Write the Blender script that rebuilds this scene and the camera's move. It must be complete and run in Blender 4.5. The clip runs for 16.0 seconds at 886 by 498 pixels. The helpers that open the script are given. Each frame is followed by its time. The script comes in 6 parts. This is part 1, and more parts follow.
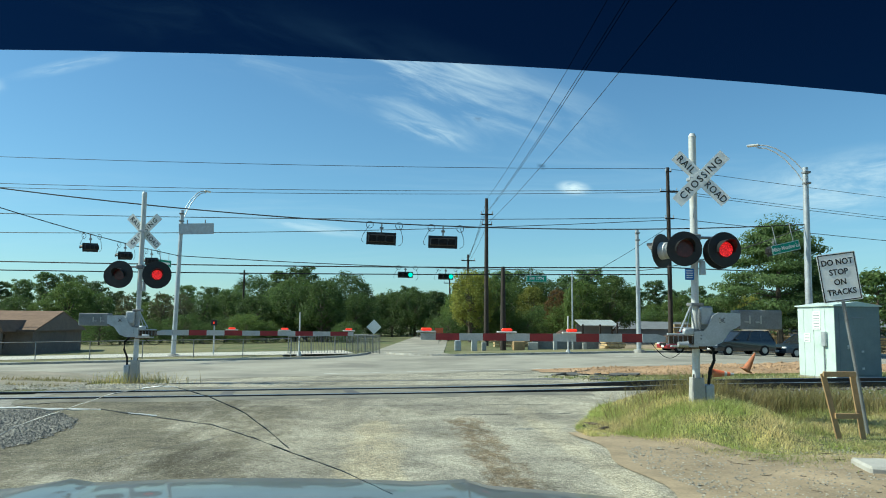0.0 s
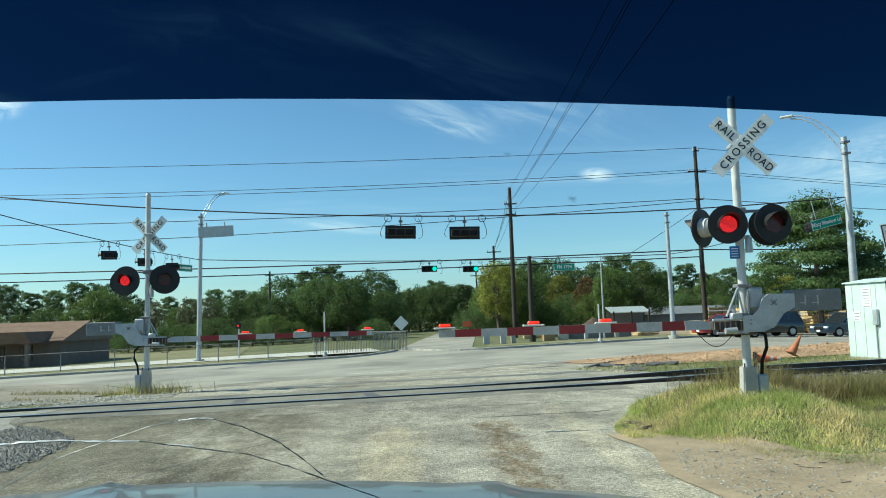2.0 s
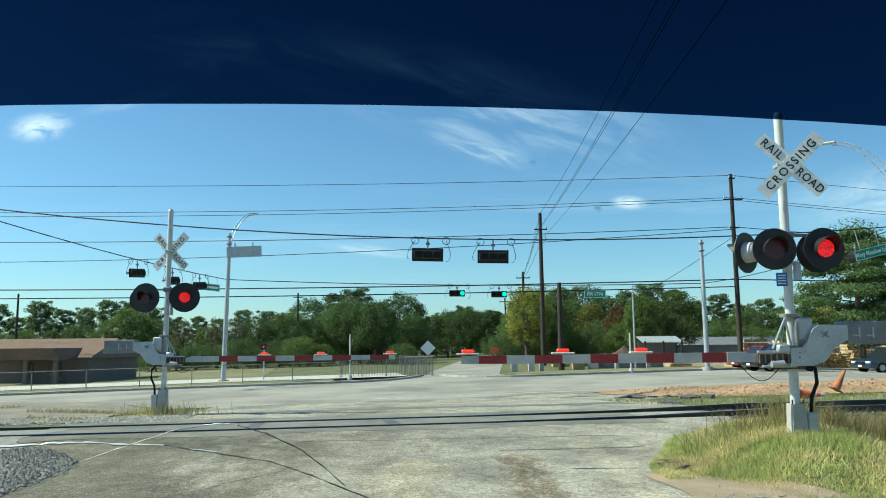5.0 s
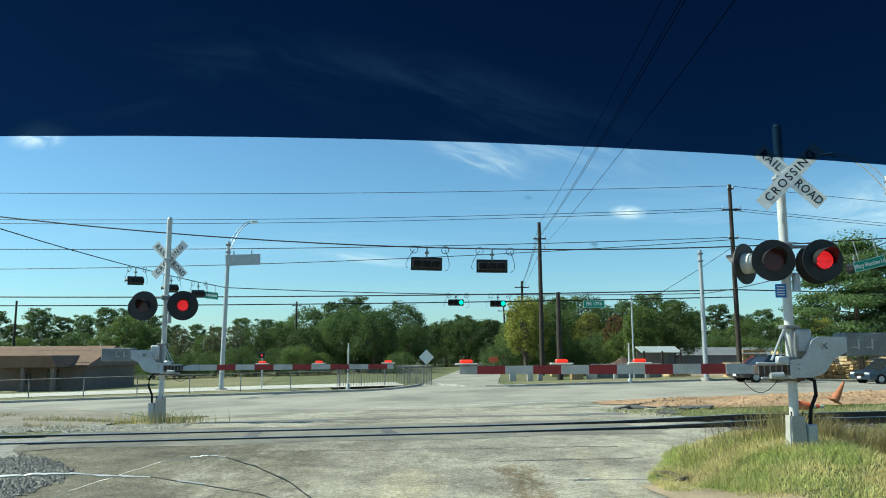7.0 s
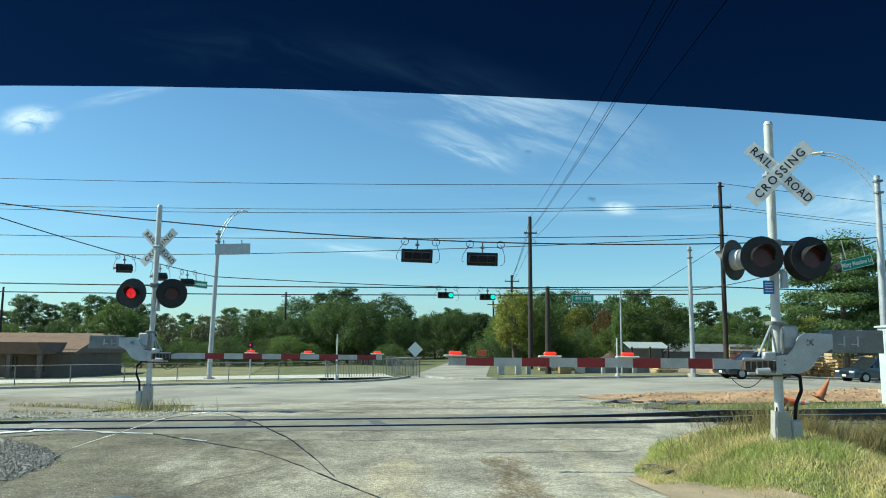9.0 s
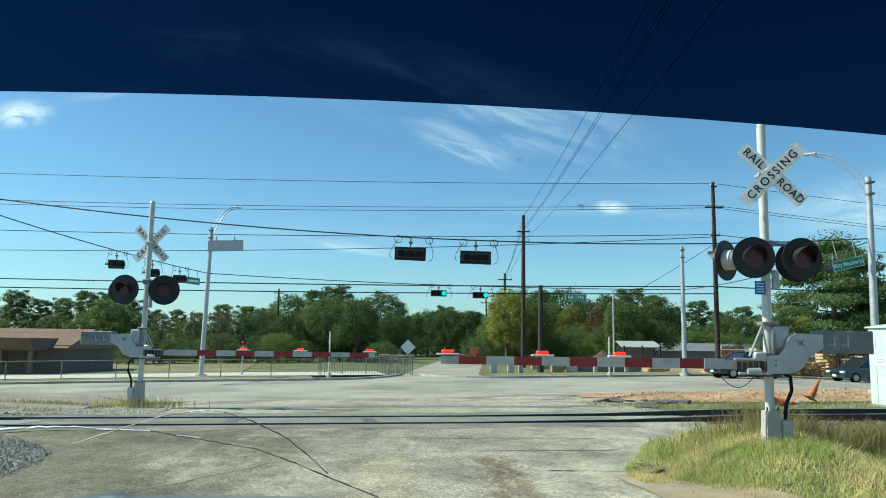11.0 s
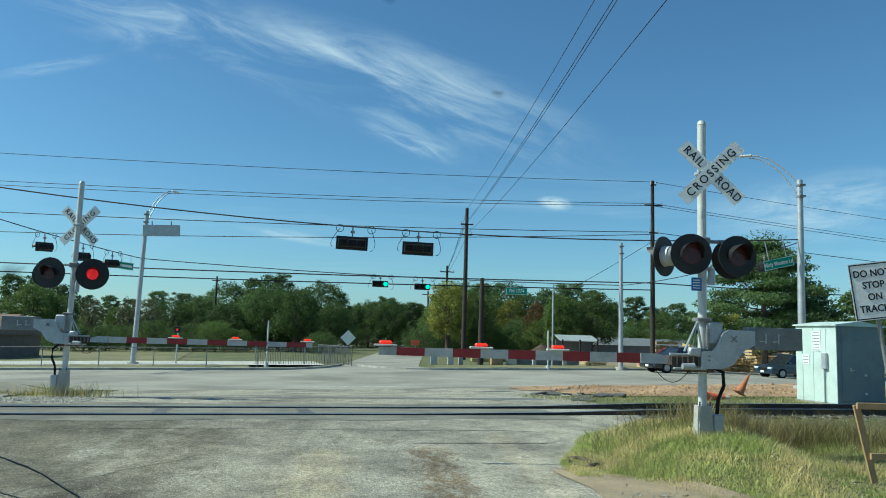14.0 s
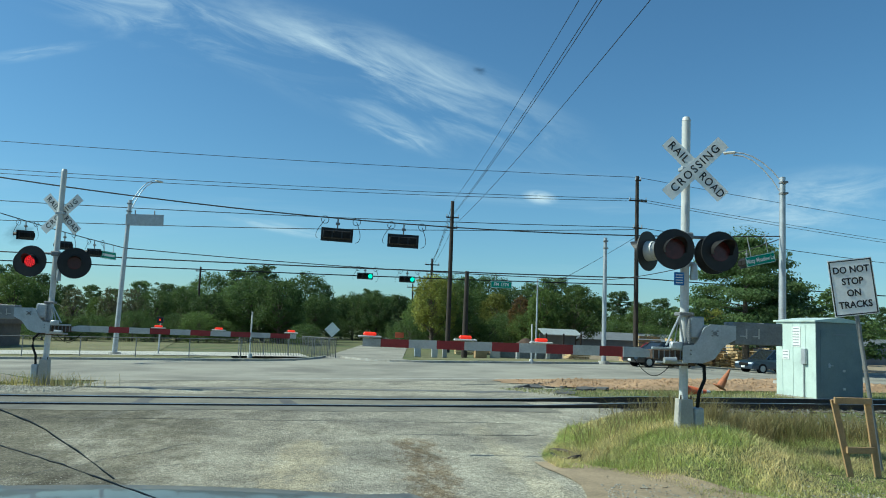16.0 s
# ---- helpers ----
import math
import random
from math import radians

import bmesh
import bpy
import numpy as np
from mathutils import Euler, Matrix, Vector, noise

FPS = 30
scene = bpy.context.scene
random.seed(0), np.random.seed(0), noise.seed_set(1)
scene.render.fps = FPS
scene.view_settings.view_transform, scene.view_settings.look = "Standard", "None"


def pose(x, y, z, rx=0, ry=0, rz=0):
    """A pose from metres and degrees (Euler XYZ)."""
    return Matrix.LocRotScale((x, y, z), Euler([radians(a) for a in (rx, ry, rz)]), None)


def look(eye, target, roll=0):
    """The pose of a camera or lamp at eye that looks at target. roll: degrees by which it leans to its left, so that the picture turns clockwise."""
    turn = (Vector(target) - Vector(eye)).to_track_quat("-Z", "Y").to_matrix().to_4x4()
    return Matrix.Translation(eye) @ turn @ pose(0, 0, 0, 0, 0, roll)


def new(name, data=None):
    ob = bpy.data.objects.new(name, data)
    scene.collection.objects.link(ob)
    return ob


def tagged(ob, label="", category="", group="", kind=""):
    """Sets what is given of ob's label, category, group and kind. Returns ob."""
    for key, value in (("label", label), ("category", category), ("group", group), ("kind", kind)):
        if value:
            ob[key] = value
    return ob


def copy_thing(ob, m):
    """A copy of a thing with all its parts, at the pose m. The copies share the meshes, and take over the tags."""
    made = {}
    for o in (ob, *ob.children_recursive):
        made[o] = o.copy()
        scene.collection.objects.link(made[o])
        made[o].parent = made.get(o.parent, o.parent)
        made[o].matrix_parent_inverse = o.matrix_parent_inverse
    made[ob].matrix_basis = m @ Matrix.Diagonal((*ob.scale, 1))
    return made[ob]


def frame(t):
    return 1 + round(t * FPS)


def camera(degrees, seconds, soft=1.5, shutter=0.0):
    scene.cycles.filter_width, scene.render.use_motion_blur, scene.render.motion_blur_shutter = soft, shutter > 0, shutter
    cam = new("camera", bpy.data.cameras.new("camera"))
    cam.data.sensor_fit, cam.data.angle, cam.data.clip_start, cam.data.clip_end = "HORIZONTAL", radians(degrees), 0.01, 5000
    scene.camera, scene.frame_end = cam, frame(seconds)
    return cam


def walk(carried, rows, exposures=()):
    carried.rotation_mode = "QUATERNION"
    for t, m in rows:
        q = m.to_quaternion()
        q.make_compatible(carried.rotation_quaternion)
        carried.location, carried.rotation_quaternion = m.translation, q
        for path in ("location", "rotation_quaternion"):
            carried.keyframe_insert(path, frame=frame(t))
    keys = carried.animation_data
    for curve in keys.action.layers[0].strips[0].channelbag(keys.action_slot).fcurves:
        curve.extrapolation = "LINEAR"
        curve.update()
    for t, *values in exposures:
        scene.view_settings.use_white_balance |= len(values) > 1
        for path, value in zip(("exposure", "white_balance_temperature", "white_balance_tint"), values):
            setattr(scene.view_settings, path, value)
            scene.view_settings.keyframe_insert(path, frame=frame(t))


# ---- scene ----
cam = camera(60.8, 16.0, soft=1.0)
PATH = [
    (0, (-0.936, -2.187, 2.096), (-0.801, -0.201, 2.294), 0.5),
    (0.5, (-0.863, -1.795, 2.1), (-0.721, 0.192, 2.286), 0.0),
    (1, (-0.81, -1.479, 2.088), (-0.693, 0.51, 2.265), -0.7),
    (1.5, (-0.738, -1.194, 2.098), (-0.649, 0.796, 2.274), -1.4),
    (2, (-0.701, -0.983, 2.127), (-0.635, 1.007, 2.309), -1.9),
    (2.5, (-0.681, -0.802, 2.116), (-0.635, 1.188, 2.311), -2.0),
    (3, (-0.655, -0.664, 2.117), (-0.629, 1.325, 2.324), -1.8),
    (3.5, (-0.647, -0.555, 2.122), (-0.638, 1.434, 2.34), -1.4),
    (4, (-0.622, -0.414, 2.123), (-0.625, 1.573, 2.35), -1.0),
    (4.5, (-0.611, -0.322, 2.124), (-0.62, 1.664, 2.362), -0.7),
    (5, (-0.608, -0.318, 2.116), (-0.619, 1.666, 2.366), -0.6),
    (7.5, (-0.605, -0.311, 2.131), (-0.61, 1.67, 2.405), -0.2),
    (8, (-0.607, -0.322, 2.13), (-0.607, 1.66, 2.4), 0.0),
    (8.5, (-0.608, -0.314, 2.118), (-0.6, 1.669, 2.38), 0.3),
    (9, (-0.61, -0.317, 2.104), (-0.593, 1.667, 2.359), 0.5),
    (11.5, (-0.61, -0.33, 2.114), (-0.567, 1.654, 2.36), 0.9),
    (12, (-0.605, -0.3, 2.105), (-0.547, 1.686, 2.339), 1.0),
    (12.5, (-0.614, -0.273, 2.085), (-0.531, 1.713, 2.307), 1.1),
    (13, (-0.601, -0.242, 2.098), (-0.486, 1.742, 2.317), 1.3),
    (13.5, (-0.569, -0.18, 2.108), (-0.418, 1.802, 2.332), 1.5),
    (14, (-0.562, -0.145, 2.108), (-0.377, 1.833, 2.339), 1.7),
    (14.5, (-0.562, -0.161, 2.097), (-0.353, 1.814, 2.33), 1.8),
    (15, (-0.558, -0.159, 2.101), (-0.339, 1.816, 2.33), 1.9),
    (15.5, (-0.567, -0.156, 2.095), (-0.35, 1.819, 2.321), 1.9),
    (16, (-0.563, -0.165, 2.095), (-0.338, 1.811, 2.309), 2.2),
]
walk(cam, [(t, look(e, g, r)) for t, e, g, r in PATH], exposures=((0, 0.33, 6120, -8), (1.5, 0.34, 6120, -8), (3.5, 0.43, 6120, -8), (12, 0.42, 6120, -8), (12.8, 0.15, 5800, -9), (16, 0.09, 5800, -9)))

# world and sun: late-morning light from the left
SUN_AZ, SUN_EL = 175.5, 44.0        # degrees: azimuth counted from +x, elevation
world = bpy.data.worlds.new("world")
scene.world = world
world.use_nodes = True
wn, wl = world.node_tree.nodes, world.node_tree.links
wn.clear()
w_out = wn.new("ShaderNodeOutputWorld")
w_bg = wn.new("ShaderNodeBackground")
w_bg.inputs["Strength"].default_value = 0.105
w_sky = wn.new("ShaderNodeTexSky")
w_sky.sky_type = "NISHITA"
w_sky.sun_disc = False
w_sky.sun_elevation = radians(SUN_EL)
w_sky.sun_rotation = radians(90.0 - SUN_AZ)
w_sky.air_density, w_sky.dust_density, w_sky.ozone_density = 1.0, 0.45, 2.0
w_co = wn.new("ShaderNodeTexCoord")


def cloud_patch(cx, cz, sx, sz, tilt, scale, seed, lo, hi, amount):
    """A wisp of cloud round the direction (cx, 1, cz): noise stretched along the wisp, fading out at its edge."""
    sep = wn.new("ShaderNodeSeparateXYZ")
    wl.new(w_co.outputs["Generated"], sep.inputs[0])
    div = []
    for k in ("X", "Z"):
        d = wn.new("ShaderNodeMath")
        d.operation = "DIVIDE"
        wl.new(sep.outputs[k], d.inputs[0])
        m = wn.new("ShaderNodeMath")
        m.operation = "MAXIMUM"
        wl.new(sep.outputs["Y"], m.inputs[0])
        m.inputs[1].default_value = 0.05
        wl.new(m.outputs[0], d.inputs[1])
        div.append(d)
    comb = wn.new("ShaderNodeCombineXYZ")
    wl.new(div[0].outputs[0], comb.inputs[0])
    wl.new(div[1].outputs[0], comb.inputs[1])
    mp = wn.new("ShaderNodeMapping")
    mp.vector_type = "TEXTURE"
    mp.inputs["Location"].default_value = (cx, cz, 0)
    mp.inputs["Rotation"].default_value = (0, 0, radians(tilt))
    mp.inputs["Scale"].default_value = (sx, sz, 1)
    wl.new(comb.outputs[0], mp.inputs[0])
    ln = wn.new("ShaderNodeVectorMath")
    ln.operation = "LENGTH"
    wl.new(mp.outputs[0], ln.inputs[0])
    fade = wn.new("ShaderNodeMapRange")
    fade.interpolation_type = "SMOOTHSTEP"
    fade.inputs["From Min"].default_value, fade.inputs["From Max"].default_value = 0.1, 1.0
    fade.inputs["To Min"].default_value, fade.inputs["To Max"].default_value = 1.0, 0.0
    wl.new(ln.outputs["Value"], fade.inputs["Value"])
    nz = wn.new("ShaderNodeTexNoise")
    nz.noise_dimensions = "4D"
    nz.inputs["W"].default_value = seed
    nz.inputs["Scale"].default_value = scale
    nz.inputs["Detail"].default_value = 7.0
    nz.inputs["Roughness"].default_value = 0.62
    nz.inputs["Distortion"].default_value = 0.9
    wl.new(mp.outputs[0], nz.inputs["Vector"])
    ramp = wn.new("ShaderNodeMapRange")
    ramp.interpolation_type = "SMOOTHSTEP"
    ramp.inputs["From Min"].default_value, ramp.inputs["From Max"].default_value = lo, hi
    wl.new(nz.outputs["Fac"], ramp.inputs["Value"])
    mul = wn.new("ShaderNodeMath")
    mul.operation = "MULTIPLY"
    wl.new(fade.outputs[0], mul.inputs[0])
    wl.new(ramp.outputs[0], mul.inputs[1])
    mul2 = wn.new("ShaderNodeMath")
    mul2.operation = "MULTIPLY"
    wl.new(mul.outputs[0], mul2.inputs[0])
    mul2.inputs[1].default_value = amount
    return mul2


CLOUDS = [  # direction x, z per unit ahead; half sizes; tilt; noise scale, seed, thresholds, amount
    (0.03, 0.335, 0.36, 0.085, -16, 1.5, 3.0, 0.36, 0.78, 0.95),
    (-0.25, 0.40, 0.30, 0.07, -12, 1.7, 8.0, 0.42, 0.78, 0.60),
    (0.05, 0.26, 0.10, 0.022, -17, 1.5, 5.0, 0.36, 0.80, 0.55),
    (0.245, 0.186, 0.03, 0.012, -4, 1.2, 1.0, 0.20, 0.55, 0.9),
    (-0.555, 0.300, 0.055, 0.026, 5, 1.4, 2.0, 0.30, 0.62, 0.9),
    (-0.43, 0.335, 0.10, 0.012, 14, 1.4, 7.0, 0.25, 0.7, 0.28),
    (0.64, 0.20, 0.24, 0.06, 10, 1.6, 4.0, 0.34, 0.75, 0.8),
    (-0.10, 0.125, 0.09, 0.010, -8, 1.2, 9.0, 0.25, 0.7, 0.55),
    (0.10, 0.14, 1.3, 0.12, 2, 2.6, 6.0, 0.45, 0.85, 0.30),
]
w_tone = wn.new("ShaderNodeMix")
w_tone.data_type, w_tone.blend_type = "RGBA", "MULTIPLY"
w_tone.inputs["Factor"].default_value = 1.0
w_tone.inputs["B"].default_value = (0.68, 0.875, 1.0, 1)
wl.new(w_sky.outputs[0], w_tone.inputs["A"])
w_prev = w_tone.outputs["Result"]
for c in CLOUDS:
    f = cloud_patch(*c)
    mix = wn.new("ShaderNodeMix")
    mix.data_type = "RGBA"
    wl.new(f.outputs[0], mix.inputs["Factor"])
    wl.new(w_prev, mix.inputs["A"])
    mix.inputs["B"].default_value = (6.6, 7.4, 8.0, 1)
    w_prev = mix.outputs["Result"]
wl.new(w_prev, w_bg.inputs["Color"])
wl.new(w_bg.outputs[0], w_out.inputs[0])

sun = new("sun", bpy.data.lights.new("sun", "SUN"))
sun.data.energy, sun.data.angle, sun.data.color = 5.0, radians(0.53), (1.0, 0.93, 0.80)
sd = Vector((math.cos(radians(SUN_AZ)) * math.cos(radians(SUN_EL)), math.sin(radians(SUN_AZ)) * math.cos(radians(SUN_EL)), math.sin(radians(SUN_EL))))
sun.matrix_world = look(sd * 50, (0, 0, 0))


# materials
def mat(name, base, rough=0.6, metal=0.0, var=0.12, scale=4.0, fine=40.0, bump=0.0, bump_scale=60.0, second=None, second_amount=0.5, second_scale=1.2,
        emit=None, emit_strength=0.0, rnd=0.0, spec=0.5, coat=0.0):
    """Principled paint, stone or metal with variation at two scales; second: a stain or wear colour in patches; rnd: variation from piece to piece."""
    m = bpy.data.materials.new(name)
    m.use_nodes = True
    nt = m.node_tree
    n, l = nt.nodes, nt.links
    p = n["Principled BSDF"]
    p.inputs["Roughness"].default_value, p.inputs["Metallic"].default_value = rough, metal
    p.inputs["Specular IOR Level"].default_value = spec
    p.inputs["Coat Weight"].default_value = coat
    tc = n.new("ShaderNodeTexCoord")
    geo = n.new("ShaderNodeNewGeometry")
    pos = geo.outputs["Position"]
    src = tc.outputs["Object"]

    def noise_node(sc, detail=5.0):
        t = n.new("ShaderNodeTexNoise")
        t.inputs["Scale"].default_value, t.inputs["Detail"].default_value = sc, detail
        t.inputs["Roughness"].default_value = 0.6
        l.new(src, t.inputs["Vector"])
        return t.outputs["Fac"]

    def ramp(fac, a, b):
        r = n.new("ShaderNodeMapRange")
        r.inputs["From Min"].default_value, r.inputs["From Max"].default_value = a, b
        l.new(fac, r.inputs["Value"])
        return r.outputs[0]

    def mix(fac, a, b, mode="MIX"):
        x = n.new("ShaderNodeMix")
        x.data_type, x.blend_type = "RGBA", mode
        for key, v in (("Factor", fac), ("A", a), ("B", b)):
            if isinstance(v, (int, float)):
                x.inputs[key].default_value = v
            elif isinstance(v, tuple):
                x.inputs[key].default_value = (*v, 1)
            else:
                l.new(v, x.inputs[key])
        return x.outputs["Result"]

    col = base
    if second:
        col = mix(ramp(noise_node(second_scale), 0.62 - 0.35 * second_amount, 0.8 - 0.3 * second_amount), base, second)
    lo, hi = tuple(max(0, 1 - var * 1.6) for _ in range(3)), tuple(1 + var * 1.2 for _ in range(3))
    col = mix(1.0, col, mix(ramp(noise_node(scale), 0.3, 0.7), lo, hi), "MULTIPLY")
    col = mix(1.0, col, mix(ramp(noise_node(fine, 3.0), 0.3, 0.7), tuple(1 - var for _ in range(3)), tuple(1 + var for _ in range(3))), "MULTIPLY")
    if rnd:
        oi = n.new("ShaderNodeObjectInfo")
        col = mix(1.0, col, mix(oi.outputs["Random"], (1 - rnd, 1 - rnd, 1 - rnd), (1 + rnd, 1 + rnd * 0.9, 1 + rnd * 0.7)), "MULTIPLY")
        col = mix(1.0, col, mix(geo.outputs["Random Per Island"], (1 - rnd, 1 - rnd, 1 - rnd), (1 + rnd, 1 + rnd, 1 + rnd * 0.8)), "MULTIPLY")
    l.new(col, p.inputs["Base Color"])
    if bump:
        b = n.new("ShaderNodeBump")
        b.inputs["Strength"].default_value, b.inputs["Distance"].default_value = bump, 0.02
        l.new(noise_node(bump_scale, 6.0), b.inputs["Height"])
        l.new(b.outputs[0], p.inputs["Normal"])
    if emit:
        p.inputs["Emission Color"].default_value = (*emit, 1)
        p.inputs["Emission Strength"].default_value = emit_strength
    return m


M_ASPHALT = mat("asphalt_worn", (0.375, 0.345, 0.272), 0.95, spec=0.15, var=0.15, scale=2.2, fine=34, bump=1.0, bump_scale=40, second=(0.225, 0.208, 0.17), second_amount=0.55, second_scale=0.45)
M_ROAD = mat("road_grey", (0.33, 0.31, 0.258), 0.9, spec=0.2, var=0.10, scale=0.3, fine=30, bump=0.2, bump_scale=40, second=(0.22, 0.205, 0.175), second_amount=0.5, second_scale=0.18)
M_PATCH = mat("asphalt_patch", (0.105, 0.10, 0.095), 0.85, var=0.15, scale=1.0, fine=60, bump=0.3)
M_CONC = mat("concrete", (0.42, 0.40, 0.36), 0.85, var=0.10, scale=1.5, fine=30, bump=0.15, second=(0.30, 0.28, 0.24), second_amount=0.4)
M_PAVE = mat("bright_concrete", (0.50, 0.475, 0.41), 0.85, var=0.08, scale=0.8, fine=20, second=(0.46, 0.43, 0.37), second_amount=0.4)
M_SOIL = mat("ground_grass", (0.15, 0.14, 0.06), 0.95, var=0.22, scale=0.7, fine=14, bump=0.6, bump_scale=14, second=(0.085, 0.11, 0.032), second_amount=0.6, second_scale=0.25)
M_LAWN = mat("dry_lawn", (0.20, 0.18, 0.085), 0.95, var=0.15, scale=0.4, fine=12, second=(0.13, 0.14, 0.05), second_amount=0.5, second_scale=0.12)
M_CLAY = mat("clay_dirt", (0.42, 0.27, 0.155), 0.95, var=0.20, scale=1.2, fine=12, bump=0.8, bump_scale=6, second=(0.26, 0.165, 0.09), second_amount=0.5, second_scale=0.6)
M_SAND = mat("sandy_dirt", (0.34, 0.26, 0.165), 0.95, var=0.15, scale=1.2, fine=25, bump=0.6, bump_scale=18, second=(0.24, 0.185, 0.115), second_amount=0.5, second_scale=0.8)
M_VERGE = mat("gravelly_dirt", (0.26, 0.225, 0.175), 0.95, var=0.18, scale=1.2, fine=22, bump=0.6, bump_scale=18, second=(0.185, 0.17, 0.115), second_amount=0.5, second_scale=0.5)
M_GRAVEL = mat("gravel", (0.36, 0.34, 0.30), 0.9, var=0.2, scale=8, fine=40, rnd=0.35)
M_BALLAST = mat("ballast", (0.19, 0.185, 0.175), 0.9, var=0.2, scale=8, fine=40, rnd=0.35, bump=0.8, bump_scale=18)
M_RAIL = mat("rail_steel", (0.045, 0.035, 0.03), 0.7, metal=0.0, var=0.2, second=(0.09, 0.05, 0.03), second_amount=0.4)
M_RAILTOP = mat("rail_polished", (0.5, 0.5, 0.5), 0.35, metal=1.0, var=0.1)
M_TIE = mat("tie_timber", (0.06, 0.047, 0.037), 0.9, var=0.25, scale=6, fine=60)
M_ALU = mat("aluminium_mast", (0.60, 0.60, 0.58), 0.55, metal=0.1, var=0.08, scale=3, fine=40, second=(0.44, 0.44, 0.43), second_amount=0.4)
M_GALV = mat("galvanised", (0.46, 0.48, 0.50), 0.5, metal=0.5, var=0.10, scale=4, fine=30)
M_GALVDK = mat("grey_steel", (0.24, 0.245, 0.25), 0.55, metal=0.35, var=0.14, scale=3, fine=30, second=(0.17, 0.165, 0.16), second_amount=0.35)
M_RUST = mat("rusty_steel", (0.10, 0.065, 0.045), 0.85, var=0.3, scale=6)
M_BLACK = mat("black_paint", (0.012, 0.012, 0.013), 0.55, var=0.2, scale=8)
M_RUBBER = mat("black_rubber", (0.018, 0.018, 0.018), 0.85, var=0.2, spec=0.15)
M_WHITE = mat("sign_white", (0.86, 0.86, 0.84), 0.5, var=0.05, scale=5, fine=30, second=(0.72, 0.71, 0.68), second_amount=0.25)
# cabinet front: shade put into a darker grey-green, with repainted patches
M_CABSHADE = mat("shaded_cabinet_paint", (0.20, 0.245, 0.25), 0.5, var=0.06, scale=1.2, fine=20, second=(0.15, 0.19, 0.205), second_amount=0.5, second_scale=0.9)
M_LETTER = mat("sign_black", (0.015, 0.015, 0.017), 0.5, var=0.05)
M_STRIPE = mat("gate_white", (0.52, 0.51, 0.48), 0.5, var=0.08, scale=5, second=(0.38, 0.37, 0.34), second_amount=0.4)
M_RED = mat("gate_red", (0.27, 0.022, 0.024), 0.5, var=0.10, scale=5)
M_REDLENS = mat("red_lens_dark", (0.07, 0.012, 0.012), 0.25, var=0.2, scale=12)
M_REDGLOW = mat("red_led", (0.10, 0.004, 0.004), 0.4, emit=(1.0, 0.006, 0.015), emit_strength=0.16)
M_REDDOT = mat("red_led_dot", (0.5, 0.05, 0.05), 0.3, emit=(1.0, 0.014, 0.022), emit_strength=1.1)
M_AMBER = mat("gate_lamp_red", (0.5, 0.03, 0.01), 0.3, emit=(1.0, 0.035, 0.018), emit_strength=0.6)
M_GREENLED = mat("green_led", (0.02, 0.3, 0.2), 0.3, emit=(0.03, 1.0, 0.65), emit_strength=0.9)
M_SIGNGREEN = mat("sign_green", (0.010, 0.27, 0.17), 0.45, var=0.05)
M_SIGNBLUE = mat("sign_blue", (0.02, 0.14, 0.42), 0.45, var=0.05)
M_MINT = mat("mint_paint", (0.56, 0.66, 0.61), 0.5, var=0.05, scale=2, fine=25, second=(0.42, 0.50, 0.47), second_amount=0.3)
M_PALE = mat("paper_label", (0.78, 0.78, 0.76), 0.6, var=0.03)
M_GREYTEXT = mat("label_bars", (0.22, 0.25, 0.27), 0.6, var=0.05)
M_WOODPOLE = mat("creosote_pole", (0.045, 0.035, 0.029), 0.9, var=0.25, scale=3, fine=50)
M_TIMBER = mat("pine_timber", (0.42, 0.27, 0.13), 0.75, var=0.15, scale=5, fine=60, second=(0.30, 0.18, 0.085), second_amount=0.4)
M_LUMBER = mat("stacked_lumber", (0.40, 0.29, 0.16), 0.85, var=0.2, scale=4, fine=30, rnd=0.3)
M_CONE = mat("cone_orange", (0.62, 0.12, 0.045), 0.6, var=0.12, scale=6)
M_CONEDIRTY = mat("cone_dirty_orange", (0.42, 0.14, 0.06), 0.75, var=0.2, scale=8, second=(0.28, 0.15, 0.08), second_amount=0.5)
M_ROOF = mat("brown_shingle", (0.185, 0.115, 0.075), 0.9, var=0.12, scale=1.5, fine=12)
M_BRICK = mat("brown_brick", (0.20, 0.155, 0.13), 0.9, var=0.10, scale=1.5, fine=8)
M_TRIM = mat("brown_trim", (0.12, 0.085, 0.065), 0.7)
M_BARK = mat("bark", (0.11, 0.085, 0.065), 0.9, var=0.25, scale=3, fine=20)
M_WIRE = mat("wire_black", (0.015, 0.015, 0.016), 0.6)
M_TIN = mat("tin_roof", (0.55, 0.60, 0.60), 0.45, metal=0.4, var=0.08)
M_BLUECAR = mat("car_paint_blue", (0.035, 0.06, 0.095), 0.28, metal=0.4, var=0.03, coat=0.7)
M_DARKCAR = mat("car_paint_black", (0.014, 0.017, 0.024), 0.25, metal=0.2, var=0.03, coat=0.7)
M_REDCAR = mat("car_paint_red", (0.36, 0.02, 0.03), 0.28, var=0.03, coat=0.7)
M_WHITECAR = mat("car_paint_white", (0.72, 0.73, 0.74), 0.3, var=0.03, coat=0.5)
M_CARGLASS = mat("car_window", (0.02, 0.024, 0.028), 0.08, var=0.02, spec=0.8)
M_LAMP = mat("headlight", (0.8, 0.82, 0.85), 0.12, var=0.02, spec=0.8)
M_RIM = mat("alloy_rim", (0.35, 0.36, 0.37), 0.35, metal=0.8)
M_HOOD = mat("hood_paint", (0.13, 0.135, 0.125), 0.42, metal=0.1, var=0.06, scale=2, fine=20, coat=0.5)
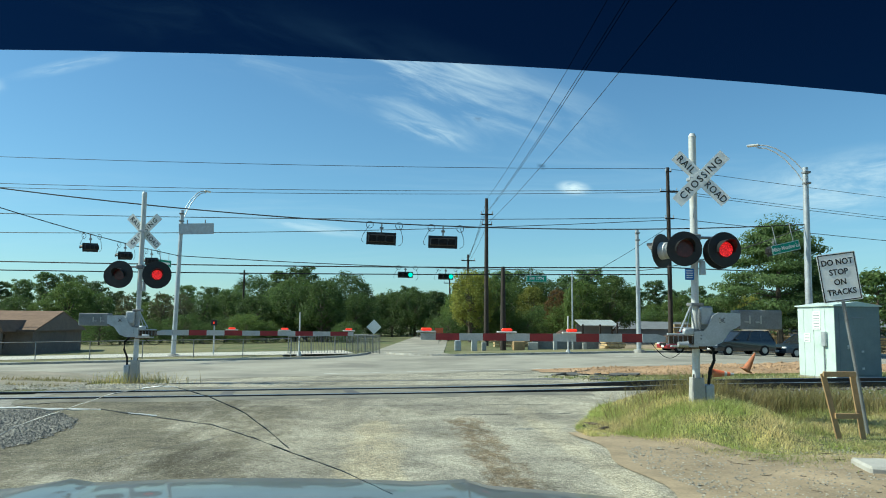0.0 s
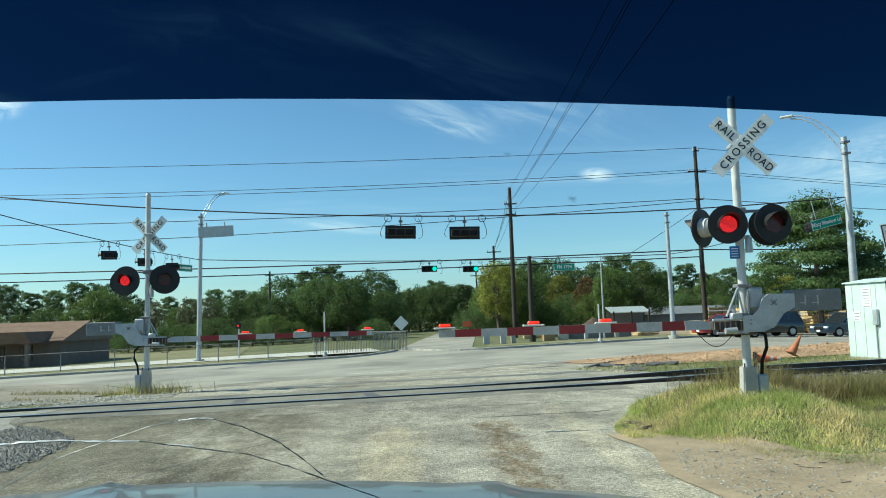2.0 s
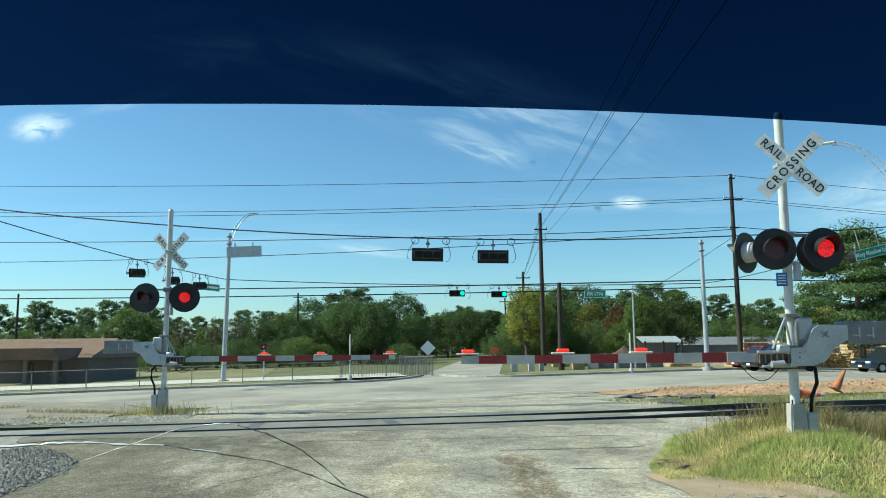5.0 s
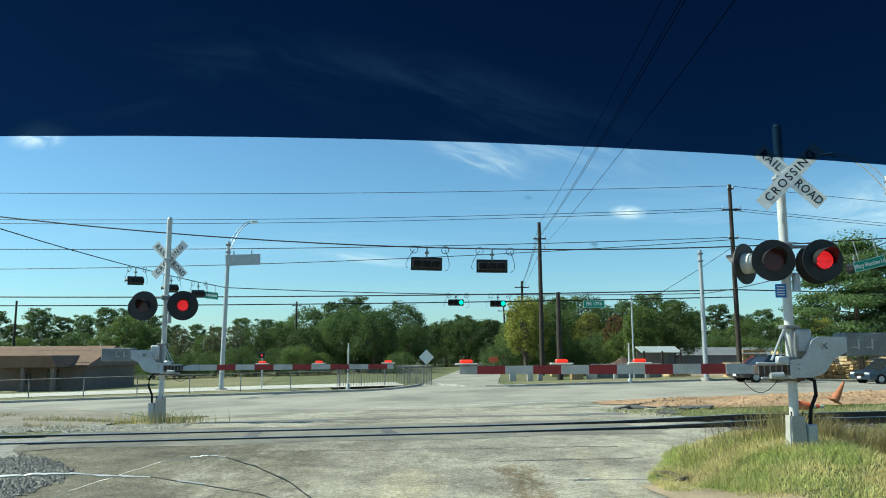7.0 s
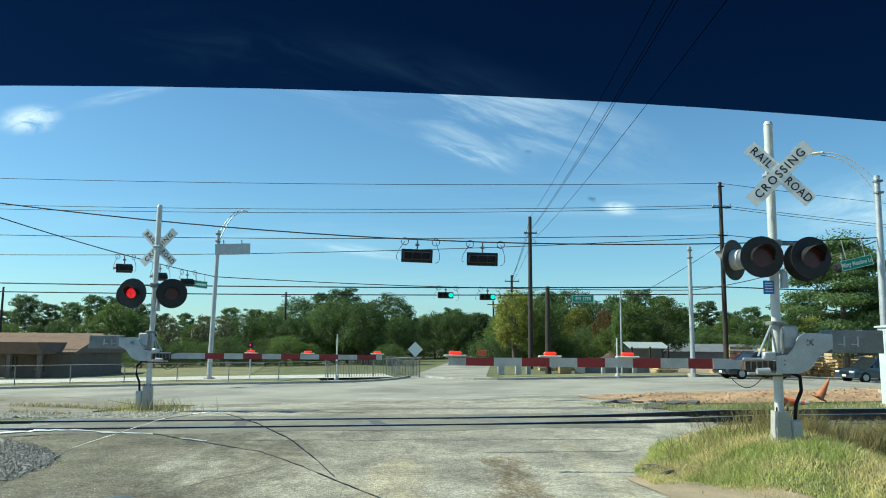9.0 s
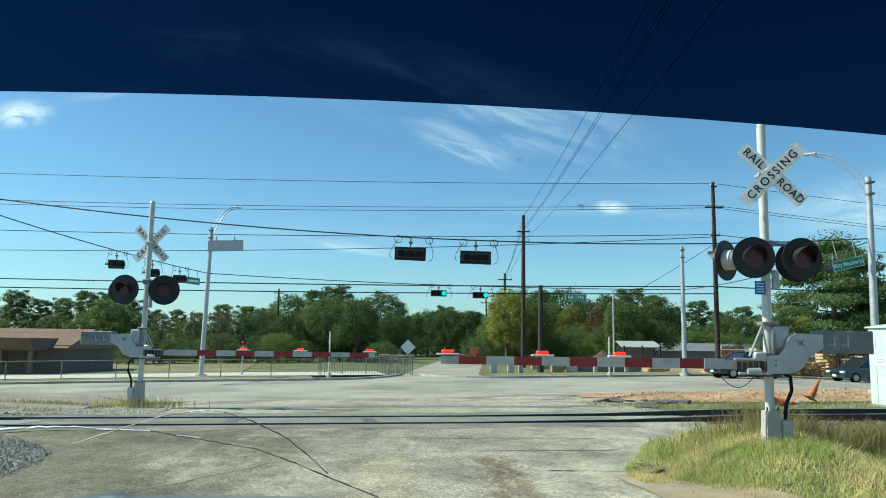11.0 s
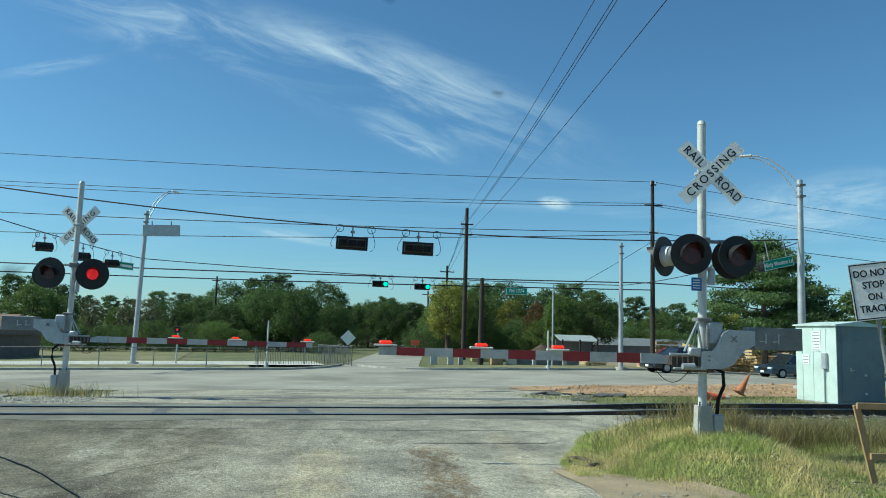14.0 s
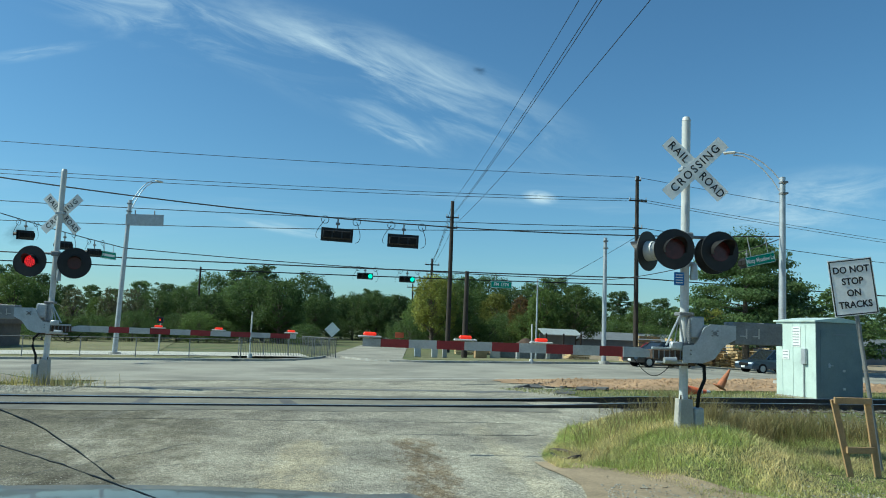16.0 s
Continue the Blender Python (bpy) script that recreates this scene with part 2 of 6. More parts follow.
# cracks: the sun's glint is painted white, the unlit lengths dark
M_CRACK = mat("sunlit_glass_crack", (0.95, 0.96, 0.97), 0.2, var=0.02, spec=1.0)
M_CRACKPALE = mat("glass_crack_haze", (0.17, 0.20, 0.23), 0.4, var=0.1, spec=0.3)
M_CRACKDK = mat("glass_crack_shadow", (0.15, 0.155, 0.15), 0.5, var=0.1)
M_SKYLINE = mat("grey_shed", (0.16, 0.17, 0.18), 0.8, var=0.1, scale=1)


def leaf_mat(name, base, second, patch=0.16, share=0.45):
    """Leaves let part of the light through."""
    m = mat(name, base, 0.55, var=0.12, scale=0.35, fine=2.5, rnd=0.32, second=second, second_amount=share, second_scale=patch, spec=0.3)
    n, l = m.node_tree.nodes, m.node_tree.links
    p = n["Principled BSDF"]
    tr = n.new("ShaderNodeBsdfTranslucent")
    l.new(p.inputs["Base Color"].links[0].from_socket, tr.inputs["Color"])
    mx = n.new("ShaderNodeMixShader")
    mx.inputs[0].default_value = 0.5
    l.new(p.outputs[0], mx.inputs[1])
    l.new(tr.outputs[0], mx.inputs[2])
    l.new(mx.outputs[0], n["Material Output"].inputs["Surface"])
    return m


M_GRASS = leaf_mat("grass_blades", (0.355, 0.40, 0.14), (0.66, 0.57, 0.31), 1.2, 0.60)
M_DRYGRASS = leaf_mat("dry_grass_blades", (0.36, 0.30, 0.14), (0.20, 0.21, 0.07), 0.7, 0.4)
M_LEAF = [leaf_mat("oak_leaves", (0.135, 0.195, 0.056), (0.092, 0.145, 0.045)),
          leaf_mat("dark_leaves", (0.10, 0.155, 0.05), (0.068, 0.115, 0.04)),
          leaf_mat("yellow_green_leaves", (0.26, 0.275, 0.065), (0.17, 0.21, 0.055)),
          leaf_mat("rusty_leaves", (0.22, 0.135, 0.05), (0.14, 0.12, 0.045)),
          leaf_mat("pine_needles", (0.105, 0.16, 0.062), (0.075, 0.12, 0.05)),
          leaf_mat("pale_leaves", (0.16, 0.17, 0.09), (0.11, 0.125, 0.06))]

M_PINE = leaf_mat("dark_pine_needles", (0.10, 0.155, 0.058), (0.07, 0.115, 0.045))


def wear_bands(m):
    """Strips along the street: wheel-worn brown broken asphalt and pale gravel, and a darker left side, with ragged
    edges.
    """
    n, l = m.node_tree.nodes, m.node_tree.links
    p = n["Principled BSDF"]
    col = p.inputs["Base Color"].links[0].from_socket
    tc = n.new("ShaderNodeTexCoord")
    sep = n.new("ShaderNodeSeparateXYZ")
    l.new(tc.outputs["Object"], sep.inputs[0])
    stretch = n.new("ShaderNodeMapping")
    stretch.inputs["Scale"].default_value = (1.0, 0.35, 1.0)
    l.new(tc.outputs["Object"], stretch.inputs[0])
    # the wide band at x = -6.4 darkens the left side of the street
    for cx, half, y1, tone, sc, lo in ((0.45, 0.8, 13.3, (0.58, 0.49, 0.40), 7.0, 0.49), (-1.15, 0.8, 12.6, (1.34, 1.28, 1.15), 4.0, 0.40), (-3.3, 1.5, 14.6, (0.74, 0.73, 0.70), 2.6, 0.44), (-6.4, 4.6, 15.6, (0.54, 0.53, 0.49), 1.4, 0.34), (1.75, 0.5, 14.5, (1.2, 1.17, 1.1), 4.0, 0.42), (-2.2, 4.0, 26.0, (0.86, 0.85, 0.83), 0.9, 0.48)):
        d = n.new("ShaderNodeMath")
        d.operation = "SUBTRACT"
        l.new(sep.outputs["X"], d.inputs[0])
        d.inputs[1].default_value = cx
        a = n.new("ShaderNodeMath")
        a.operation = "ABSOLUTE"
        l.new(d.outputs[0], a.inputs[0])
        r = n.new("ShaderNodeMapRange")
        r.interpolation_type = "SMOOTHSTEP"
        r.inputs["From Min"].default_value, r.inputs["From Max"].default_value = 0.0, half
        r.inputs["To Min"].default_value, r.inputs["To Max"].default_value = 0.16, -0.22
        l.new(a.outputs[0], r.inputs["Value"])
        ry = n.new("ShaderNodeMapRange")
        ry.interpolation_type = "SMOOTHSTEP"
        ry.inputs["From Min"].default_value, ry.inputs["From Max"].default_value = y1 - 1.5, y1
        ry.inputs["To Min"].default_value, ry.inputs["To Max"].default_value = 0.0, -0.5
        l.new(sep.outputs["Y"], ry.inputs["Value"])
        nz = n.new("ShaderNodeTexNoise")
        nz.inputs["Scale"].default_value, nz.inputs["Detail"].default_value, nz.inputs["Roughness"].default_value = sc, 8.0, 0.7
        l.new(stretch.outputs[0], nz.inputs["Vector"])
        s1 = n.new("ShaderNodeMath")
        s1.operation = "ADD"
        l.new(nz.outputs["Fac"], s1.inputs[0])
        l.new(r.outputs[0], s1.inputs[1])
        s2 = n.new("ShaderNodeMath")
        s2.operation = "ADD"
        l.new(s1.outputs[0], s2.inputs[0])
        l.new(ry.outputs[0], s2.inputs[1])
        k = n.new("ShaderNodeMapRange")
        k.inputs["From Min"].default_value, k.inputs["From Max"].default_value = lo, lo + 0.2
        l.new(s2.outputs[0], k.inputs["Value"])
        mx = n.new("ShaderNodeMix")
        mx.data_type, mx.blend_type = "RGBA", "MULTIPLY"
        l.new(k.outputs[0], mx.inputs["Factor"])
        l.new(col, mx.inputs["A"])
        mx.inputs["B"].default_value = (*tone, 1)
        col = mx.outputs["Result"]
    # single stones of the aggregate, light and dark
    for sc, lo, hi in ((75.0, 0.55, 1.48), (26.0, 0.80, 1.20)):
        vo = n.new("ShaderNodeTexVoronoi")
        vo.inputs["Scale"].default_value = sc
        l.new(tc.outputs["Object"], vo.inputs["Vector"])
        sp = n.new("ShaderNodeSeparateColor")
        l.new(vo.outputs["Color"], sp.inputs[0])
        mr = n.new("ShaderNodeMapRange")
        mr.inputs["To Min"].default_value, mr.inputs["To Max"].default_value = lo, hi
        l.new(sp.outputs[0], mr.inputs["Value"])
        sm = n.new("ShaderNodeVectorMath")
        sm.operation = "SCALE"
        l.new(col, sm.inputs[0])
        l.new(mr.outputs[0], sm.inputs["Scale"])
        col = sm.outputs[0]
    l.new(col, p.inputs["Base Color"])


wear_bands(M_ASPHALT)


def tint_glass(name, col, gloss):
    m = bpy.data.materials.new(name)
    m.use_nodes = True
    n, l = m.node_tree.nodes, m.node_tree.links
    n.clear()
    o = n.new("ShaderNodeOutputMaterial")
    t = n.new("ShaderNodeBsdfTransparent")
    t.inputs[0].default_value = (*col, 1)
    g = n.new("ShaderNodeBsdfGlossy")
    g.inputs["Roughness"].default_value = 0.05
    mx = n.new("ShaderNodeMixShader")
    mx.inputs[0].default_value = gloss
    l.new(t.outputs[0], mx.inputs[1])
    l.new(g.outputs[0], mx.inputs[2])
    l.new(mx.outputs[0], o.inputs[0])
    return m


# mesh helpers
def box(bm, c, s, rot=None, bevel=0.0):
    m = Matrix.Translation(c) @ (rot.to_4x4() if rot else Matrix()) @ Matrix.Diagonal((*s, 1))
    r = bmesh.ops.create_cube(bm, size=1, matrix=m)
    if bevel:
        es = list({e for v in r["verts"] for e in v.link_edges})
        bmesh.ops.bevel(bm, geom=es, offset=bevel, segments=1, affect="EDGES", profile=0.5)


def tube(bm, a, b, r0, r1=None, seg=12, caps=True):
    a, b = Vector(a), Vector(b)
    d = b - a
    q = d.to_track_quat("Z", "Y").to_matrix().to_4x4()
    bmesh.ops.create_cone(bm, cap_ends=caps, cap_tris=False, segments=seg, radius1=r0, radius2=r0 if r1 is None else r1, depth=d.length,
                          matrix=Matrix.Translation((a + b) / 2) @ q)


def pipe(bm, pts, r, seg=8):
    """A bent tube of one skin through the points."""
    pts = [Vector(p) for p in pts]
    rings = []
    up = Vector((0, 0, 1))
    for i, p in enumerate(pts):
        d = (pts[min(i + 1, len(pts) - 1)] - pts[max(i - 1, 0)]).normalized()
        ref = up if abs(d.dot(up)) < 0.95 else Vector((1, 0, 0))
        x = d.cross(ref).normalized()
        y = x.cross(d).normalized()
        rr = r[i] if isinstance(r, (list, tuple)) else r
        rings.append([bm.verts.new(p + (x * math.cos(2 * math.pi * k / seg) + y * math.sin(2 * math.pi * k / seg)) * rr) for k in range(seg)])
    for a, b in zip(rings, rings[1:]):
        for k in range(seg):
            bm.faces.new((a[k], a[(k + 1) % seg], b[(k + 1) % seg], b[k]))
    bm.faces.new(rings[0][::-1])
    bm.faces.new(rings[-1])


def prism(bm, poly, depth, m=None, both=True):
    """Polygon in x, z pushed along y from 0 to depth, then moved by m."""
    m = m or Matrix()
    a = [bm.verts.new(m @ Vector((x, 0, z))) for x, z in poly]
    b = [bm.verts.new(m @ Vector((x, depth, z))) for x, z in poly]
    bm.faces.new(a)
    bm.faces.new(b[::-1])
    for i in range(len(poly)):
        j = (i + 1) % len(poly)
        bm.faces.new((a[j], a[i], b[i], b[j]))


def fresh():
    return bmesh.new()


def finish(bm, name, material, smooth=False):
    bmesh.ops.recalc_face_normals(bm, faces=bm.faces[:])
    me = bpy.data.meshes.new(name)
    bm.to_mesh(me)
    bm.free()
    for m in (material if isinstance(material, list) else [material]):
        me.materials.append(m)
    if smooth:
        for p in me.polygons:
            p.use_smooth = True
        me.set_sharp_from_angle(angle=radians(40))
    return me


def part(name, bm, material, parent, label="", smooth=False):
    ob = new(name, finish(bm, name, material, smooth))
    ob.parent = parent
    if label:
        ob["label"] = label
    return ob


def thing(name, m, label, category, group=""):
    e = new(name)
    e.empty_display_size = 0.2
    e.matrix_basis = m
    return tagged(e, label, category, group)


def solid(name, bm, material, label, category, kind="", m=None, smooth=False, group=""):
    ob = new(name, finish(bm, name, material, smooth))
    if m is not None:
        ob.matrix_basis = m
    return tagged(ob, label, category, group, kind)


def text_mesh(txt, size, depth=0.002, bold=0.02, spacing=1.0):
    cu = bpy.data.curves.new("txt", "FONT")
    cu.body, cu.size, cu.extrude, cu.align_x, cu.align_y = txt, size, depth, "CENTER", "CENTER"
    cu.resolution_u = 3
    cu.offset, cu.space_character = size * bold, spacing
    ob = bpy.data.objects.new("txt", cu)
    scene.collection.objects.link(ob)
    me = bpy.data.meshes.new_from_object(ob.evaluated_get(bpy.context.evaluated_depsgraph_get()))
    bpy.data.objects.remove(ob)
    bpy.data.curves.remove(cu)
    return me


def letters(name, txt, size, parent, m, material, sx=1.0, bold=0.02, spacing=1.0):
    """Lettering that stands upright in x, z and faces -y, placed by m."""
    me = text_mesh(txt, size, 0.002, bold, spacing)
    me.transform(m @ pose(0, 0, 0, 90) @ Matrix.Diagonal((sx, 1, 1, 1)))
    me.materials.clear()
    me.materials.append(material)
    ob = new(name, me)
    ob.parent = parent
    return ob


# lie of the land
SK = radians(10.5)
CS, SS = math.cos(SK), math.sin(SK)


def uv_xy(u, v):
    """Along and across the tracks and the cross road, which lie askew to the street."""
    return u * CS - v * SS, u * SS + v * CS


def v_of(x, y):
    return -SS * x + CS * y


def step(a, b, x):
    t = min(1.0, max(0.0, (x - a) / (b - a)))
    return t * t * (3 - 2 * t)


def h(x, y):
    """Height of the ground: a low hump at the tracks, a flat road beyond."""
    v = v_of(x, y)
    z = 0.33 + 0.12 * step(11, 15.5, v)
    far = -0.06 + 0.016 * max(-30, min(18, x)) - 0.3 * step(19, 32, x) - 0.1 * step(-14, -40, x)
    away = step(-9.0, -12.0, x)
    k = step(18.5, 30, v) * (1 - away) + step(25.0, 31.0, v) * away
    z = z * (1 - k) + far * k
    # ditch beside the tracks away from the street
    side = step(3.4, 6.0, x) + step(-7.0, -9.5, x)
    z += side * 0.05 * (step(8, 11, v) - step(11.5, 13.5, v))
    z -= side * 0.16 * (step(12.0, 13.4, v) - step(14.6, 15.2, v))
    # berm under the near signal
    z += 0.42 * step(2.9, 4.4, x) * (1 - 0.85 * step(4.9, 6.1, x)) * step(8.4, 10.4, y) * step(13.2, 12.0, v)
    return z


def near_l(y):
    return -6.2 - 2.5 * step(10.6, 14.2, y) - 0.9 * step(19, 29, y) - 0.6 * step(12, 7, y) - 0.12 * math.sin(y * 1.9) - 1.0 * step(4, -6, y)


def near_r(y):
    return 2.35 + 0.1 * math.sin(y * 2.3) + 0.9 * step(11.0, 13.2, y) + 2.3 * step(12.8, 15.6, y) + 2.2 * step(21, 29, y) - 0.15 * step(9, 3, y)


def grid_sheet(name, fx, nu, nv, lift, material, label, category, kind="structure"):
    """A sheet of nu x nv cells: fx(s, t) gives x, y; it lies on the ground, lifted a little."""
    vs, fs = [], []
    for j in range(nv + 1):
        for i in range(nu + 1):
            x, y = fx(i / nu, j / nv)
            vs.append((x, y, h(x, y) + lift))
    for j in range(nv):
        for i in range(nu):
            a = j * (nu + 1) + i
            fs.append((a, a + 1, a + nu + 2, a + nu + 1))
    me = bpy.data.meshes.new(name)
    me.from_pydata(vs, [], fs)
    me.materials.append(material)
    for p in me.polygons:
        p.use_smooth = True
    ob = new(name, me)
    return tagged(ob, label, category, kind=kind)


def spread(t, edges):
    """Uneven steps: fine in the middle, coarse far out."""
    k = t * (len(edges) - 1)
    i = min(int(k), len(edges) - 2)
    return edges[i] + (edges[i + 1] - edges[i]) * (k - i)


GX = [-1600, -500, -150, -60, -30, -18, -12, -9, -7, -5, -3, -1, 1, 2, 3, 4, 5, 6, 8, 10, 13, 17, 22, 30, 45, 70, 160, 500, 1600]
GY = [-1600, -300, -60, -20, -8, 0, 4, 6, 7, 8, 9, 10, 11, 12, 13, 14, 15, 16, 17, 18, 19, 20, 22, 24, 26, 28, 30, 32, 36, 42, 50, 60, 80, 120, 250, 800, 3500]
grid_sheet("ground", lambda s, t: (spread(s, GX), spread(t, GY)), (len(GX) - 1) * 4, (len(GY) - 1) * 4, -0.018, M_SOIL, "wide flat ground of patchy grass and soil", "ground")
grid_sheet("road_near", lambda s, t: ((lambda y: (near_l(y) + (near_r(y) - near_l(y)) * s, y + SS * (near_l(y) + (near_r(y) - near_l(y)) * s) * step(20, 30, y)))(-14 + 46 * t)), 24, 120, 0.0,
           M_ASPHALT, "worn pale asphalt street with coarse aggregate", "road")
grid_sheet("road_cross", lambda s, t: uv_xy(-160 + 340 * s, 30.5 + 16.0 * t), 120, 10, 0.006, M_ROAD, "wide pale grey asphalt cross road", "road")


def street_c(y):
    return 0.2 + (y - 54) * 0.082


grid_sheet("road_far", lambda s, t: ((lambda y: (street_c(y) + (s - 0.5) * (5.6 + 4.0 * step(54, 46, y)), y))(44.5 + 200 * t * t)), 8, 60, 0.012, M_ROAD, "narrow pale side street running to the trees", "road")

# ground pieces: dirt, pavement, kerbs, markings
grid_sheet("dirt_shoulder", lambda s, t: ((lambda y: (near_r(y) - 0.25 + (9.5 + 0.2 * y) * s, y))(-6 + (14.1 + 2.2 * step(0.22, 0.03, s)) * t)), 48, 40, 0.012, M_SAND, "sandy pebbly dirt shoulder beside the street", "dirt")
def clay_rise(x, y):
    """Uneven heaps of dug clay, flat towards the rim."""
    u, w = x * CS + y * SS, v_of(x, y)
    rim = step(11.6, 13.4, u) * step(22.2, 23.4, w) * step(31.0, 29.3, w)
    return rim * (0.10 + 0.15 * noise.noise((x * 0.5, y * 0.7, 3.0)) + 0.09 * noise.noise((x * 1.7, y * 1.7, 7.0)) + 0.06 * noise.noise((x * 4.0, y * 4.0, 1.0)))


clay = grid_sheet("dirt_patch", lambda s, t: uv_xy(11.6 + 23.6 * s + 0.5 * (1 - s) * math.sin(t * 13) + 0.25 * (1 - s) * math.sin(t * 31), 22.2 + (9.0 + 0.4 * math.sin(s * 9)) * t), 110, 60, 0.02, M_CLAY, "bare orange clay dirt verge between tracks and road", "dirt")
for v in clay.data.vertices:
    v.co.z += clay_rise(v.co.x, v.co.y)
grid_sheet("dirt_verge", lambda s, t: uv_xy(-40 + 34.5 * s, 18.6 + (8.0 + 1.0 * math.sin(s * 11)) * t), 30, 10, 0.012, M_VERGE, "grey-brown gravelly verge beside the crossing", "dirt")
grid_sheet("pavement", lambda s, t: uv_xy(-120 + 126 * s, 51.0 + 6.5 * t), 60, 2, 0.13, M_PAVE, "pale concrete pavement behind the fence", "pavement")
grid_sheet("lawn_verge", lambda s, t: uv_xy(-120 + 121 * s, 46.85 + 5.0 * t), 60, 4, 0.10, M_LAWN, "dry grass strip between kerb and fence", "lawn")
grid_sheet("lawn", lambda s, t: uv_xy(-140 + 136 * s, 57.3 + 54 * t), 50, 20, 0.02, M_LAWN, "wide mown lawn, dry green", "lawn")
grid_sheet("lawn_verge", lambda s, t: uv_xy(12.4 + 16 * s + 1.2 * t * (1 - s), 46.8 + 4.6 * t), 16, 6, 0.13, M_LAWN, "patchy green verge at the street corner", "lawn")
grid_sheet("yard_ground", lambda s, t: uv_xy(26 + 90 * s, 50 + 50 * t), 40, 14, 0.015, M_SAND, "bare sandy ground of the lumber yard", "dirt")


def kerb(name, pts, label):
    bm = fresh()
    prev = None
    for x, y, nx, ny in pts:
        z = h(x, y)
        ring = [bm.verts.new((x, y, z - 0.05)), bm.verts.new((x, y, z + 0.13)), bm.verts.new((x + nx * 0.18, y + ny * 0.18, z + 0.14)), bm.verts.new((x + nx * 0.18, y + ny * 0.18, z - 0.05))]
        if prev:
            for k in range(3):
                bm.faces.new((prev[k], prev[k + 1], ring[k + 1], ring[k]))
        prev = ring
    return solid(name, bm, M_CONC, label, "kerb", "structure")


left_pts = [(*uv_xy(-120 + 122 * i / 40, 46.6), -SS, CS) for i in range(41)]
cx0, cy0 = left_pts[-1][0], left_pts[-1][1]
left_pts += [(cx0 + 4.2 * math.sin(a), cy0 + 9.0 * (1 - math.cos(a)), -math.cos(a), math.sin(a) * 0.6) for a in (0.3, 0.6, 0.9, 1.2, 1.45)]
kerb("kerb_left", left_pts, "low concrete kerb rounding the far corner")
right_pts = [(*uv_xy(140 - 128 * i / 40, 46.6), -SS, CS) for i in range(41)]
cx1, cy1 = right_pts[-1][0], right_pts[-1][1]
right_pts += [(cx1 - 5.0 * math.sin(a), cy1 + 8.0 * (1 - math.cos(a)), math.cos(a) * 0.3, 1) for a in (0.3, 0.6, 0.9, 1.2)]
kerb("kerb_right", right_pts, "low concrete kerb along the far side of the road")


def stripe(name, u0, u1, v, w, material, label, lift=0.012):
    return grid_sheet(name, lambda s, t: uv_xy(u0 + (u1 - u0) * s, v + w * t), max(2, int(abs(u1 - u0) / 2)), 1, lift, material, label, "road marking")


M_PAINT = mat("worn_road_paint", (0.55, 0.54, 0.49), 0.8, var=0.15, scale=2, fine=20, second=(0.30, 0.29, 0.26), second_amount=0.5, second_scale=3)
stripe("lane_line", 2.0, 13.5, 31.6, 0.22, M_PAINT, "worn white edge line on the cross road")
stripe("stop_line", -60, -14, 40.2, 0.2, M_PAINT, "worn white lane line on the cross road")
stripe("lane_line", 21, 60, 41.5, 0.18, M_PAINT, "worn white lane line on the cross road")


def strip_xy(name, pts, w, material, label, lift=0.006):
    """A narrow uneven strip that follows the points on the ground."""
    bm = fresh()
    prev = None
    for i, (x, y) in enumerate(pts):
        a, b = pts[max(0, i - 1)], pts[min(len(pts) - 1, i + 1)]
        d = Vector((b[0] - a[0], b[1] - a[1])).normalized()
        ww = w * random.uniform(0.6, 1.3) * 0.5
        p, q = (x - d.y * ww, y + d.x * ww), (x + d.y * ww, y - d.x * ww)
        ring = [bm.verts.new((*p, h(*p) + lift)), bm.verts.new((*q, h(*q) + lift))]
        if prev:
            bm.faces.new((prev[0], prev[1], ring[1], ring[0]))
        prev = ring
    return solid(name, bm, material, label, "road crack", "structure")


def wander(x0, y0, x1, y1, n, amp):
    return [(x0 + (x1 - x0) * i / n + random.uniform(-amp, amp), y0 + (y1 - y0) * i / n + random.uniform(-amp, amp)) for i in range(n + 1)]


grid_sheet("gravel_bed", lambda s, t: (-22 + (22 + near_l(9 + 6.6 * t) + 0.2) * s, 9.0 + 6.6 * t + SS * (-22 + 15.7 * s + 6) * t), 20, 14, 0.01, M_BALLAST, "grey crushed-stone bed beside the street", "gravel")
# cracks, patches and tyre marks on the near street
strip_xy("asphalt_seam", wander(-5.6, 13.2, 2.6, 14.1, 26, 0.05), 0.028, M_PATCH, "dark crack across the asphalt before the tracks")
strip_xy("asphalt_seam", wander(0.2, 12.5, 3.0, 12.9, 14, 0.03), 0.035, M_PATCH, "dark crack across the asphalt")
strip_xy("asphalt_seam", wander(-4.5, 8.0, -2.8, 11.3, 14, 0.06), 0.02, M_PATCH, "branching crack in the asphalt")
strip_xy("asphalt_seam", wander(-5.5, 9.5, -4.0, 10.4, 10, 0.05), 0.016, M_PATCH, "branching crack in the asphalt")
strip_xy("asphalt_seam", wander(-3.2, 9.2, -2.2, 9.9, 8, 0.05), 0.016, M_PATCH, "branching crack in the asphalt")
strip_xy("tar_patch", wander(-7.0, 19.4, 4.5, 21.4, 20, 0.2), 0.9, mat("tar_stain", (0.15, 0.145, 0.135), 0.85, var=0.15, scale=1.5, fine=40, second=(0.20, 0.195, 0.18), second_amount=0.5, second_scale=0.8), "dark resurfaced band beside the tracks", 0.006)

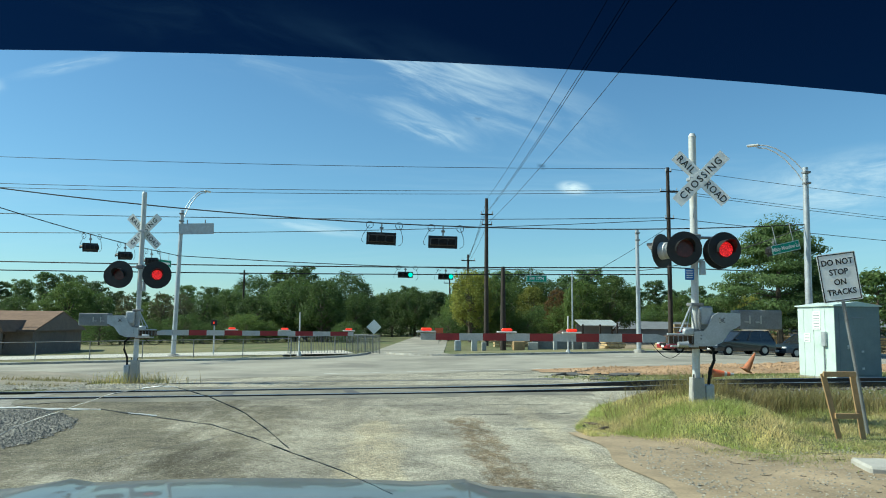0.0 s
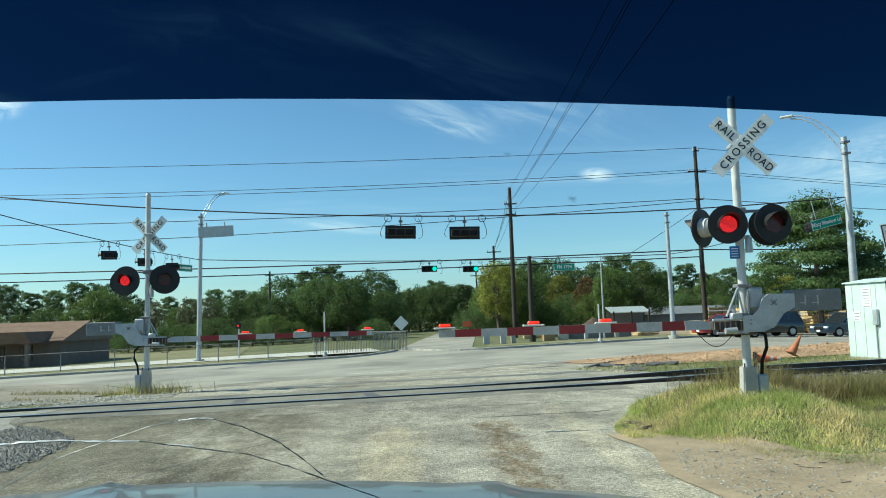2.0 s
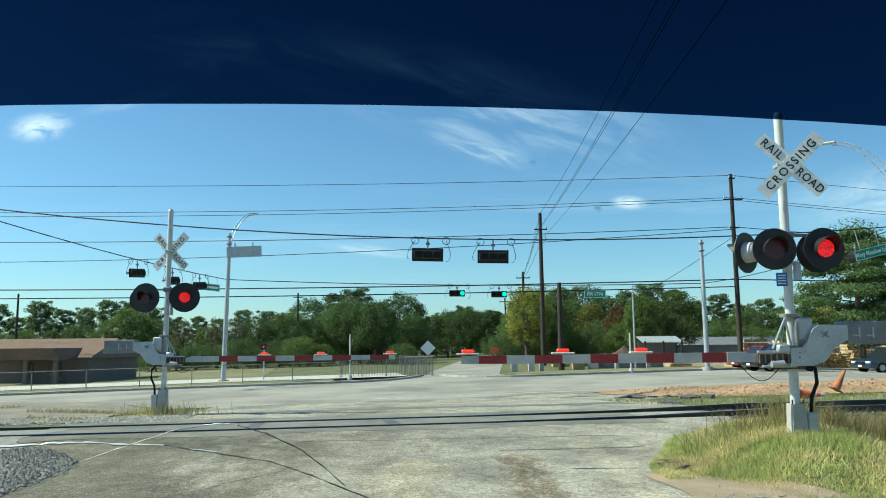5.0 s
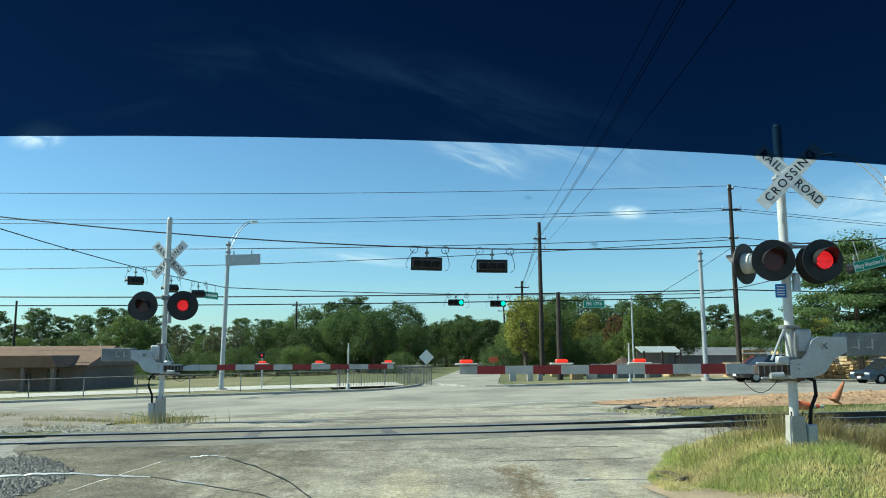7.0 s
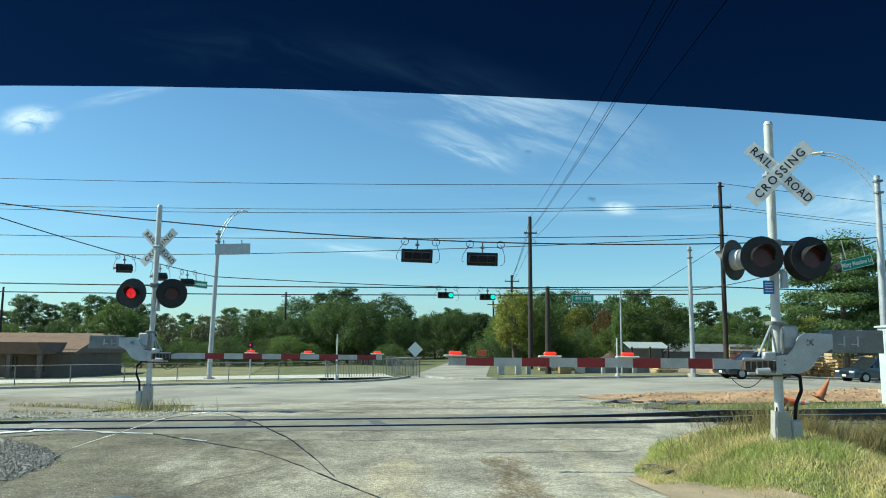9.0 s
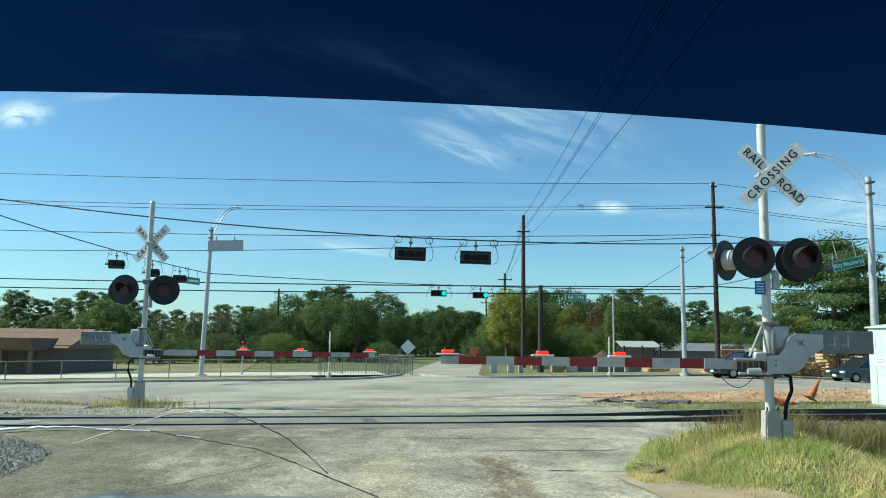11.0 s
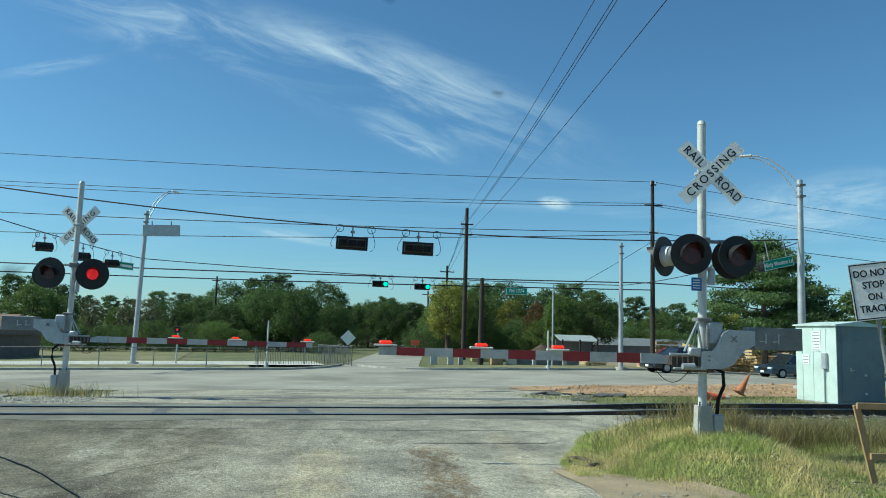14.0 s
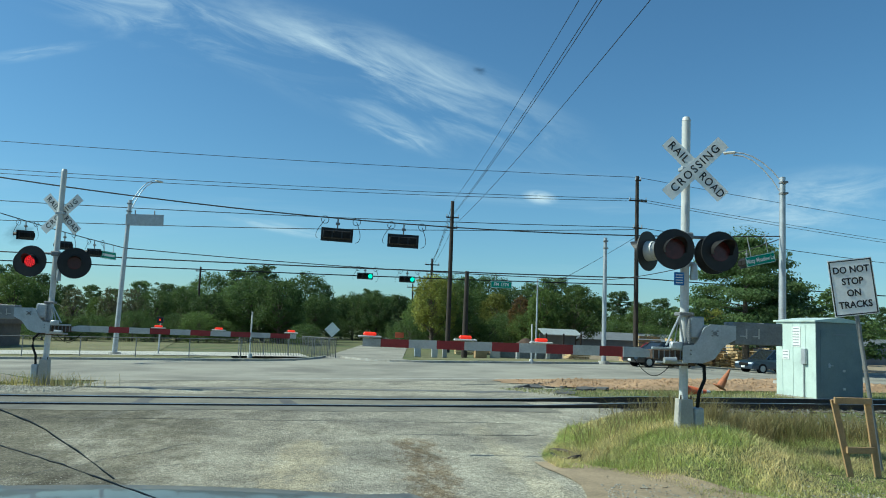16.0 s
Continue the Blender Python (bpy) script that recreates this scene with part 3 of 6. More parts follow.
grid_sheet("crossing_panel", lambda s, t: uv_xy(-5.9 + 12.7 * s, 14.9 + 3.3 * t + 0.12 * math.sin(s * 17 + t * 4)), 40, 10, 0.005, mat("crossing_asphalt", (0.225, 0.212, 0.172), 0.92, spec=0.15, var=0.14, scale=1.2, fine=40, bump=0.3, second=(0.155, 0.147, 0.128), second_amount=0.5, second_scale=0.9), "darker smooth asphalt between and beside the rails", "crossing panel")
strip_xy("tar_joint", [(-2.0, 17.0), (-1.9, 16.5), (-1.75, 15.9)], 0.3, M_PATCH, "short dark tar joint between the rails", 0.010)
strip_xy("tar_joint", [(-4.75, 16.4), (-4.7, 15.9), (-4.6, 15.2)], 0.3, M_PATCH, "short dark tar joint between the rails", 0.010)
strip_xy("asphalt_break", wander(5.2, 20.5, 6.4, 23.8, 8, 0.25), 0.5, M_PATCH, "broken dark edge of asphalt beside the clay", 0.024)
strip_xy("asphalt_break", wander(6.4, 25.0, 8.8, 25.8, 6, 0.15), 0.3, M_PATCH, "broken dark edge of asphalt beside the clay", 0.024)

random.seed(17)
for k in range(7):
    x, y = 4.6 + 1.6 * random.random() + 0.3 * k, 22.2 + 2.8 * random.random()
    r = random.uniform(0.16, 0.42)
    bm = fresh()
    prism(bm, [(r * random.uniform(0.6, 1.1) * math.cos(a), 0.7 * r * random.uniform(0.6, 1.1) * math.sin(a)) for a in (0.2, 1.1, 2.2, 3.2, 4.1, 5.3)], 0.05, Matrix.Rotation(radians(90), 4, "X"))
    solid("asphalt_chunk", bm, M_PATCH, "broken lump of dark asphalt at the road edge", "rubble", m=pose(x, y, h(x, y) + 0.045, random.uniform(-9, 9), random.uniform(-9, 9), random.uniform(0, 360)), group="asphalt rubble")
random.seed(18)

# rails, ties and ballast
V_NEAR, V_FAR = 15.75, 17.2
for v in (V_NEAR, V_FAR):
    track_rail = thing("rail", Matrix(), "dark rusty steel rail set into the crossing", "rail", "rails")
    for nm, prof, mt in (("rail_body", [(-0.07, -0.16), (0.07, -0.16), (0.07, -0.14), (0.012, -0.12), (0.012, -0.045), (0.037, -0.035), (0.037, 0.0), (-0.037, 0.0), (-0.037, -0.035), (-0.012, -0.045), (-0.012, -0.12), (-0.07, -0.14)], M_RAIL),
                         ("rail_head", [(-0.03, 0.0), (0.03, 0.0), (0.028, 0.006), (-0.028, 0.006)], M_RAILTOP)):
        bm = fresh()
        prev = None
        for i in range(61):
            u = -90 + 200 * i / 60
            ring = []
            for a, b in prof:
                x, y = uv_xy(u, v + a)
                ring.append(bm.verts.new((x, y, 0.475 + 0.12 * step(5, 10, u) + 0.09 * step(-6.0, -9.4, u) + b)))
            if prev:
                for k in range(len(prof)):
                    kk = (k + 1) % len(prof)
                    bm.faces.new((prev[k], prev[kk], ring[kk], ring[k]))
            prev = ring
        part(nm, bm, mt, track_rail)
    for off in (-0.075, 0.075):
        bm = fresh()
        us = [-6.0 + 13.2 * i / 34 for i in range(35)]
        prev = None
        for u in us:
            ring = []
            for a in (-0.045, 0.045):
                x, y = uv_xy(u, v + off + a + random.uniform(-0.006, 0.006))
                ring.append(bm.verts.new((x, y, h(x, y) + 0.007)))
            if prev:
                bm.faces.new((prev[0], prev[1], ring[1], ring[0]))
            prev = ring
        solid("flangeway", bm, M_RUBBER, "black rubber flangeway strip along a rail", "crossing panel", "structure")
bm = fresh()
box(bm, (0, 0, 0), (0.24, 2.6, 0.17), bevel=0.015)
tie_me = finish(bm, "tie", M_TIE)
first_tie = None
for u in [-30 + 0.55 * i for i in range(39)] + [8.2 + 0.55 * i for i in range(64)]:
    x, y = uv_xy(u, (V_NEAR + V_FAR) / 2)
    t_ob = new("railway_tie", tie_me)
    t_ob.matrix_basis = pose(x, y, 0.24 + 0.13 * step(5, 10, u) + 0.1 * step(-6.0, -9.4, u), 0, 0, math.degrees(SK) + random.uniform(-1, 1))
    tagged(t_ob, "dark creosoted timber railway tie under the rails", "railway tie", "railway ties")


def stones(name, n, spot, size, material, label, category):
    """Loose stones, each an uneven lump, in one mesh."""
    vs, fs = [], []
    for _ in range(n):
        x, y, z = spot()
        s = size * random.uniform(0.5, 1.4)
        a = random.uniform(0, 6.3)
        b = len(vs)
        for k in range(4):
            an = a + k * 1.57 + random.uniform(-0.4, 0.4)
            vs.append((x + s * math.cos(an), y + s * math.sin(an), z + random.uniform(-0.1, 0.25) * s))
        vs.append((x + random.uniform(-0.3, 0.3) * s, y + random.uniform(-0.3, 0.3) * s, z + s * random.uniform(0.5, 0.9)))
        fs += [(b, b + 1, b + 4), (b + 1, b + 2, b + 4), (b + 2, b + 3, b + 4), (b + 3, b, b + 4)]
    me = bpy.data.meshes.new(name)
    me.from_pydata(vs, [], fs)
    me.materials.append(material)
    return tagged(new(name, me), label, category, kind="stuff")


def on_ground(x, y, dz=0.0):
    return x, y, h(x, y) + dz


def ballast_spot():
    u = random.choice((random.uniform(-30, -9.2), random.uniform(8.4, 40)))
    v = random.uniform(14.4, 18.4) if u > 0 else random.uniform(14.3, 17.0)
    x, y = uv_xy(u, v)
    return x, y, max(h(x, y), (0.30 if u > 0 else 0.24) + 0.1 * step(5, 10, u) - 0.25 * max(0, abs(v - 16.5) - 1.2)) - 0.01


stones("ballast_stones", 15000, ballast_spot, 0.038, M_BALLAST, "grey crushed-stone ballast along the tracks", "ballast")
stones("bed_stones", 12000, lambda: on_ground(*(lambda y: (near_l(y) + 0.35 - abs(random.gauss(0, 0.2)) - random.random() ** 1.5 * 7.0, y))(random.uniform(8.6, 13.5)), 0.01), 0.027, M_BALLAST, "grey crushed stones beside the street", "gravel")
stones("verge_gravel", 4000, lambda: on_ground(*uv_xy(random.uniform(-8.5, -3.4), random.gauss(19.0, 0.4)), 0.0), 0.035, M_GRAVEL, "pale loose gravel at the foot of the signal", "gravel")
stones("shoulder_pebbles", 3500, lambda: on_ground(*(lambda y: (near_r(y) + random.uniform(0, 1) ** 1.6 * 6.0, y))(random.uniform(3, 8.8)), 0.012), 0.016, M_GRAVEL, "small pebbles on the dirt shoulder", "gravel")
stones("shoulder_stones", 500, lambda: on_ground(*(lambda y: (near_r(y) + random.random() * 4.0, y))(random.uniform(4.5, 9.4)), 0.008), 0.017, M_SAND, "loose stones on the dirt shoulder", "gravel")
bm = fresh()
for _ in range(60):
    y = random.uniform(5.5, 9.4)
    x = near_r(y) + random.random() * 3.6
    a = random.uniform(0, 6.28)
    r = random.uniform(0.03, 0.09)
    p = [(x + r * k * math.cos(a) + random.uniform(-0.01, 0.01), y + r * k * math.sin(a) + random.uniform(-0.01, 0.01), h(x, y) + 0.022) for k in (-1, 0, 1)]
    pipe(bm, p, [0.003, 0.0045, 0.002], 4)
solid("twig_litter", bm, M_BARK, "dry twigs and bark strewn on the dirt shoulder", "twigs", "stuff")
stones("clay_clods", 4000, lambda: (lambda x, y: (x, y, h(x, y) + clay_rise(x, y) + 0.015))(*uv_xy(random.uniform(12.0, 34), 22.4 + 8.5 * random.random())), 0.06, M_CLAY, "clods of orange clay on the dirt verge", "dirt")
stones("road_grit", 16000, lambda: on_ground(random.uniform(-6.5, 2.3), 3.6 + 9.5 * random.random() ** 1.3, -0.004), 0.011, M_GRAVEL, "loose grit on the street", "gravel")


def blades(name, n, spot, hgt, wid, material, label, lean=0.5):
    vs, fs = [], []
    for _ in range(n):
        x, y, k = spot()
        z = h(x, y) - 0.03
        a = random.uniform(0, 6.283)
        ca, sa = math.cos(a), math.sin(a)
        hh = hgt * k * random.uniform(0.5, 1.25)
        w = wid * random.uniform(0.7, 1.4)
        le = hh * random.uniform(0.1, lean)
        b = random.uniform(0, 6.283)
        dx, dy = math.cos(b) * le, math.sin(b) * le
        i = len(vs)
        vs += [(x - ca * w, y - sa * w, z), (x + ca * w, y + sa * w, z), (x + dx * 0.4 + ca * w * 0.7, y + dy * 0.4 + sa * w * 0.7, z + hh * 0.6), (x + dx * 0.4 - ca * w * 0.7, y + dy * 0.4 - sa * w * 0.7, z + hh * 0.6), (x + dx, y + dy, z + hh)]
        fs += [(i, i + 1, i + 2, i + 3), (i + 3, i + 2, i + 4)]
    me = bpy.data.meshes.new(name)
    me.from_pydata(vs, [], fs)
    me.materials.append(material)
    return tagged(new(name, me), label, "grass", kind="stuff")


def right_grass():
    while True:
        x, y = random.uniform(2.4, 15), random.uniform(7.4, 15.2)
        v = v_of(x, y)
        if v > 13.7:
            continue
        edge = near_r(y) + 0.06 + 0.6 * step(11.0, 8.5, y) + 0.25 * noise.noise((x * 0.9, y * 0.9, 0))
        front = 8.7 - 0.75 * step(3.0, 5.0, x) + 0.3 * noise.noise((x * 1.3, 3.1, 0))
        if x > edge and y > front:
            k = 0.62 + 0.3 * step(9.0, 11.0, y) + 0.75 * noise.noise((x * 0.8, y * 0.8, 5.0))
            k *= 1 - 0.5 * step(10.4, 12.6, v)
            return x, y, max(0.25, k * min(1, (x - edge) / 0.5 + 0.35) * min(1.0, 0.4 + (y - front) / 1.2))


blades("grass_right", 130000, right_grass, 0.145, 0.0055, M_GRASS, "tangled green and straw-coloured grass beside the tracks", 1.5)
blades("grass_stalks", 9000, right_grass, 0.24, 0.003, M_DRYGRASS, "thin pale seed stalks standing in the grass", 0.9)
blades("street_edge_tufts", 5000, lambda: (lambda y: (near_r(y) + abs(random.gauss(0, 0.22)) - 0.05, y, random.uniform(0.5, 1.1)))(random.uniform(9.8, 13.4)), 0.11, 0.0045, M_GRASS, "grass tufts along the broken asphalt edge", 1.4)
blades("edge_tufts", 12000, lambda: (lambda x: (x, 8.7 - 0.75 * step(3.0, 5.0, x) + 0.3 * noise.noise((x * 1.3, 3.1, 0)) - abs(random.gauss(0, 0.4)), random.uniform(0.4, 1.0)))(random.uniform(3.4, 8.5)), 0.09, 0.004, M_GRASS, "low dark green turf along the dirt shoulder", 1.4)
blades("dry_weeds", 3500, lambda: (lambda x: (x, random.gauss(11.3 + 0.14 * x, 0.4), 1.0))(random.gauss(6.6, 1.3)), 0.5, 0.006, M_DRYGRASS, "tall dry brown weeds along the tracks", 1.0)
blades("grass_verge", 16000, lambda: (*uv_xy(random.uniform(8.2, 36), 18.6 + 3.9 * random.random() ** 0.8), random.uniform(0.4, 1.0)), 0.11, 0.010, M_GRASS, "short green grass between tracks and dirt")


def left_grass():
    while True:
        u, v = random.uniform(-26, -5.2), random.uniform(18.7, 23.5)
        if noise.noise((u * 0.55, v * 0.8, 2.0)) > 0.08 + 0.12 * (v > 20.5):
            x, y = uv_xy(u, v)
            return x, y, random.uniform(0.4, 1.1)


blades("grass_left", 9000, left_grass, 0.16, 0.007, M_DRYGRASS, "thin clumps of dry grass on the gravel verge", 1.1)
blades("grass_left_far", 9000, lambda: (*uv_xy(random.uniform(-36, -11), random.uniform(24.5, 29)), random.uniform(0.5, 1.1)), 0.2, 0.014, M_DRYGRASS, "dry grass beside the cross road")
blades("signal_weeds", 420, lambda: (-7.9 + random.gauss(0.1, 0.55), 19.2 + random.gauss(0.0, 0.25), 1.0), 0.34, 0.006, M_DRYGRASS, "tufts of weeds round the signal foot", 0.7)


bm = fresh()
pipe(bm, [(2.45 + 0.28 * math.sin(a) + 0.05 * a, 10.9 + 0.33 * math.cos(a), h(2.4, 10.9) + 0.02 + 0.02 * math.sin(a * 3)) for a in [0.35 * k for k in range(14)]], 0.028, 6)
solid("root_scrap", bm, M_BARK, "curled grey-brown root at the broken road edge", "root")
bm = fresh()
box(bm, (0, 0, 0.06), (1.6, 0.7, 0.14), bevel=0.03)
solid("concrete_slab", bm, M_CONC, "pale concrete slab lying beside the dirt shoulder", "slab", m=pose(5.75, 6.95, h(5.7, 7.0) - 0.04, 0, 0, -14))


# railway crossing signals
def disc(bm, c, r, depth, seg=28):
    tube(bm, (c[0], c[1], c[2]), (c[0], c[1] + depth, c[2]), r, seg=seg)


FLASHERS = []


def flasher(parent, x, z, face, turn, rad=0.31):
    """One crossing lamp: round black background, hood, lens, and an LED unit that swings its lit or its dark side to the front."""
    piv = new("lamp_unit")
    piv.parent = parent
    piv.matrix_basis = pose(x, 0, z, 0, 0, turn + (0 if face < 0 else 180))
    bm = fresh()
    tube(bm, (0, -0.16, 0), (0, -0.145, 0), rad, seg=36)
    part("background_disc", bm, M_BLACK, piv, smooth=True)
    bm = fresh()
    tube(bm, (0, -0.145, 0), (0, -0.03, 0), 0.16, 0.15, seg=20)
    tube(bm, (0, -0.03, 0), (0, 0.04, 0), 0.14, 0.08, seg=20)
    part("housing", bm, M_ALU, piv, "pale metal lamp housing", smooth=True)
    bm = fresh()
    n = 20
    for k in range(n):
        a0, a1 = -0.35 + (math.pi + 0.7) * k / n, -0.35 + (math.pi + 0.7) * (k + 1) / n
        r = 0.165
        l0 = 0.28 * (0.35 + 0.65 * max(0, math.sin(a0)))
        l1 = 0.28 * (0.35 + 0.65 * max(0, math.sin(a1)))
        q = [(r * math.cos(a0), -0.16, r * math.sin(a0)), (r * math.cos(a1), -0.16, r * math.sin(a1)), (r * math.cos(a1), -0.16 - l1, r * math.sin(a1)), (r * math.cos(a0), -0.16 - l0, r * math.sin(a0))]
        vo = [bm.verts.new(p) for p in q]
        vi = [bm.verts.new((p[0] * 0.97, p[1], p[2] * 0.97)) for p in q]
        bm.faces.new(vo)
        bm.faces.new(vi[::-1])
        bm.faces.new((vo[2], vo[3], vi[3], vi[2]))
    part("hood", bm, M_BLACK, piv)
    bm = fresh()
    tube(bm, (0, -0.168, 0), (0, -0.16, 0), 0.158, seg=28)
    part("lens", bm, M_REDLENS, piv, "dark red lens")
    if face < 0:
        unit = new("led_unit")
        unit.parent = piv
        unit.matrix_basis = pose(0, -0.178, 0)
        bm = fresh()
        tube(bm, (0, -0.012, 0), (0, -0.009, 0), 0.137, seg=28)
        led = part("led_disc", bm, M_REDGLOW, unit, "glowing red LED disc")
        bm = fresh()
        for ring in range(1, 8):
            cnt = 6 * ring
            for k in range(cnt):
                a = 2 * math.pi * k / cnt
                tube(bm, (0.0178 * ring * math.cos(a), -0.0135, 0.0178 * ring * math.sin(a)), (0.0178 * ring * math.cos(a), -0.0122, 0.0178 * ring * math.sin(a)), 0.0060, seg=6)
        part("led_dots", bm, M_REDDOT, unit)
        FLASHERS.append(unit)
        return unit
    return None


def stripes(parent, x0, x1, z, y, sgn, pitch=0.41):
    """A tapering gate arm of red and white panels from x0 to x1."""
    L = abs(x1 - x0)
    n = int(L / pitch)
    for k in range(n + 1):
        a, b = k * pitch, min(L, (k + 1) * pitch)
        if b - a < 0.02:
            continue
        bm = fresh()
        ha = 0.075 - 0.018 * (a / L)
        hb = 0.075 - 0.018 * (b / L)
        xa, xb = x0 + sgn * a, x0 + sgn * b
        prism(bm, [(xa, z - ha), (xb, z - hb), (xb, z + hb), (xa, z + ha)], 0.035, Matrix.Translation((0, y, 0)))
        part("arm_panel", bm, M_RED if (n - k) % 2 == 1 else M_STRIPE, parent)


def crossing_signal(x, y, z0, top, sgn, arm_len, buck_z, lamp_z, lamp_dx, buck_front, turn, lean, arm_z, label, rad=0.31, rear=(37, 0)):
    sig = thing("crossing_signal", pose(x, y, z0, 0, 0, 0), label, "railway signal", "crossing signals")
    H = top - z0
    bm = fresh()
    pipe(bm, [(0, 0, 0.5), (lean * 0.5, 0, H * 0.5), (lean, 0, H - 0.05)], 0.066, 16)
    mast = part("mast", bm, M_ALU, sig, smooth=True)
    bm = fresh()
    tube(bm, (lean, 0, H - 0.06), (lean, 0, H), 0.071, 0.05, 16)
    part("mast_cap", bm, M_ALU, sig, smooth=True)
    bm = fresh()
    prism(bm, [(-0.12, 0.0), (0.12, 0.0), (0.09, 0.6), (-0.09, 0.6)], 0.22, Matrix.Translation((0, -0.13, 0)))
    base = part("foundation", bm, M_CONC, sig, "weathered foundation block")
    for bx in (-0.08, 0.08):
        bm = fresh()
        tube(bm, (bx, -0.09, 0.58), (bx, -0.09, 0.66), 0.012, seg=6)
        part("anchor_bolt", bm, M_RUST, base)
    bm = fresh()
    box(bm, (-0.20 * sgn, -0.02, 0.24), (0.16, 0.2, 0.48), bevel=0.02)
    part("junction_box", bm, M_GALV, sig, "grey metal junction box")
    bm = fresh()
    pipe(bm, [(-0.20 * sgn, -0.05, 0.46), (-0.20 * sgn, -0.1, 0.7), (-0.28 * sgn, -0.12, 0.9), (-0.28 * sgn, -0.1, 1.1), (-0.12 * sgn, -0.08, arm_z - z0 - 0.1)], 0.028, 8)
    part("cable_hose", bm, M_RUBBER, sig, "black corrugated cable hose", smooth=True)
    # crossbuck
    by = -0.1 if buck_front else 0.1
    for ang, words, off in ((-45, ("RAIL", "ROAD"), 0.0), (45, ("CROSSING",), -0.012)):
        bm = fresh()
        m = Matrix.Translation((lean + 0.1 * buck_front, by + off, buck_z - z0)) @ pose(0, 0, 0, 0, 0, -9) @ pose(0, 0, 0, 0, -ang, 0)
        poly = [(-0.61, -0.114), (0.61, -0.114), (0.61, 0.114), (-0.61, 0.114)]
        prism(bm, poly, 0.006, m)
        blade = part("crossbuck_blade", bm, M_WHITE, sig, "white reflective crossbuck blade")
        if len(words) == 1:
            letters("lettering", "CROSSING", 0.18, blade, m @ Matrix.Translation((0, -0.003, 0)), M_LETTER, 0.98, 0.008, 1.24)
        else:
            letters("lettering", words[0], 0.18, blade, m @ Matrix.Translation((-0.36, -0.003, 0)), M_LETTER, 0.94, 0.008, 1.16)
            letters("lettering", words[1], 0.18, blade, m @ Matrix.Translation((0.36, -0.003, 0)), M_LETTER, 0.86, 0.008, 1.14)
    bm = fresh()
    box(bm, (lean, 0, buck_z - z0), (0.2, 0.16, 0.06), bevel=0.01)
    part("crossbuck_clamp", bm, M_GALV, sig)
    # cross arm and lamps
    lz = lamp_z - z0
    bm = fresh()
    tube(bm, (lamp_dx[0], 0, lz + 0.22), (lamp_dx[1], 0, lz + 0.22), 0.025, seg=10)
    box(bm, (lean * 0.6, 0, lz + 0.22), (0.2, 0.2, 0.12), bevel=0.02)
    for d in lamp_dx:
        tube(bm, (d, 0, lz + 0.24), (d, 0, lz), 0.03, seg=10)
    part("lamp_crossarm", bm, M_GALVDK, sig)
    for i, d in enumerate(lamp_dx):
        u = flasher(sig, d, lz, -1, turn[i], rad)
        if u is not None:
            u["side"] = i
        flasher(sig, d + (0.05 if i else -0.24), lz - 0.02, 1, rear[i])
    # bell below
    bm = fresh()
    tube(bm, (0.14, -0.05, lz - 0.45), (0.14, -0.05, lz - 0.2), 0.06, 0.05, 12)
    box(bm, (0.07, 0, lz - 0.2), (0.2, 0.08, 0.06), bevel=0.01)
    part("bell", bm, M_GALV, sig, "grey signal bell", smooth=True)
    # gate mechanism
    az = arm_z - z0
    g = new("gate_mechanism")
    g.parent = sig
    bm = fresh()
    s = sgn
    P = [(0.1 * s, az - 0.13), (-0.22 * s, az - 0.13), (-0.40 * s, az - 0.06), (-0.55 * s, az + 0.14), (-0.74 * s, az + 0.24), (-0.74 * s, az + 0.45), (-0.34 * s, az + 0.46), (-0.24 * s, az + 0.40), (-0.15 * s, az + 0.22), (-0.08 * s, az + 0.14), (0.1 * s, az + 0.12)]
    prism(bm, P, 0.03, Matrix.Translation((0, -0.2, 0)))
    part("counterweight_arm", bm, M_GALV, g, "curved grey steel counterweight arm")
    bm = fresh()
    prism(bm, P, 0.03, Matrix.Translation((0, 0.17, 0)))
    part("counterweight_arm", bm, M_GALV, g, "curved grey steel counterweight arm")
    for k, (px, pz) in enumerate(((-0.36, 0.36), (-0.44, 0.36), (-0.36, 0.29), (-0.44, 0.29), (-0.40, 0.325), (-0.02, 0.0), (-0.02, 0.06))):
        bm = fresh()
        tube(bm, (px * s, -0.225, az + pz), (px * s, -0.2, az + pz), 0.03 if k == 4 else 0.012, seg=8)
        part("bolt", bm, M_GALVDK, g)
    for k in range(3):
        bm = fresh()
        box(bm, (-1.12 * s, -0.12 + 0.12 * k, az + 0.34), (0.78, 0.1, 0.34), bevel=0.012)
        cw = part("counterweight", bm, M_GALVDK, g, "dark grey steel counterweight plate")
    for px in (-0.92, -1.12):
        bm = fresh()
        box(bm, (px * s, -0.178, az + 0.34), (0.018, 0.02, 0.15))
        box(bm, ((px + 0.05) * s, -0.178, az + 0.30), (0.09, 0.02, 0.016))
        part("slot", bm, M_STRIPE, g)
    bm = fresh()
    box(bm, (-0.16 * s, 0.0, az + 0.40), (0.24, 0.26, 0.34), bevel=0.025)
    part("motor_case", bm, M_GALV, g, "pale grey motor case")
    bm = fresh()
    box(bm, (0.3 * s, 0.0, az - 0.02), (0.5, 0.22, 0.14), bevel=0.01)
    box(bm, (0.12 * s, -0.1, az - 0.15), (0.5, 0.1, 0.05), bevel=0.01)
    part("arm_bracket", bm, M_RUST, g, "rust-brown arm bracket")
    bm = fresh()
    box(bm, (0.2 * s, -0.18, az + 0.12), (0.18, 0.1, 0.12), bevel=0.02)
    part("latch_case", bm, M_GALV, g, "pale latch case", smooth=True)
    bm = fresh()
    tube(bm, (0.22 * s, -0.22, az - 0.10), (0.4 * s, -0.22, az - 0.10), 0.055, 0.045, 12)
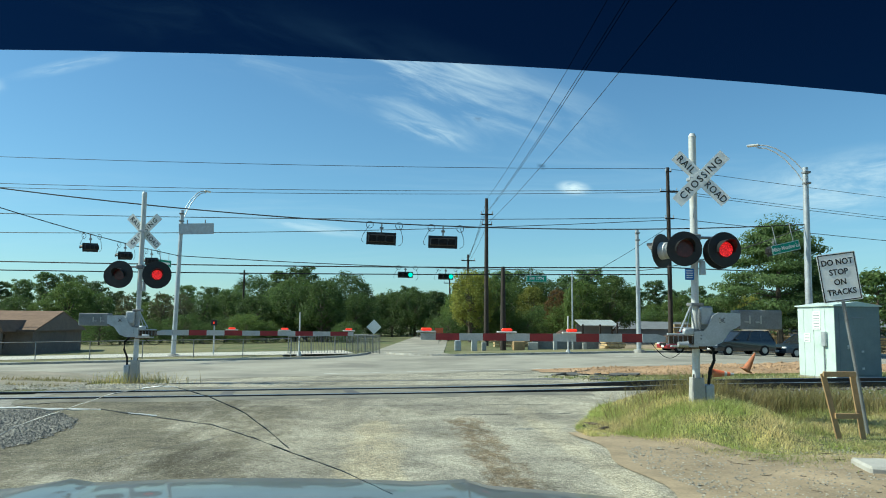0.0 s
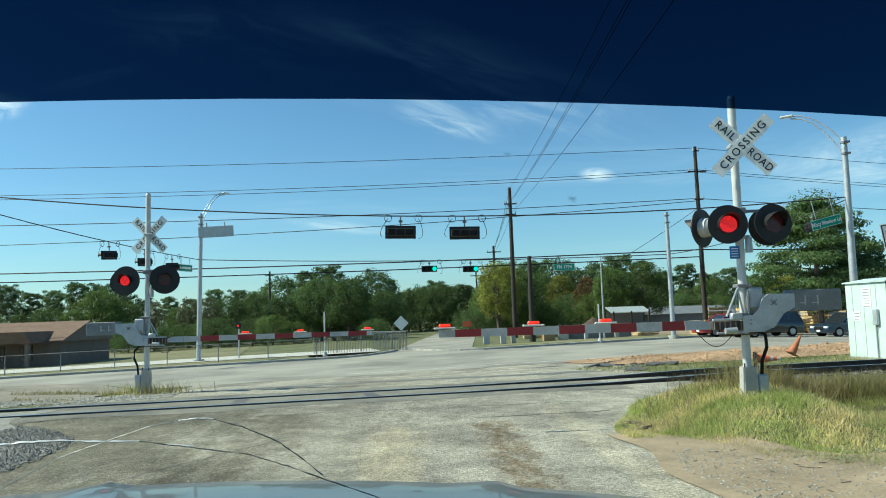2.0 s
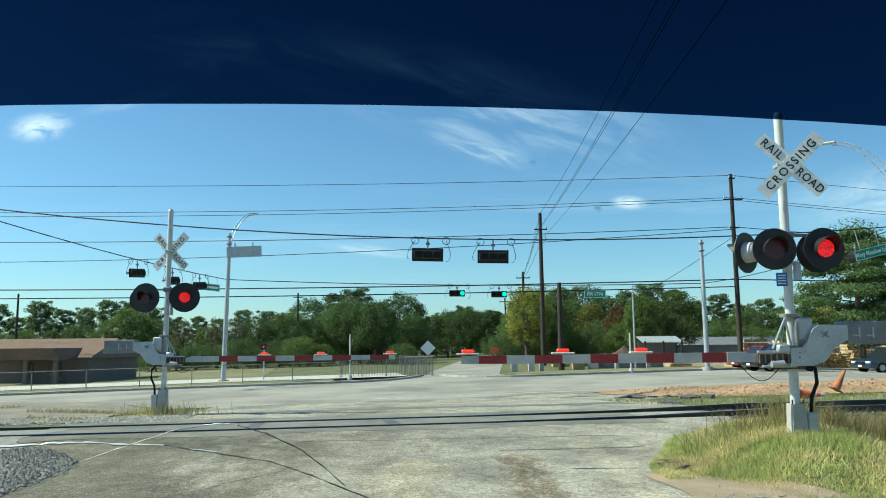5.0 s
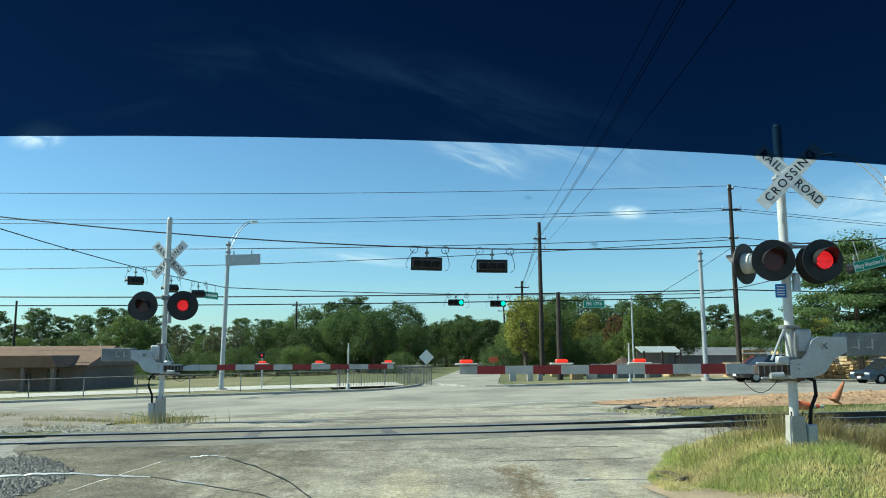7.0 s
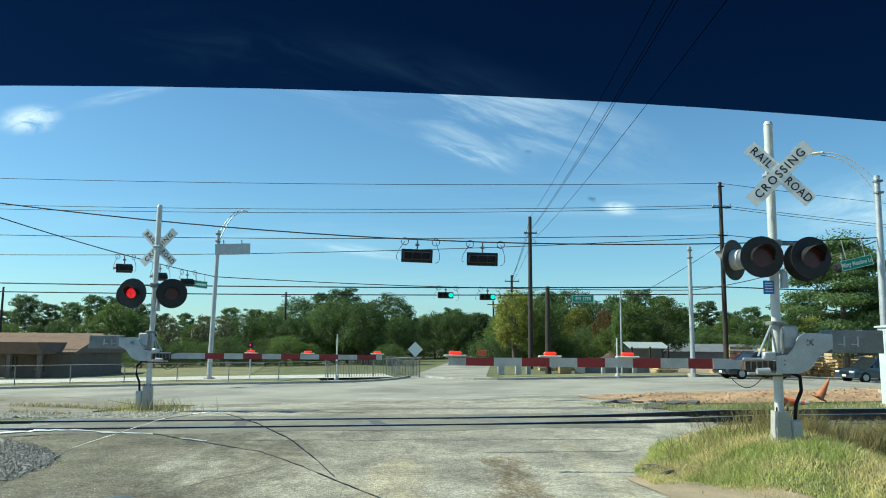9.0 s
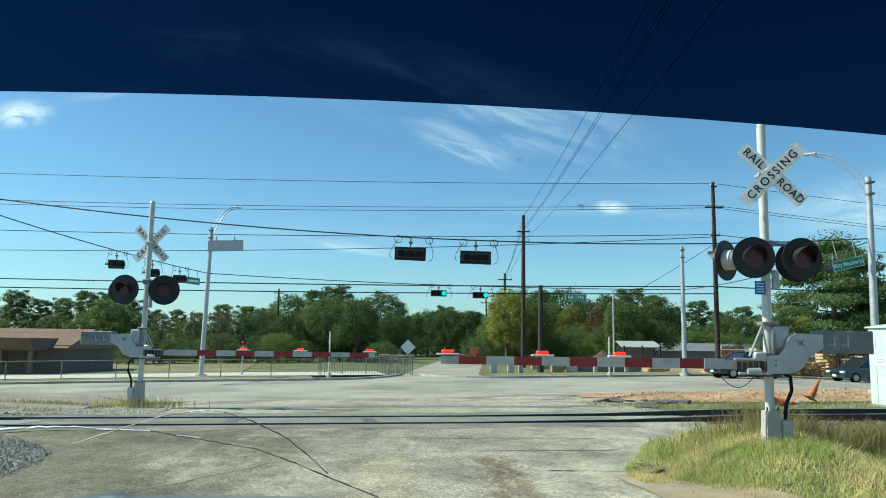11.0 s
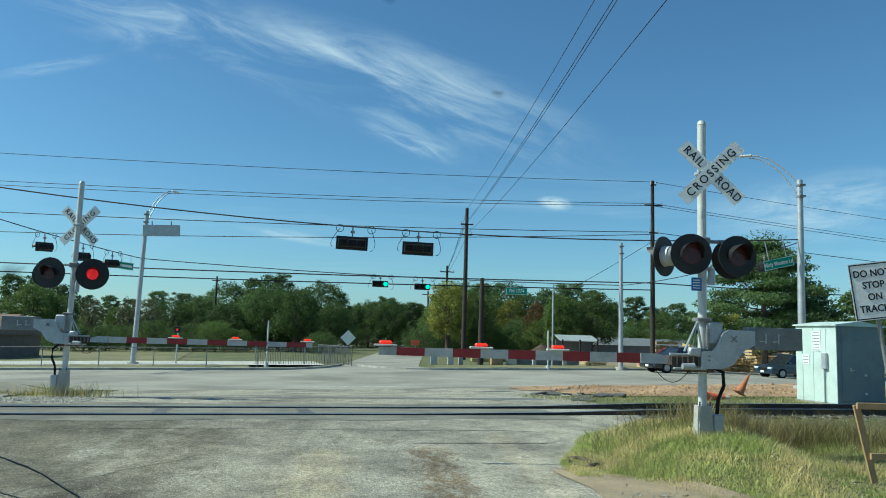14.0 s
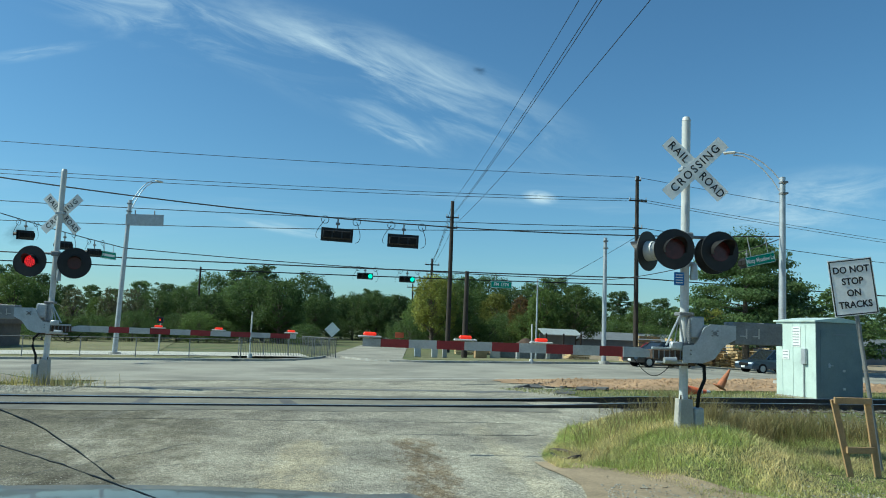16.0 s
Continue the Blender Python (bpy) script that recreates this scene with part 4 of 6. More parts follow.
    part("shear_coupling", bm, M_GALV, g, "pale cast coupling", smooth=True)
    for k in range(6):
        bm = fresh()
        box(bm, ((0.1 + 0.085 * k) * s, -0.118, az - 0.02), (0.018, 0.016, 0.13), bevel=0.004)
        part("bracket_rib", bm, M_GALVDK, g)
    for zz, x0_, x1_ in ((-0.135, 0.0, 0.5), (0.075, 0.05, 0.56)):
        bm = fresh()
        box(bm, ((x0_ + x1_) / 2 * s, -0.135, az + zz), (x1_ - x0_, 0.05, 0.035), bevel=0.006)
        part("channel", bm, M_GALV, g, "grey steel channel")
    bm = fresh()
    for k in range(9):
        tube(bm, (-0.02 * s, -0.16, az + 0.2 + 0.03 * k), (-0.02 * s, -0.16, az + 0.216 + 0.03 * k), 0.034, seg=10)
    tube(bm, (-0.02 * s, -0.16, az + 0.16), (-0.02 * s, -0.16, az + 0.52), 0.018, seg=8)
    part("buffer_spring", bm, M_GALVDK, g, "dark coiled buffer spring")
    for zz in (0.14, 0.60):
        bm = fresh()
        box(bm, (0, -0.02, az + zz), (0.24, 0.2, 0.06), bevel=0.012)
        for bx in (-0.09, 0.09):
            tube(bm, (bx, -0.14, az + zz), (bx, -0.11, az + zz), 0.014, seg=6)
        part("mast_clamp", bm, M_GALVDK, g)
    for dx in (0.04, 0.2, 0.32):
        bm = fresh()
        pipe(bm, [(dx * s, -0.1, az + 0.12), (0.1 * s - 0.02, -0.11, az + 0.56), (0.0, -0.1, az + 0.6)], 0.016, 6)
        part("linkage_rod", bm, M_GALV, g)
    # arm
    x0 = 0.62 * s
    bm = fresh()
    prism(bm, [(x0 - 0.2 * s, az - 0.07), (x0 + 0.35 * s, az - 0.075), (x0 + 0.35 * s, az + 0.075), (x0 + 0.1 * s, az + 0.075), (x0 - 0.2 * s, az - 0.0)], 0.05, Matrix.Translation((0, -0.06, 0)))
    part("arm_root", bm, M_GALV, g, "galvanised arm root plate")
    arm = new("gate_arm")
    arm.parent = sig
    stripes(arm, x0 + 0.3 * s, x0 + (0.3 + arm_len) * s, az, -0.03, s, 0.41 if s < 0 else 0.485)
    for fr in (0.33, 0.62, 0.975):
        lx = x0 + (0.3 + arm_len * fr) * s
        bm = fresh()
        box(bm, (lx, -0.01, az + 0.085), (0.34, 0.1, 0.03), bevel=0.01)
        gl = part("lamp_base", bm, M_ALU, arm, "gate lamp base")
        bm = fresh()
        box(bm, (lx, -0.01, az + 0.125), (0.19, 0.08, 0.055), bevel=0.02)
        part("gate_lamp", bm, M_AMBER, gl, "glowing red gate lamp")
    bm = fresh()
    pts = []
    for k in range(13):
        f = k / 12
        pts.append(((0.2 + 0.65 * f) * s, -0.15, az - 0.08 - 0.26 * math.sin(math.pi * f)))
    pipe(bm, pts, 0.006, 5)
    part("arm_cable", bm, M_RUBBER, sig)
    return sig


sig_r = crossing_signal(4.45, 10.94, h(4.45, 10.94) - 0.16, 5.58, -1, 3.95, 4.74, 3.46, (-0.20, 0.50), True, (-8, 4), 0.03, 1.88, "aluminium crossing signal, lowered red and white gate, in tall grass")
sig_l = crossing_signal(-7.90, 19.24, h(-7.9, 19.24) + 0.03, 5.71, 1, 5.0, 4.60, 3.38, (-0.48, 0.46), False, (-6, 20), 0.03, 1.80, "aluminium crossing signal, lowered red and white gate, on gravel verge", 0.38, (0, 25))
bm = fresh()
box(bm, (-0.12, -0.1, 3.03 - 0.62), (0.16, 0.01, 0.2), bevel=0.008)
ens = part("notice_plate", bm, M_SIGNBLUE, sig_r, "small blue notice plate")
for k in range(4):
    bm = fresh()
    box(bm, (-0.12, -0.108, 3.09 - 0.62 - 0.04 * k), (0.11, 0.004, 0.014))
    part("text_bar", bm, M_PALE, ens)


# signs
def placard(parent, w, hh, c, lines, size, m):
    bm = fresh()
    box(bm, (0, 0, 0), (w, 0.004, hh), bevel=0.0)
    bm.transform(m)
    pl = part("sign_plate", bm, M_WHITE, parent, "white sign plate")
    for (bx, bz, bw, bh) in ((0, hh / 2 - 0.02, w - 0.03, 0.016), (0, -hh / 2 + 0.02, w - 0.03, 0.016), (-w / 2 + 0.02, 0, 0.016, hh - 0.03), (w / 2 - 0.02, 0, 0.016, hh - 0.03)):
        bm = fresh()
        box(bm, (bx, -0.004, bz), (bw, 0.003, bh))
        bm.transform(m)
        part("border", bm, M_LETTER, pl)
    for i, t in enumerate(lines):
        letters("lettering", t, size, pl, m @ Matrix.Translation((0, -0.005, (len(lines) - 1) * 0.5 * 0.165 - 0.165 * i)), M_LETTER, 0.92)


stop_sign = thing("track_sign", pose(6.80, 9.78, 0.34), "leaning white sign that reads DO NOT STOP ON TRACKS", "sign")
LEAN = pose(0, 0, 0, 0, -8.0, 0)
bm = fresh()
pipe(bm, [LEAN @ Vector((0.03, 0.03, -0.05)), LEAN @ Vector((0.02, 0.03, 1.5)), LEAN @ Vector((0, 0.03, 3.0))], 0.03, 10)
part("post", bm, M_GALVDK, stop_sign, "leaning grey steel post", smooth=True)
placard(stop_sign, 0.61, 0.80, None, ("DO NOT", "STOP", "ON", "TRACKS"), 0.135, LEAN @ Matrix.Translation((0, 0, 2.61)) @ pose(0, 0, 0, 0, 0, -11))

# timber frame beside the sign
steps_ = thing("timber_frame", pose(6.2, 9.5, 0.29), "weathered pine timber frame leaning in the grass", "timber frame")
for a, b in (((-0.28, 0.0, 1.08), (-0.03, -0.02, -0.1)), ((0.20, 0.0, 1.10), (0.36, -0.02, -0.14))):
    bm = fresh()
    d = Vector(b) - Vector(a)
    rot = d.to_track_quat("Z", "Y").to_matrix()
    box(bm, (Vector(a) + Vector(b)) / 2, (0.035, 0.085, d.length), rot, 0.004)
    part("stile", bm, M_TIMBER, steps_)
for z, xa, xb in ((1.07, -0.30, 0.24), (0.42, -0.13, 0.27)):
    bm = fresh()
    box(bm, ((xa + xb) / 2, -0.045, z), (xb - xa, 0.035, 0.085), None, 0.004)
    part("rail_board", bm, M_TIMBER, steps_)

# signal cabinet
cab = thing("signal_cabinet", pose(14.14, 22.49, 0.47, 0, 0, 10.9), "mint-green steel signal cabinet with grey shaded door", "cabinet")
CW, CD, CHH = 1.79, 1.67, 2.32
bm = fresh()
box(bm, (0, 0, CHH / 2), (CW, CD, CHH), bevel=0.01)
part("body", bm, M_MINT, cab)
bm = fresh()
prism(bm, [(-CW / 2 - 0.06, CHH), (CW / 2 + 0.06, CHH), (CW / 2 + 0.06, CHH + 0.04), (0, CHH + 0.16), (-CW / 2 - 0.06, CHH + 0.04)], CD + 0.12, Matrix.Translation((0, -CD / 2 - 0.06, 0)))
part("roof", bm, M_MINT, cab)
# thin sheet over the mint front, coloured dark for its shaded side
bm = fresh()
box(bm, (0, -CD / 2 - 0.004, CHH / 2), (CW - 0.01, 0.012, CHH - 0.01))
part("front_panel", bm, M_CABSHADE, cab, "cabinet front with shade put into its grey-green colour")
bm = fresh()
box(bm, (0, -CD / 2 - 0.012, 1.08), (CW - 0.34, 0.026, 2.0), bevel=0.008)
door = part("door", bm, M_CABSHADE, cab, "steel door, patchily repainted, shade put into its grey-green colour")
bm = fresh()
box(bm, (-0.42, -CD / 2 - 0.04, 1.0), (0.05, 0.05, 0.14), bevel=0.01)
tube(bm, (-0.42, -CD / 2 - 0.06, 1.0), (-0.30, -CD / 2 - 0.06, 1.0), 0.012, seg=8)
part("door_handle", bm, M_ALU, door)
for hx, hz in ((0.15, 0.85), (0.15, 0.3)):
    bm = fresh()
    box(bm, (hx, -CD / 2 - 0.03, hz), (0.1, 0.03, 0.07), bevel=0.01)
    part("hasp", bm, M_ALU, door)
bm = fresh()
box(bm, (0, -CD / 2 - 0.028, 1.95), (0.5, 0.02, 0.05), bevel=0.005)
part("vent", bm, M_GREYTEXT, cab)
for yy in (-0.42, 0.1, 0.55):
    bm = fresh()
    box(bm, (-CW / 2 - 0.006, yy, 1.15), (0.012, 0.02, 2.2))
    part("panel_seam", bm, M_MINT, cab)
bm = fresh()
box(bm, (-CW / 2 - 0.05, -0.42, 1.25), (0.1, 0.18, 0.48), bevel=0.012)
part("meter_box", bm, M_GALV, cab, "grey meter box")
bm = fresh()
tube(bm, (-CW / 2 - 0.04, -0.38, 0.0), (-CW / 2 - 0.04, -0.38, 1.05), 0.022, seg=8)
part("conduit", bm, M_GALV, cab)
for zc, yc, hh, ww, nb in ((1.85, -0.05, 0.62, 0.36, 7), (1.28, 0.40, 0.30, 0.30, 3)):
    bm = fresh()
    box(bm, (-CW / 2 - 0.008, yc, zc), (0.006, ww, hh))
    lb = part("notice", bm, M_PALE, cab, "white paper notice")
    for k in range(nb):
        bm = fresh()
        box(bm, (-CW / 2 - 0.013, yc, zc + hh / 2 - hh * (k + 0.6) / nb), (0.004, ww * random.uniform(0.5, 0.85), 0.022))
        part("text_bar", bm, M_GREYTEXT, lb)
bm = fresh()
box(bm, (0, 0, -0.2), (CW + 0.06, CD + 0.06, 0.4))
part("plinth", bm, M_CONC, cab)


# cones
def cone(name, x, y, m, material, label, lift=0.0):
    c = thing(name, Matrix.Translation((x, y, h(x, y) + lift)) @ m, label, "traffic cone", "traffic cones")
    bm = fresh()
    box(bm, (0, 0, 0.02), (0.36, 0.36, 0.04), bevel=0.015)
    part("base", bm, M_RUBBER if material is M_CONE else material, c)
    for r0, r1, z0, z1, mt in ((0.14, 0.105, 0.03, 0.28, material), (0.105, 0.082, 0.28, 0.42, material), (0.082, 0.065, 0.42, 0.5, M_STRIPE if material is M_CONE else material), (0.065, 0.05, 0.5, 0.6, material), (0.05, 0.03, 0.6, 0.71, M_STRIPE if material is M_CONE else material)):
        bm = fresh()
        tube(bm, (0, 0, z0), (0, 0, z1), r0, r1, 18)
        part("cone_band", bm, mt, c, smooth=True)
    return c


cone("traffic_cone", 8.75, 20.4, pose(0, 0, 0.24, 0, 92, -12), M_CONE, "orange traffic cone with white bands, lying on its side", 0.0)
cone("traffic_cone", 11.75, 24.3, pose(0, 0, 0.05, 4, 30, 5), M_CONEDIRTY, "dirty tilted orange traffic cone stuck in the clay", 0.1)


# poles, lamps and wires
def wire(name, pts, r, label, sag=None):
    bm = fresh()
    if sag is not None:
        a, b = Vector(pts[0]), Vector(pts[1])
        n = 24
        pts = [a.lerp(b, k / n) - Vector((0, 0, 4 * sag * (k / n) * (1 - k / n))) for k in range(n + 1)]
    pipe(bm, pts, r, 5)
    return solid(name, bm, M_WIRE, label, "cable")


def sag_at(a, b, sag, f):
    return Vector(a).lerp(Vector(b), f) - Vector((0, 0, 4 * sag * f * (1 - f)))


def steel_pole(x, y, top, r, label, lean=0.0, lamp=None, base=True):
    z = h(x, y)
    p = thing("street_lamp" if lamp else "steel_pole", pose(x, y, z), label, "street lamp" if lamp else "pole", "steel poles")
    H = top - z
    bm = fresh()
    pipe(bm, [(0, 0, 0), (lean * H * 0.5, 0, H * 0.5), (lean * H, 0, H)], [r, r * 0.88, r * 0.72], 12)
    part("pole", bm, M_GALV, p, smooth=True)
    if base:
        bm = fresh()
        tube(bm, (0, 0, 0), (0, 0, 0.22), 0.4, 0.36, 14)
        part("footing", bm, M_CONC, p)
    for dz in (0.25, 0.75):
        bm = fresh()
        box(bm, (lean * H, -r * 0.4, H - dz), (r * 1.7, r * 1.9, 0.09), bevel=0.01)
        part("clamp", bm, M_GALVDK, p)
    if lamp:
        lx, ly, lz = lamp
        for dz, b in ((0.25, 0.0), (0.85, -0.12)):
            bm = fresh()
            pts = [(lean * H + lx * f, ly * f, H - dz + (lz + dz + b) * (1 - (1 - f) ** 2.0)) for f in (0, 0.2, 0.4, 0.6, 0.8, 1.0)]
            pipe(bm, pts, 0.03, 6)
            part("lamp_arm", bm, M_GALV, p, smooth=True)
        bm = fresh()
        d = Vector((lx, ly, 0)).normalized()
        rot = Euler((0, 0, math.atan2(d.y, d.x))).to_matrix()
        box(bm, Vector((lean * H + lx, ly, H + lz)) + d * 0.16, (0.56, 0.22, 0.10), rot, 0.035)
        part("lamp_head", bm, M_ALU, p, "pale cobra-head lamp")
    return p


LP = steel_pole(-15.6, 50.5, 9.75, 0.17, "galvanised street lamp pole at the far corner", 0.02, (1.15, 1.6, 1.65))
GP = steel_pole(16.58, 50.5, 8.95, 0.17, "galvanised signal pole at the far corner")
RP = steel_pole(18.1, 31.2, 9.5, 0.17, "galvanised street lamp pole behind the cabinet", 0.012, (-1.7, 1.2, 1.3))
NP = steel_pole(-22.5, 28.5, 9.5, 0.17, "galvanised signal pole beside the cross road")
SP = steel_pole(12.8, 54.5, 6.2, 0.07, "thin galvanised post by the far corner", base=False)

NW_A, NW_B, NW_S = (-22.5, 28.5, 8.08), (18.2, 31.2, 6.83), 1.07
wire("span_wire", (NW_A, NW_B), 0.026, "black span wire carrying traffic signals over the road", NW_S)
FW_A, FW_B, FW_S = (-15.5, 50.5, 6.6), (16.58, 50.5, 6.0), 0.25
wire("span_wire", (FW_A, FW_B), 0.028, "black span wire over the far side of the road", FW_S)
LW_A, LW_B, LW_S = (-22.5, 28.5, 8.5), (-15.5, 50.5, 6.6), 0.3
wire("span_wire", (LW_A, LW_B), 0.026, "black span wire along the side of the junction", LW_S)
RW_A, RW_B, RW_S = (18.2, 31.2, 6.75), (16.58, 50.5, 6.0), 0.35
wire("span_wire", (RW_A, RW_B), 0.024, "black span wire along the side of the junction", RW_S)


def loop_cable(parent, c, r, tail):
    bm = fresh()
    pipe(bm, [(c[0] + r * math.cos(a), c[1], c[2] + r * math.sin(a)) for a in [k * 0.5 for k in range(14)]], 0.014, 5)
    pipe(bm, [(c[0] + tail[0] * f + 0.12 * math.sin(math.pi * f) * (1 if tail[0] < 0 else -1) * -1.5, c[1], c[2] + tail[1] * math.sin(f * math.pi / 2)) for f in (0, 0.2, 0.4, 0.6, 0.8, 1.0)], 0.012, 5)
    part("signal_cable", bm, M_WIRE, parent)


def traffic_signal(m, w, hh, label, facing, lit=True, drop=0.45, cables=True):
    """A three-lamp head that lies on its side and hangs from a span wire; facing -1 shows the lenses, +1 the back."""
    s = thing("traffic_signal", m, label, "traffic signal", "traffic signals")
    bm = fresh()
    box(bm, (0, 0.05 * -facing, 0), (w, 0.16, hh * (0.72 if facing > 0 else 1)), bevel=0.03)
    part("housing", bm, M_BLACK, s)
    if facing > 0:
        bm = fresh()
        box(bm, (0, 0.02, 0), (w + 0.14, 0.012, hh + 0.08), bevel=0.004)
        part("backplate", bm, M_BLACK, s)
        for k in (-1, 0, 1):
            bm = fresh()
            box(bm, (k * w / 3, -0.14, 0), (w / 3 - 0.06, 0.04, hh * 0.6), bevel=0.02)
            part("back_panel", bm, M_RUBBER, s)
    for k in (-1, 0, 1):
        bm = fresh()
        yy = 0.09 * facing
        n = 14
        for i in range(n):
            a0, a1 = math.pi * 1.15 * i / n - 0.2, math.pi * 1.15 * (i + 1) / n - 0.2
            r = 0.155
            q = [(k * w / 3 + r * math.cos(a0), yy, r * math.sin(a0)), (k * w / 3 + r * math.cos(a1), yy, r * math.sin(a1)), (k * w / 3 + r * math.cos(a1), yy + 0.24 * facing, r * math.sin(a1)), (k * w / 3 + r * math.cos(a0), yy + 0.24 * facing, r * math.sin(a0))]
            bm.faces.new([bm.verts.new(p) for p in q])
        part("visor", bm, M_BLACK, s)
        bm = fresh()
        tube(bm, (k * w / 3, yy, 0), (k * w / 3, yy + 0.012 * facing, 0), 0.145, seg=18)
        part("lens", bm, M_GREENLED if (k == 1 and lit and facing < 0) else M_RUBBER, s, "lit green lens" if (k == 1 and lit and facing < 0) else "")
    bm = fresh()
    tube(bm, (0, 0, hh / 2), (0, 0, hh / 2 + drop), 0.03, seg=8)
    tube(bm, (-0.08, 0, hh / 2 + drop * 0.5), (0.08, 0, hh / 2 + drop * 0.5), 0.05, seg=8)
    part("hanger", bm, M_GALVDK, s)
    if cables:
        loop_cable(s, (-w / 2 + 0.05, 0.02, hh / 2 + drop * 0.8), 0.15, (-0.25, -0.75))
        loop_cable(s, (w / 2 + 0.18, 0.02, hh / 2 + drop * 0.8), 0.15, (0.0, -0.85))
    return s


def hang_signal(a, b, sag, f, z, tilt, turn, w, hh, label, facing, lit=True, cables=True):
    q = sag_at(a, b, sag, f)
    return traffic_signal(pose(q.x, q.y, z, 0, tilt, turn), w, hh, label, facing, lit, q.z - z - hh / 2, cables)


BACK, GREEN, ASIDE = "dark traffic signal seen from behind, hanging on span wire", "black traffic signal showing green, hanging on span wire", "dark traffic signal seen from its side, hanging on span wire"
hang_signal(NW_A, NW_B, NW_S, 0.5185, 5.70, 1.5, 2, 1.12, 0.46, BACK, 1)
hang_signal(NW_A, NW_B, NW_S, 0.5835, 5.61, 1.0, 1, 1.12, 0.46, BACK, 1)
hang_signal(FW_A, FW_B, FW_S, 0.484, 5.50, 0.5, 0, 1.06, 0.42, GREEN, -1)
hang_signal(FW_A, FW_B, FW_S, 0.572, 5.41, 0.5, 0, 1.06, 0.42, GREEN, -1)
for f in (0.62, 0.754, 0.87):
    hang_signal(LW_A, LW_B, LW_S, f, sag_at(LW_A, LW_B, LW_S, f).z - 0.75, -4, 68, 1.06, 0.42, ASIDE, 1, False, True)
hang_signal(RW_A, RW_B, RW_S, 0.14, sag_at(RW_A, RW_B, RW_S, 0.14).z - 0.6, -2, -84, 1.06, 0.42, ASIDE, 1, False, False)


def name_sign(m, w, hh, txt, size, label, sx=1.0, hang=0.3):
    s = thing("street_sign", m, label, "street sign")
    bm = fresh()
    box(bm, (0, 0, 0), (w, 0.02, hh), bevel=0.006)
    pl = part("sign_plate", bm, M_SIGNGREEN, s)
    for bx, bz, bw, bh in ((0, hh / 2 - 0.02, w - 0.02, 0.018), (0, -hh / 2 + 0.02, w - 0.02, 0.018), (-w / 2 + 0.02, 0, 0.018, hh - 0.02), (w / 2 - 0.02, 0, 0.018, hh - 0.02)):
        bm = fresh()
        box(bm, (bx, -0.012, bz), (bw, 0.006, bh))
        part("border", bm, M_PALE, pl)
    if txt:
        letters("lettering", txt, size, pl, Matrix.Translation((0, -0.015, 0)), M_PALE, sx)
    else:
        bm = fresh()
        box(bm, (0, -0.013, 0), (w * 0.8, 0.006, hh * 0.32))
        part("text_bar", bm, M_PALE, pl)
    if hang:
        for dx in (-w * 0.3, w * 0.3):
            bm = fresh()
            tube(bm, (dx, 0, hh / 2), (dx, 0, hh / 2 + hang), 0.018, seg=6)
            part("hanger", bm, M_GALV, s)
    return s


def hang_sign(a, b, sag, f, drop, turn, tilt, w, hh, txt, size, label, sx):
    q = sag_at(a, b, sag, f)
    name_sign(pose(q.x, q.y, q.z - drop, 0, tilt, turn), w, hh, txt, size, label, sx, drop - hh / 2 + 0.02)


hang_sign((16.1, 30.9, 6.72), (18.2, 31.2, 6.83), 0.0, 0.45, 1.05, 8, -13, 1.5, 0.44, "Misty Meadow Ln", 0.26, "green street name sign that reads Misty Meadow Ln", 0.78)
hang_sign(FW_A, FW_B, FW_S, 0.773, 0.62, 0, 0, 1.45, 0.48, "FM 1774", 0.33, "green street name sign that reads FM 1774", 0.9)
hang_sign(LW_A, LW_B, LW_S, 0.93, 0.70, 72, 0, 1.5, 0.46, "", 0.2, "small green street name sign hanging on span wire", 1)
back = thing("street_sign", pose(-14.35, 50.3, 8.46, 0, -2, 2), "grey back of a street name sign on its bracket", "street sign")
bm = fresh()
box(bm, (0, 0, 0), (2.35, 0.03, 0.75), bevel=0.01)
part("sign_plate", bm, M_GALV, back)
for dx in (-0.6, 0.6):
    bm = fresh()
    tube(bm, (dx, 0, 0.36), (dx, 0, 0.62), 0.04, seg=6)
    part("hanger", bm, M_GALVDK, back)


def wood_pole(x, y, top, r, label, arms=(), lean=0.0):
    z = h(x, y)
    H = top - z
    p = thing("utility_pole", pose(x, y, z), label, "utility pole", "utility poles")
    bm = fresh()
    pipe(bm, [(0, 0, 0), (lean * H / 2, 0, H / 2), (lean * H, 0, H)], [r, r * 0.85, r * 0.65], 10)
    part("pole", bm, M_WOODPOLE, p, smooth=True)
    for dz, w in arms:
        bm = fresh()
        box(bm, (lean * H, -r, H - dz), (w, 0.12, 0.12), bevel=0.01)
        a = part("cross_arm", bm, M_WOODPOLE, p)
        for dx in (-w * 0.45, w * 0.45):
            bm = fresh()
            tube(bm, (lean * H + dx, -r, H - dz), (lean * H + dx, -r, H - dz + 0.3), 0.06, 0.04, 8)
            part("insulator", bm, M_GALV, a)
    return p


wood_pole(8.18, 70, 14.3, 0.24, "tall dark wooden utility pole", ((1.6, 1.2), (2.6, 1.0)))
wood_pole(23.36, 62.3, 16.1, 0.22, "tall dark wooden utility pole at the yard", ((0.4, 0.5), (2.2, 1.6), (4.6, 0.8)))
wood_pole(8.95, 95, 11.1, 0.22, "dark wooden utility pole along the street", ((0.8, 1.8), (2.0, 1.4)))
wood_pole(8.03, 58.1, 6.75, 0.24, "short dark wooden pole stub")
wood_pole(8.6, 118, 9.2, 0.18, "far wooden utility pole along the street", ((0.6, 1.8),), -0.03)
wood_pole(-21.5, 105, 9.4, 0.18, "far wooden utility pole among the trees", ((0.6, 1.2),))
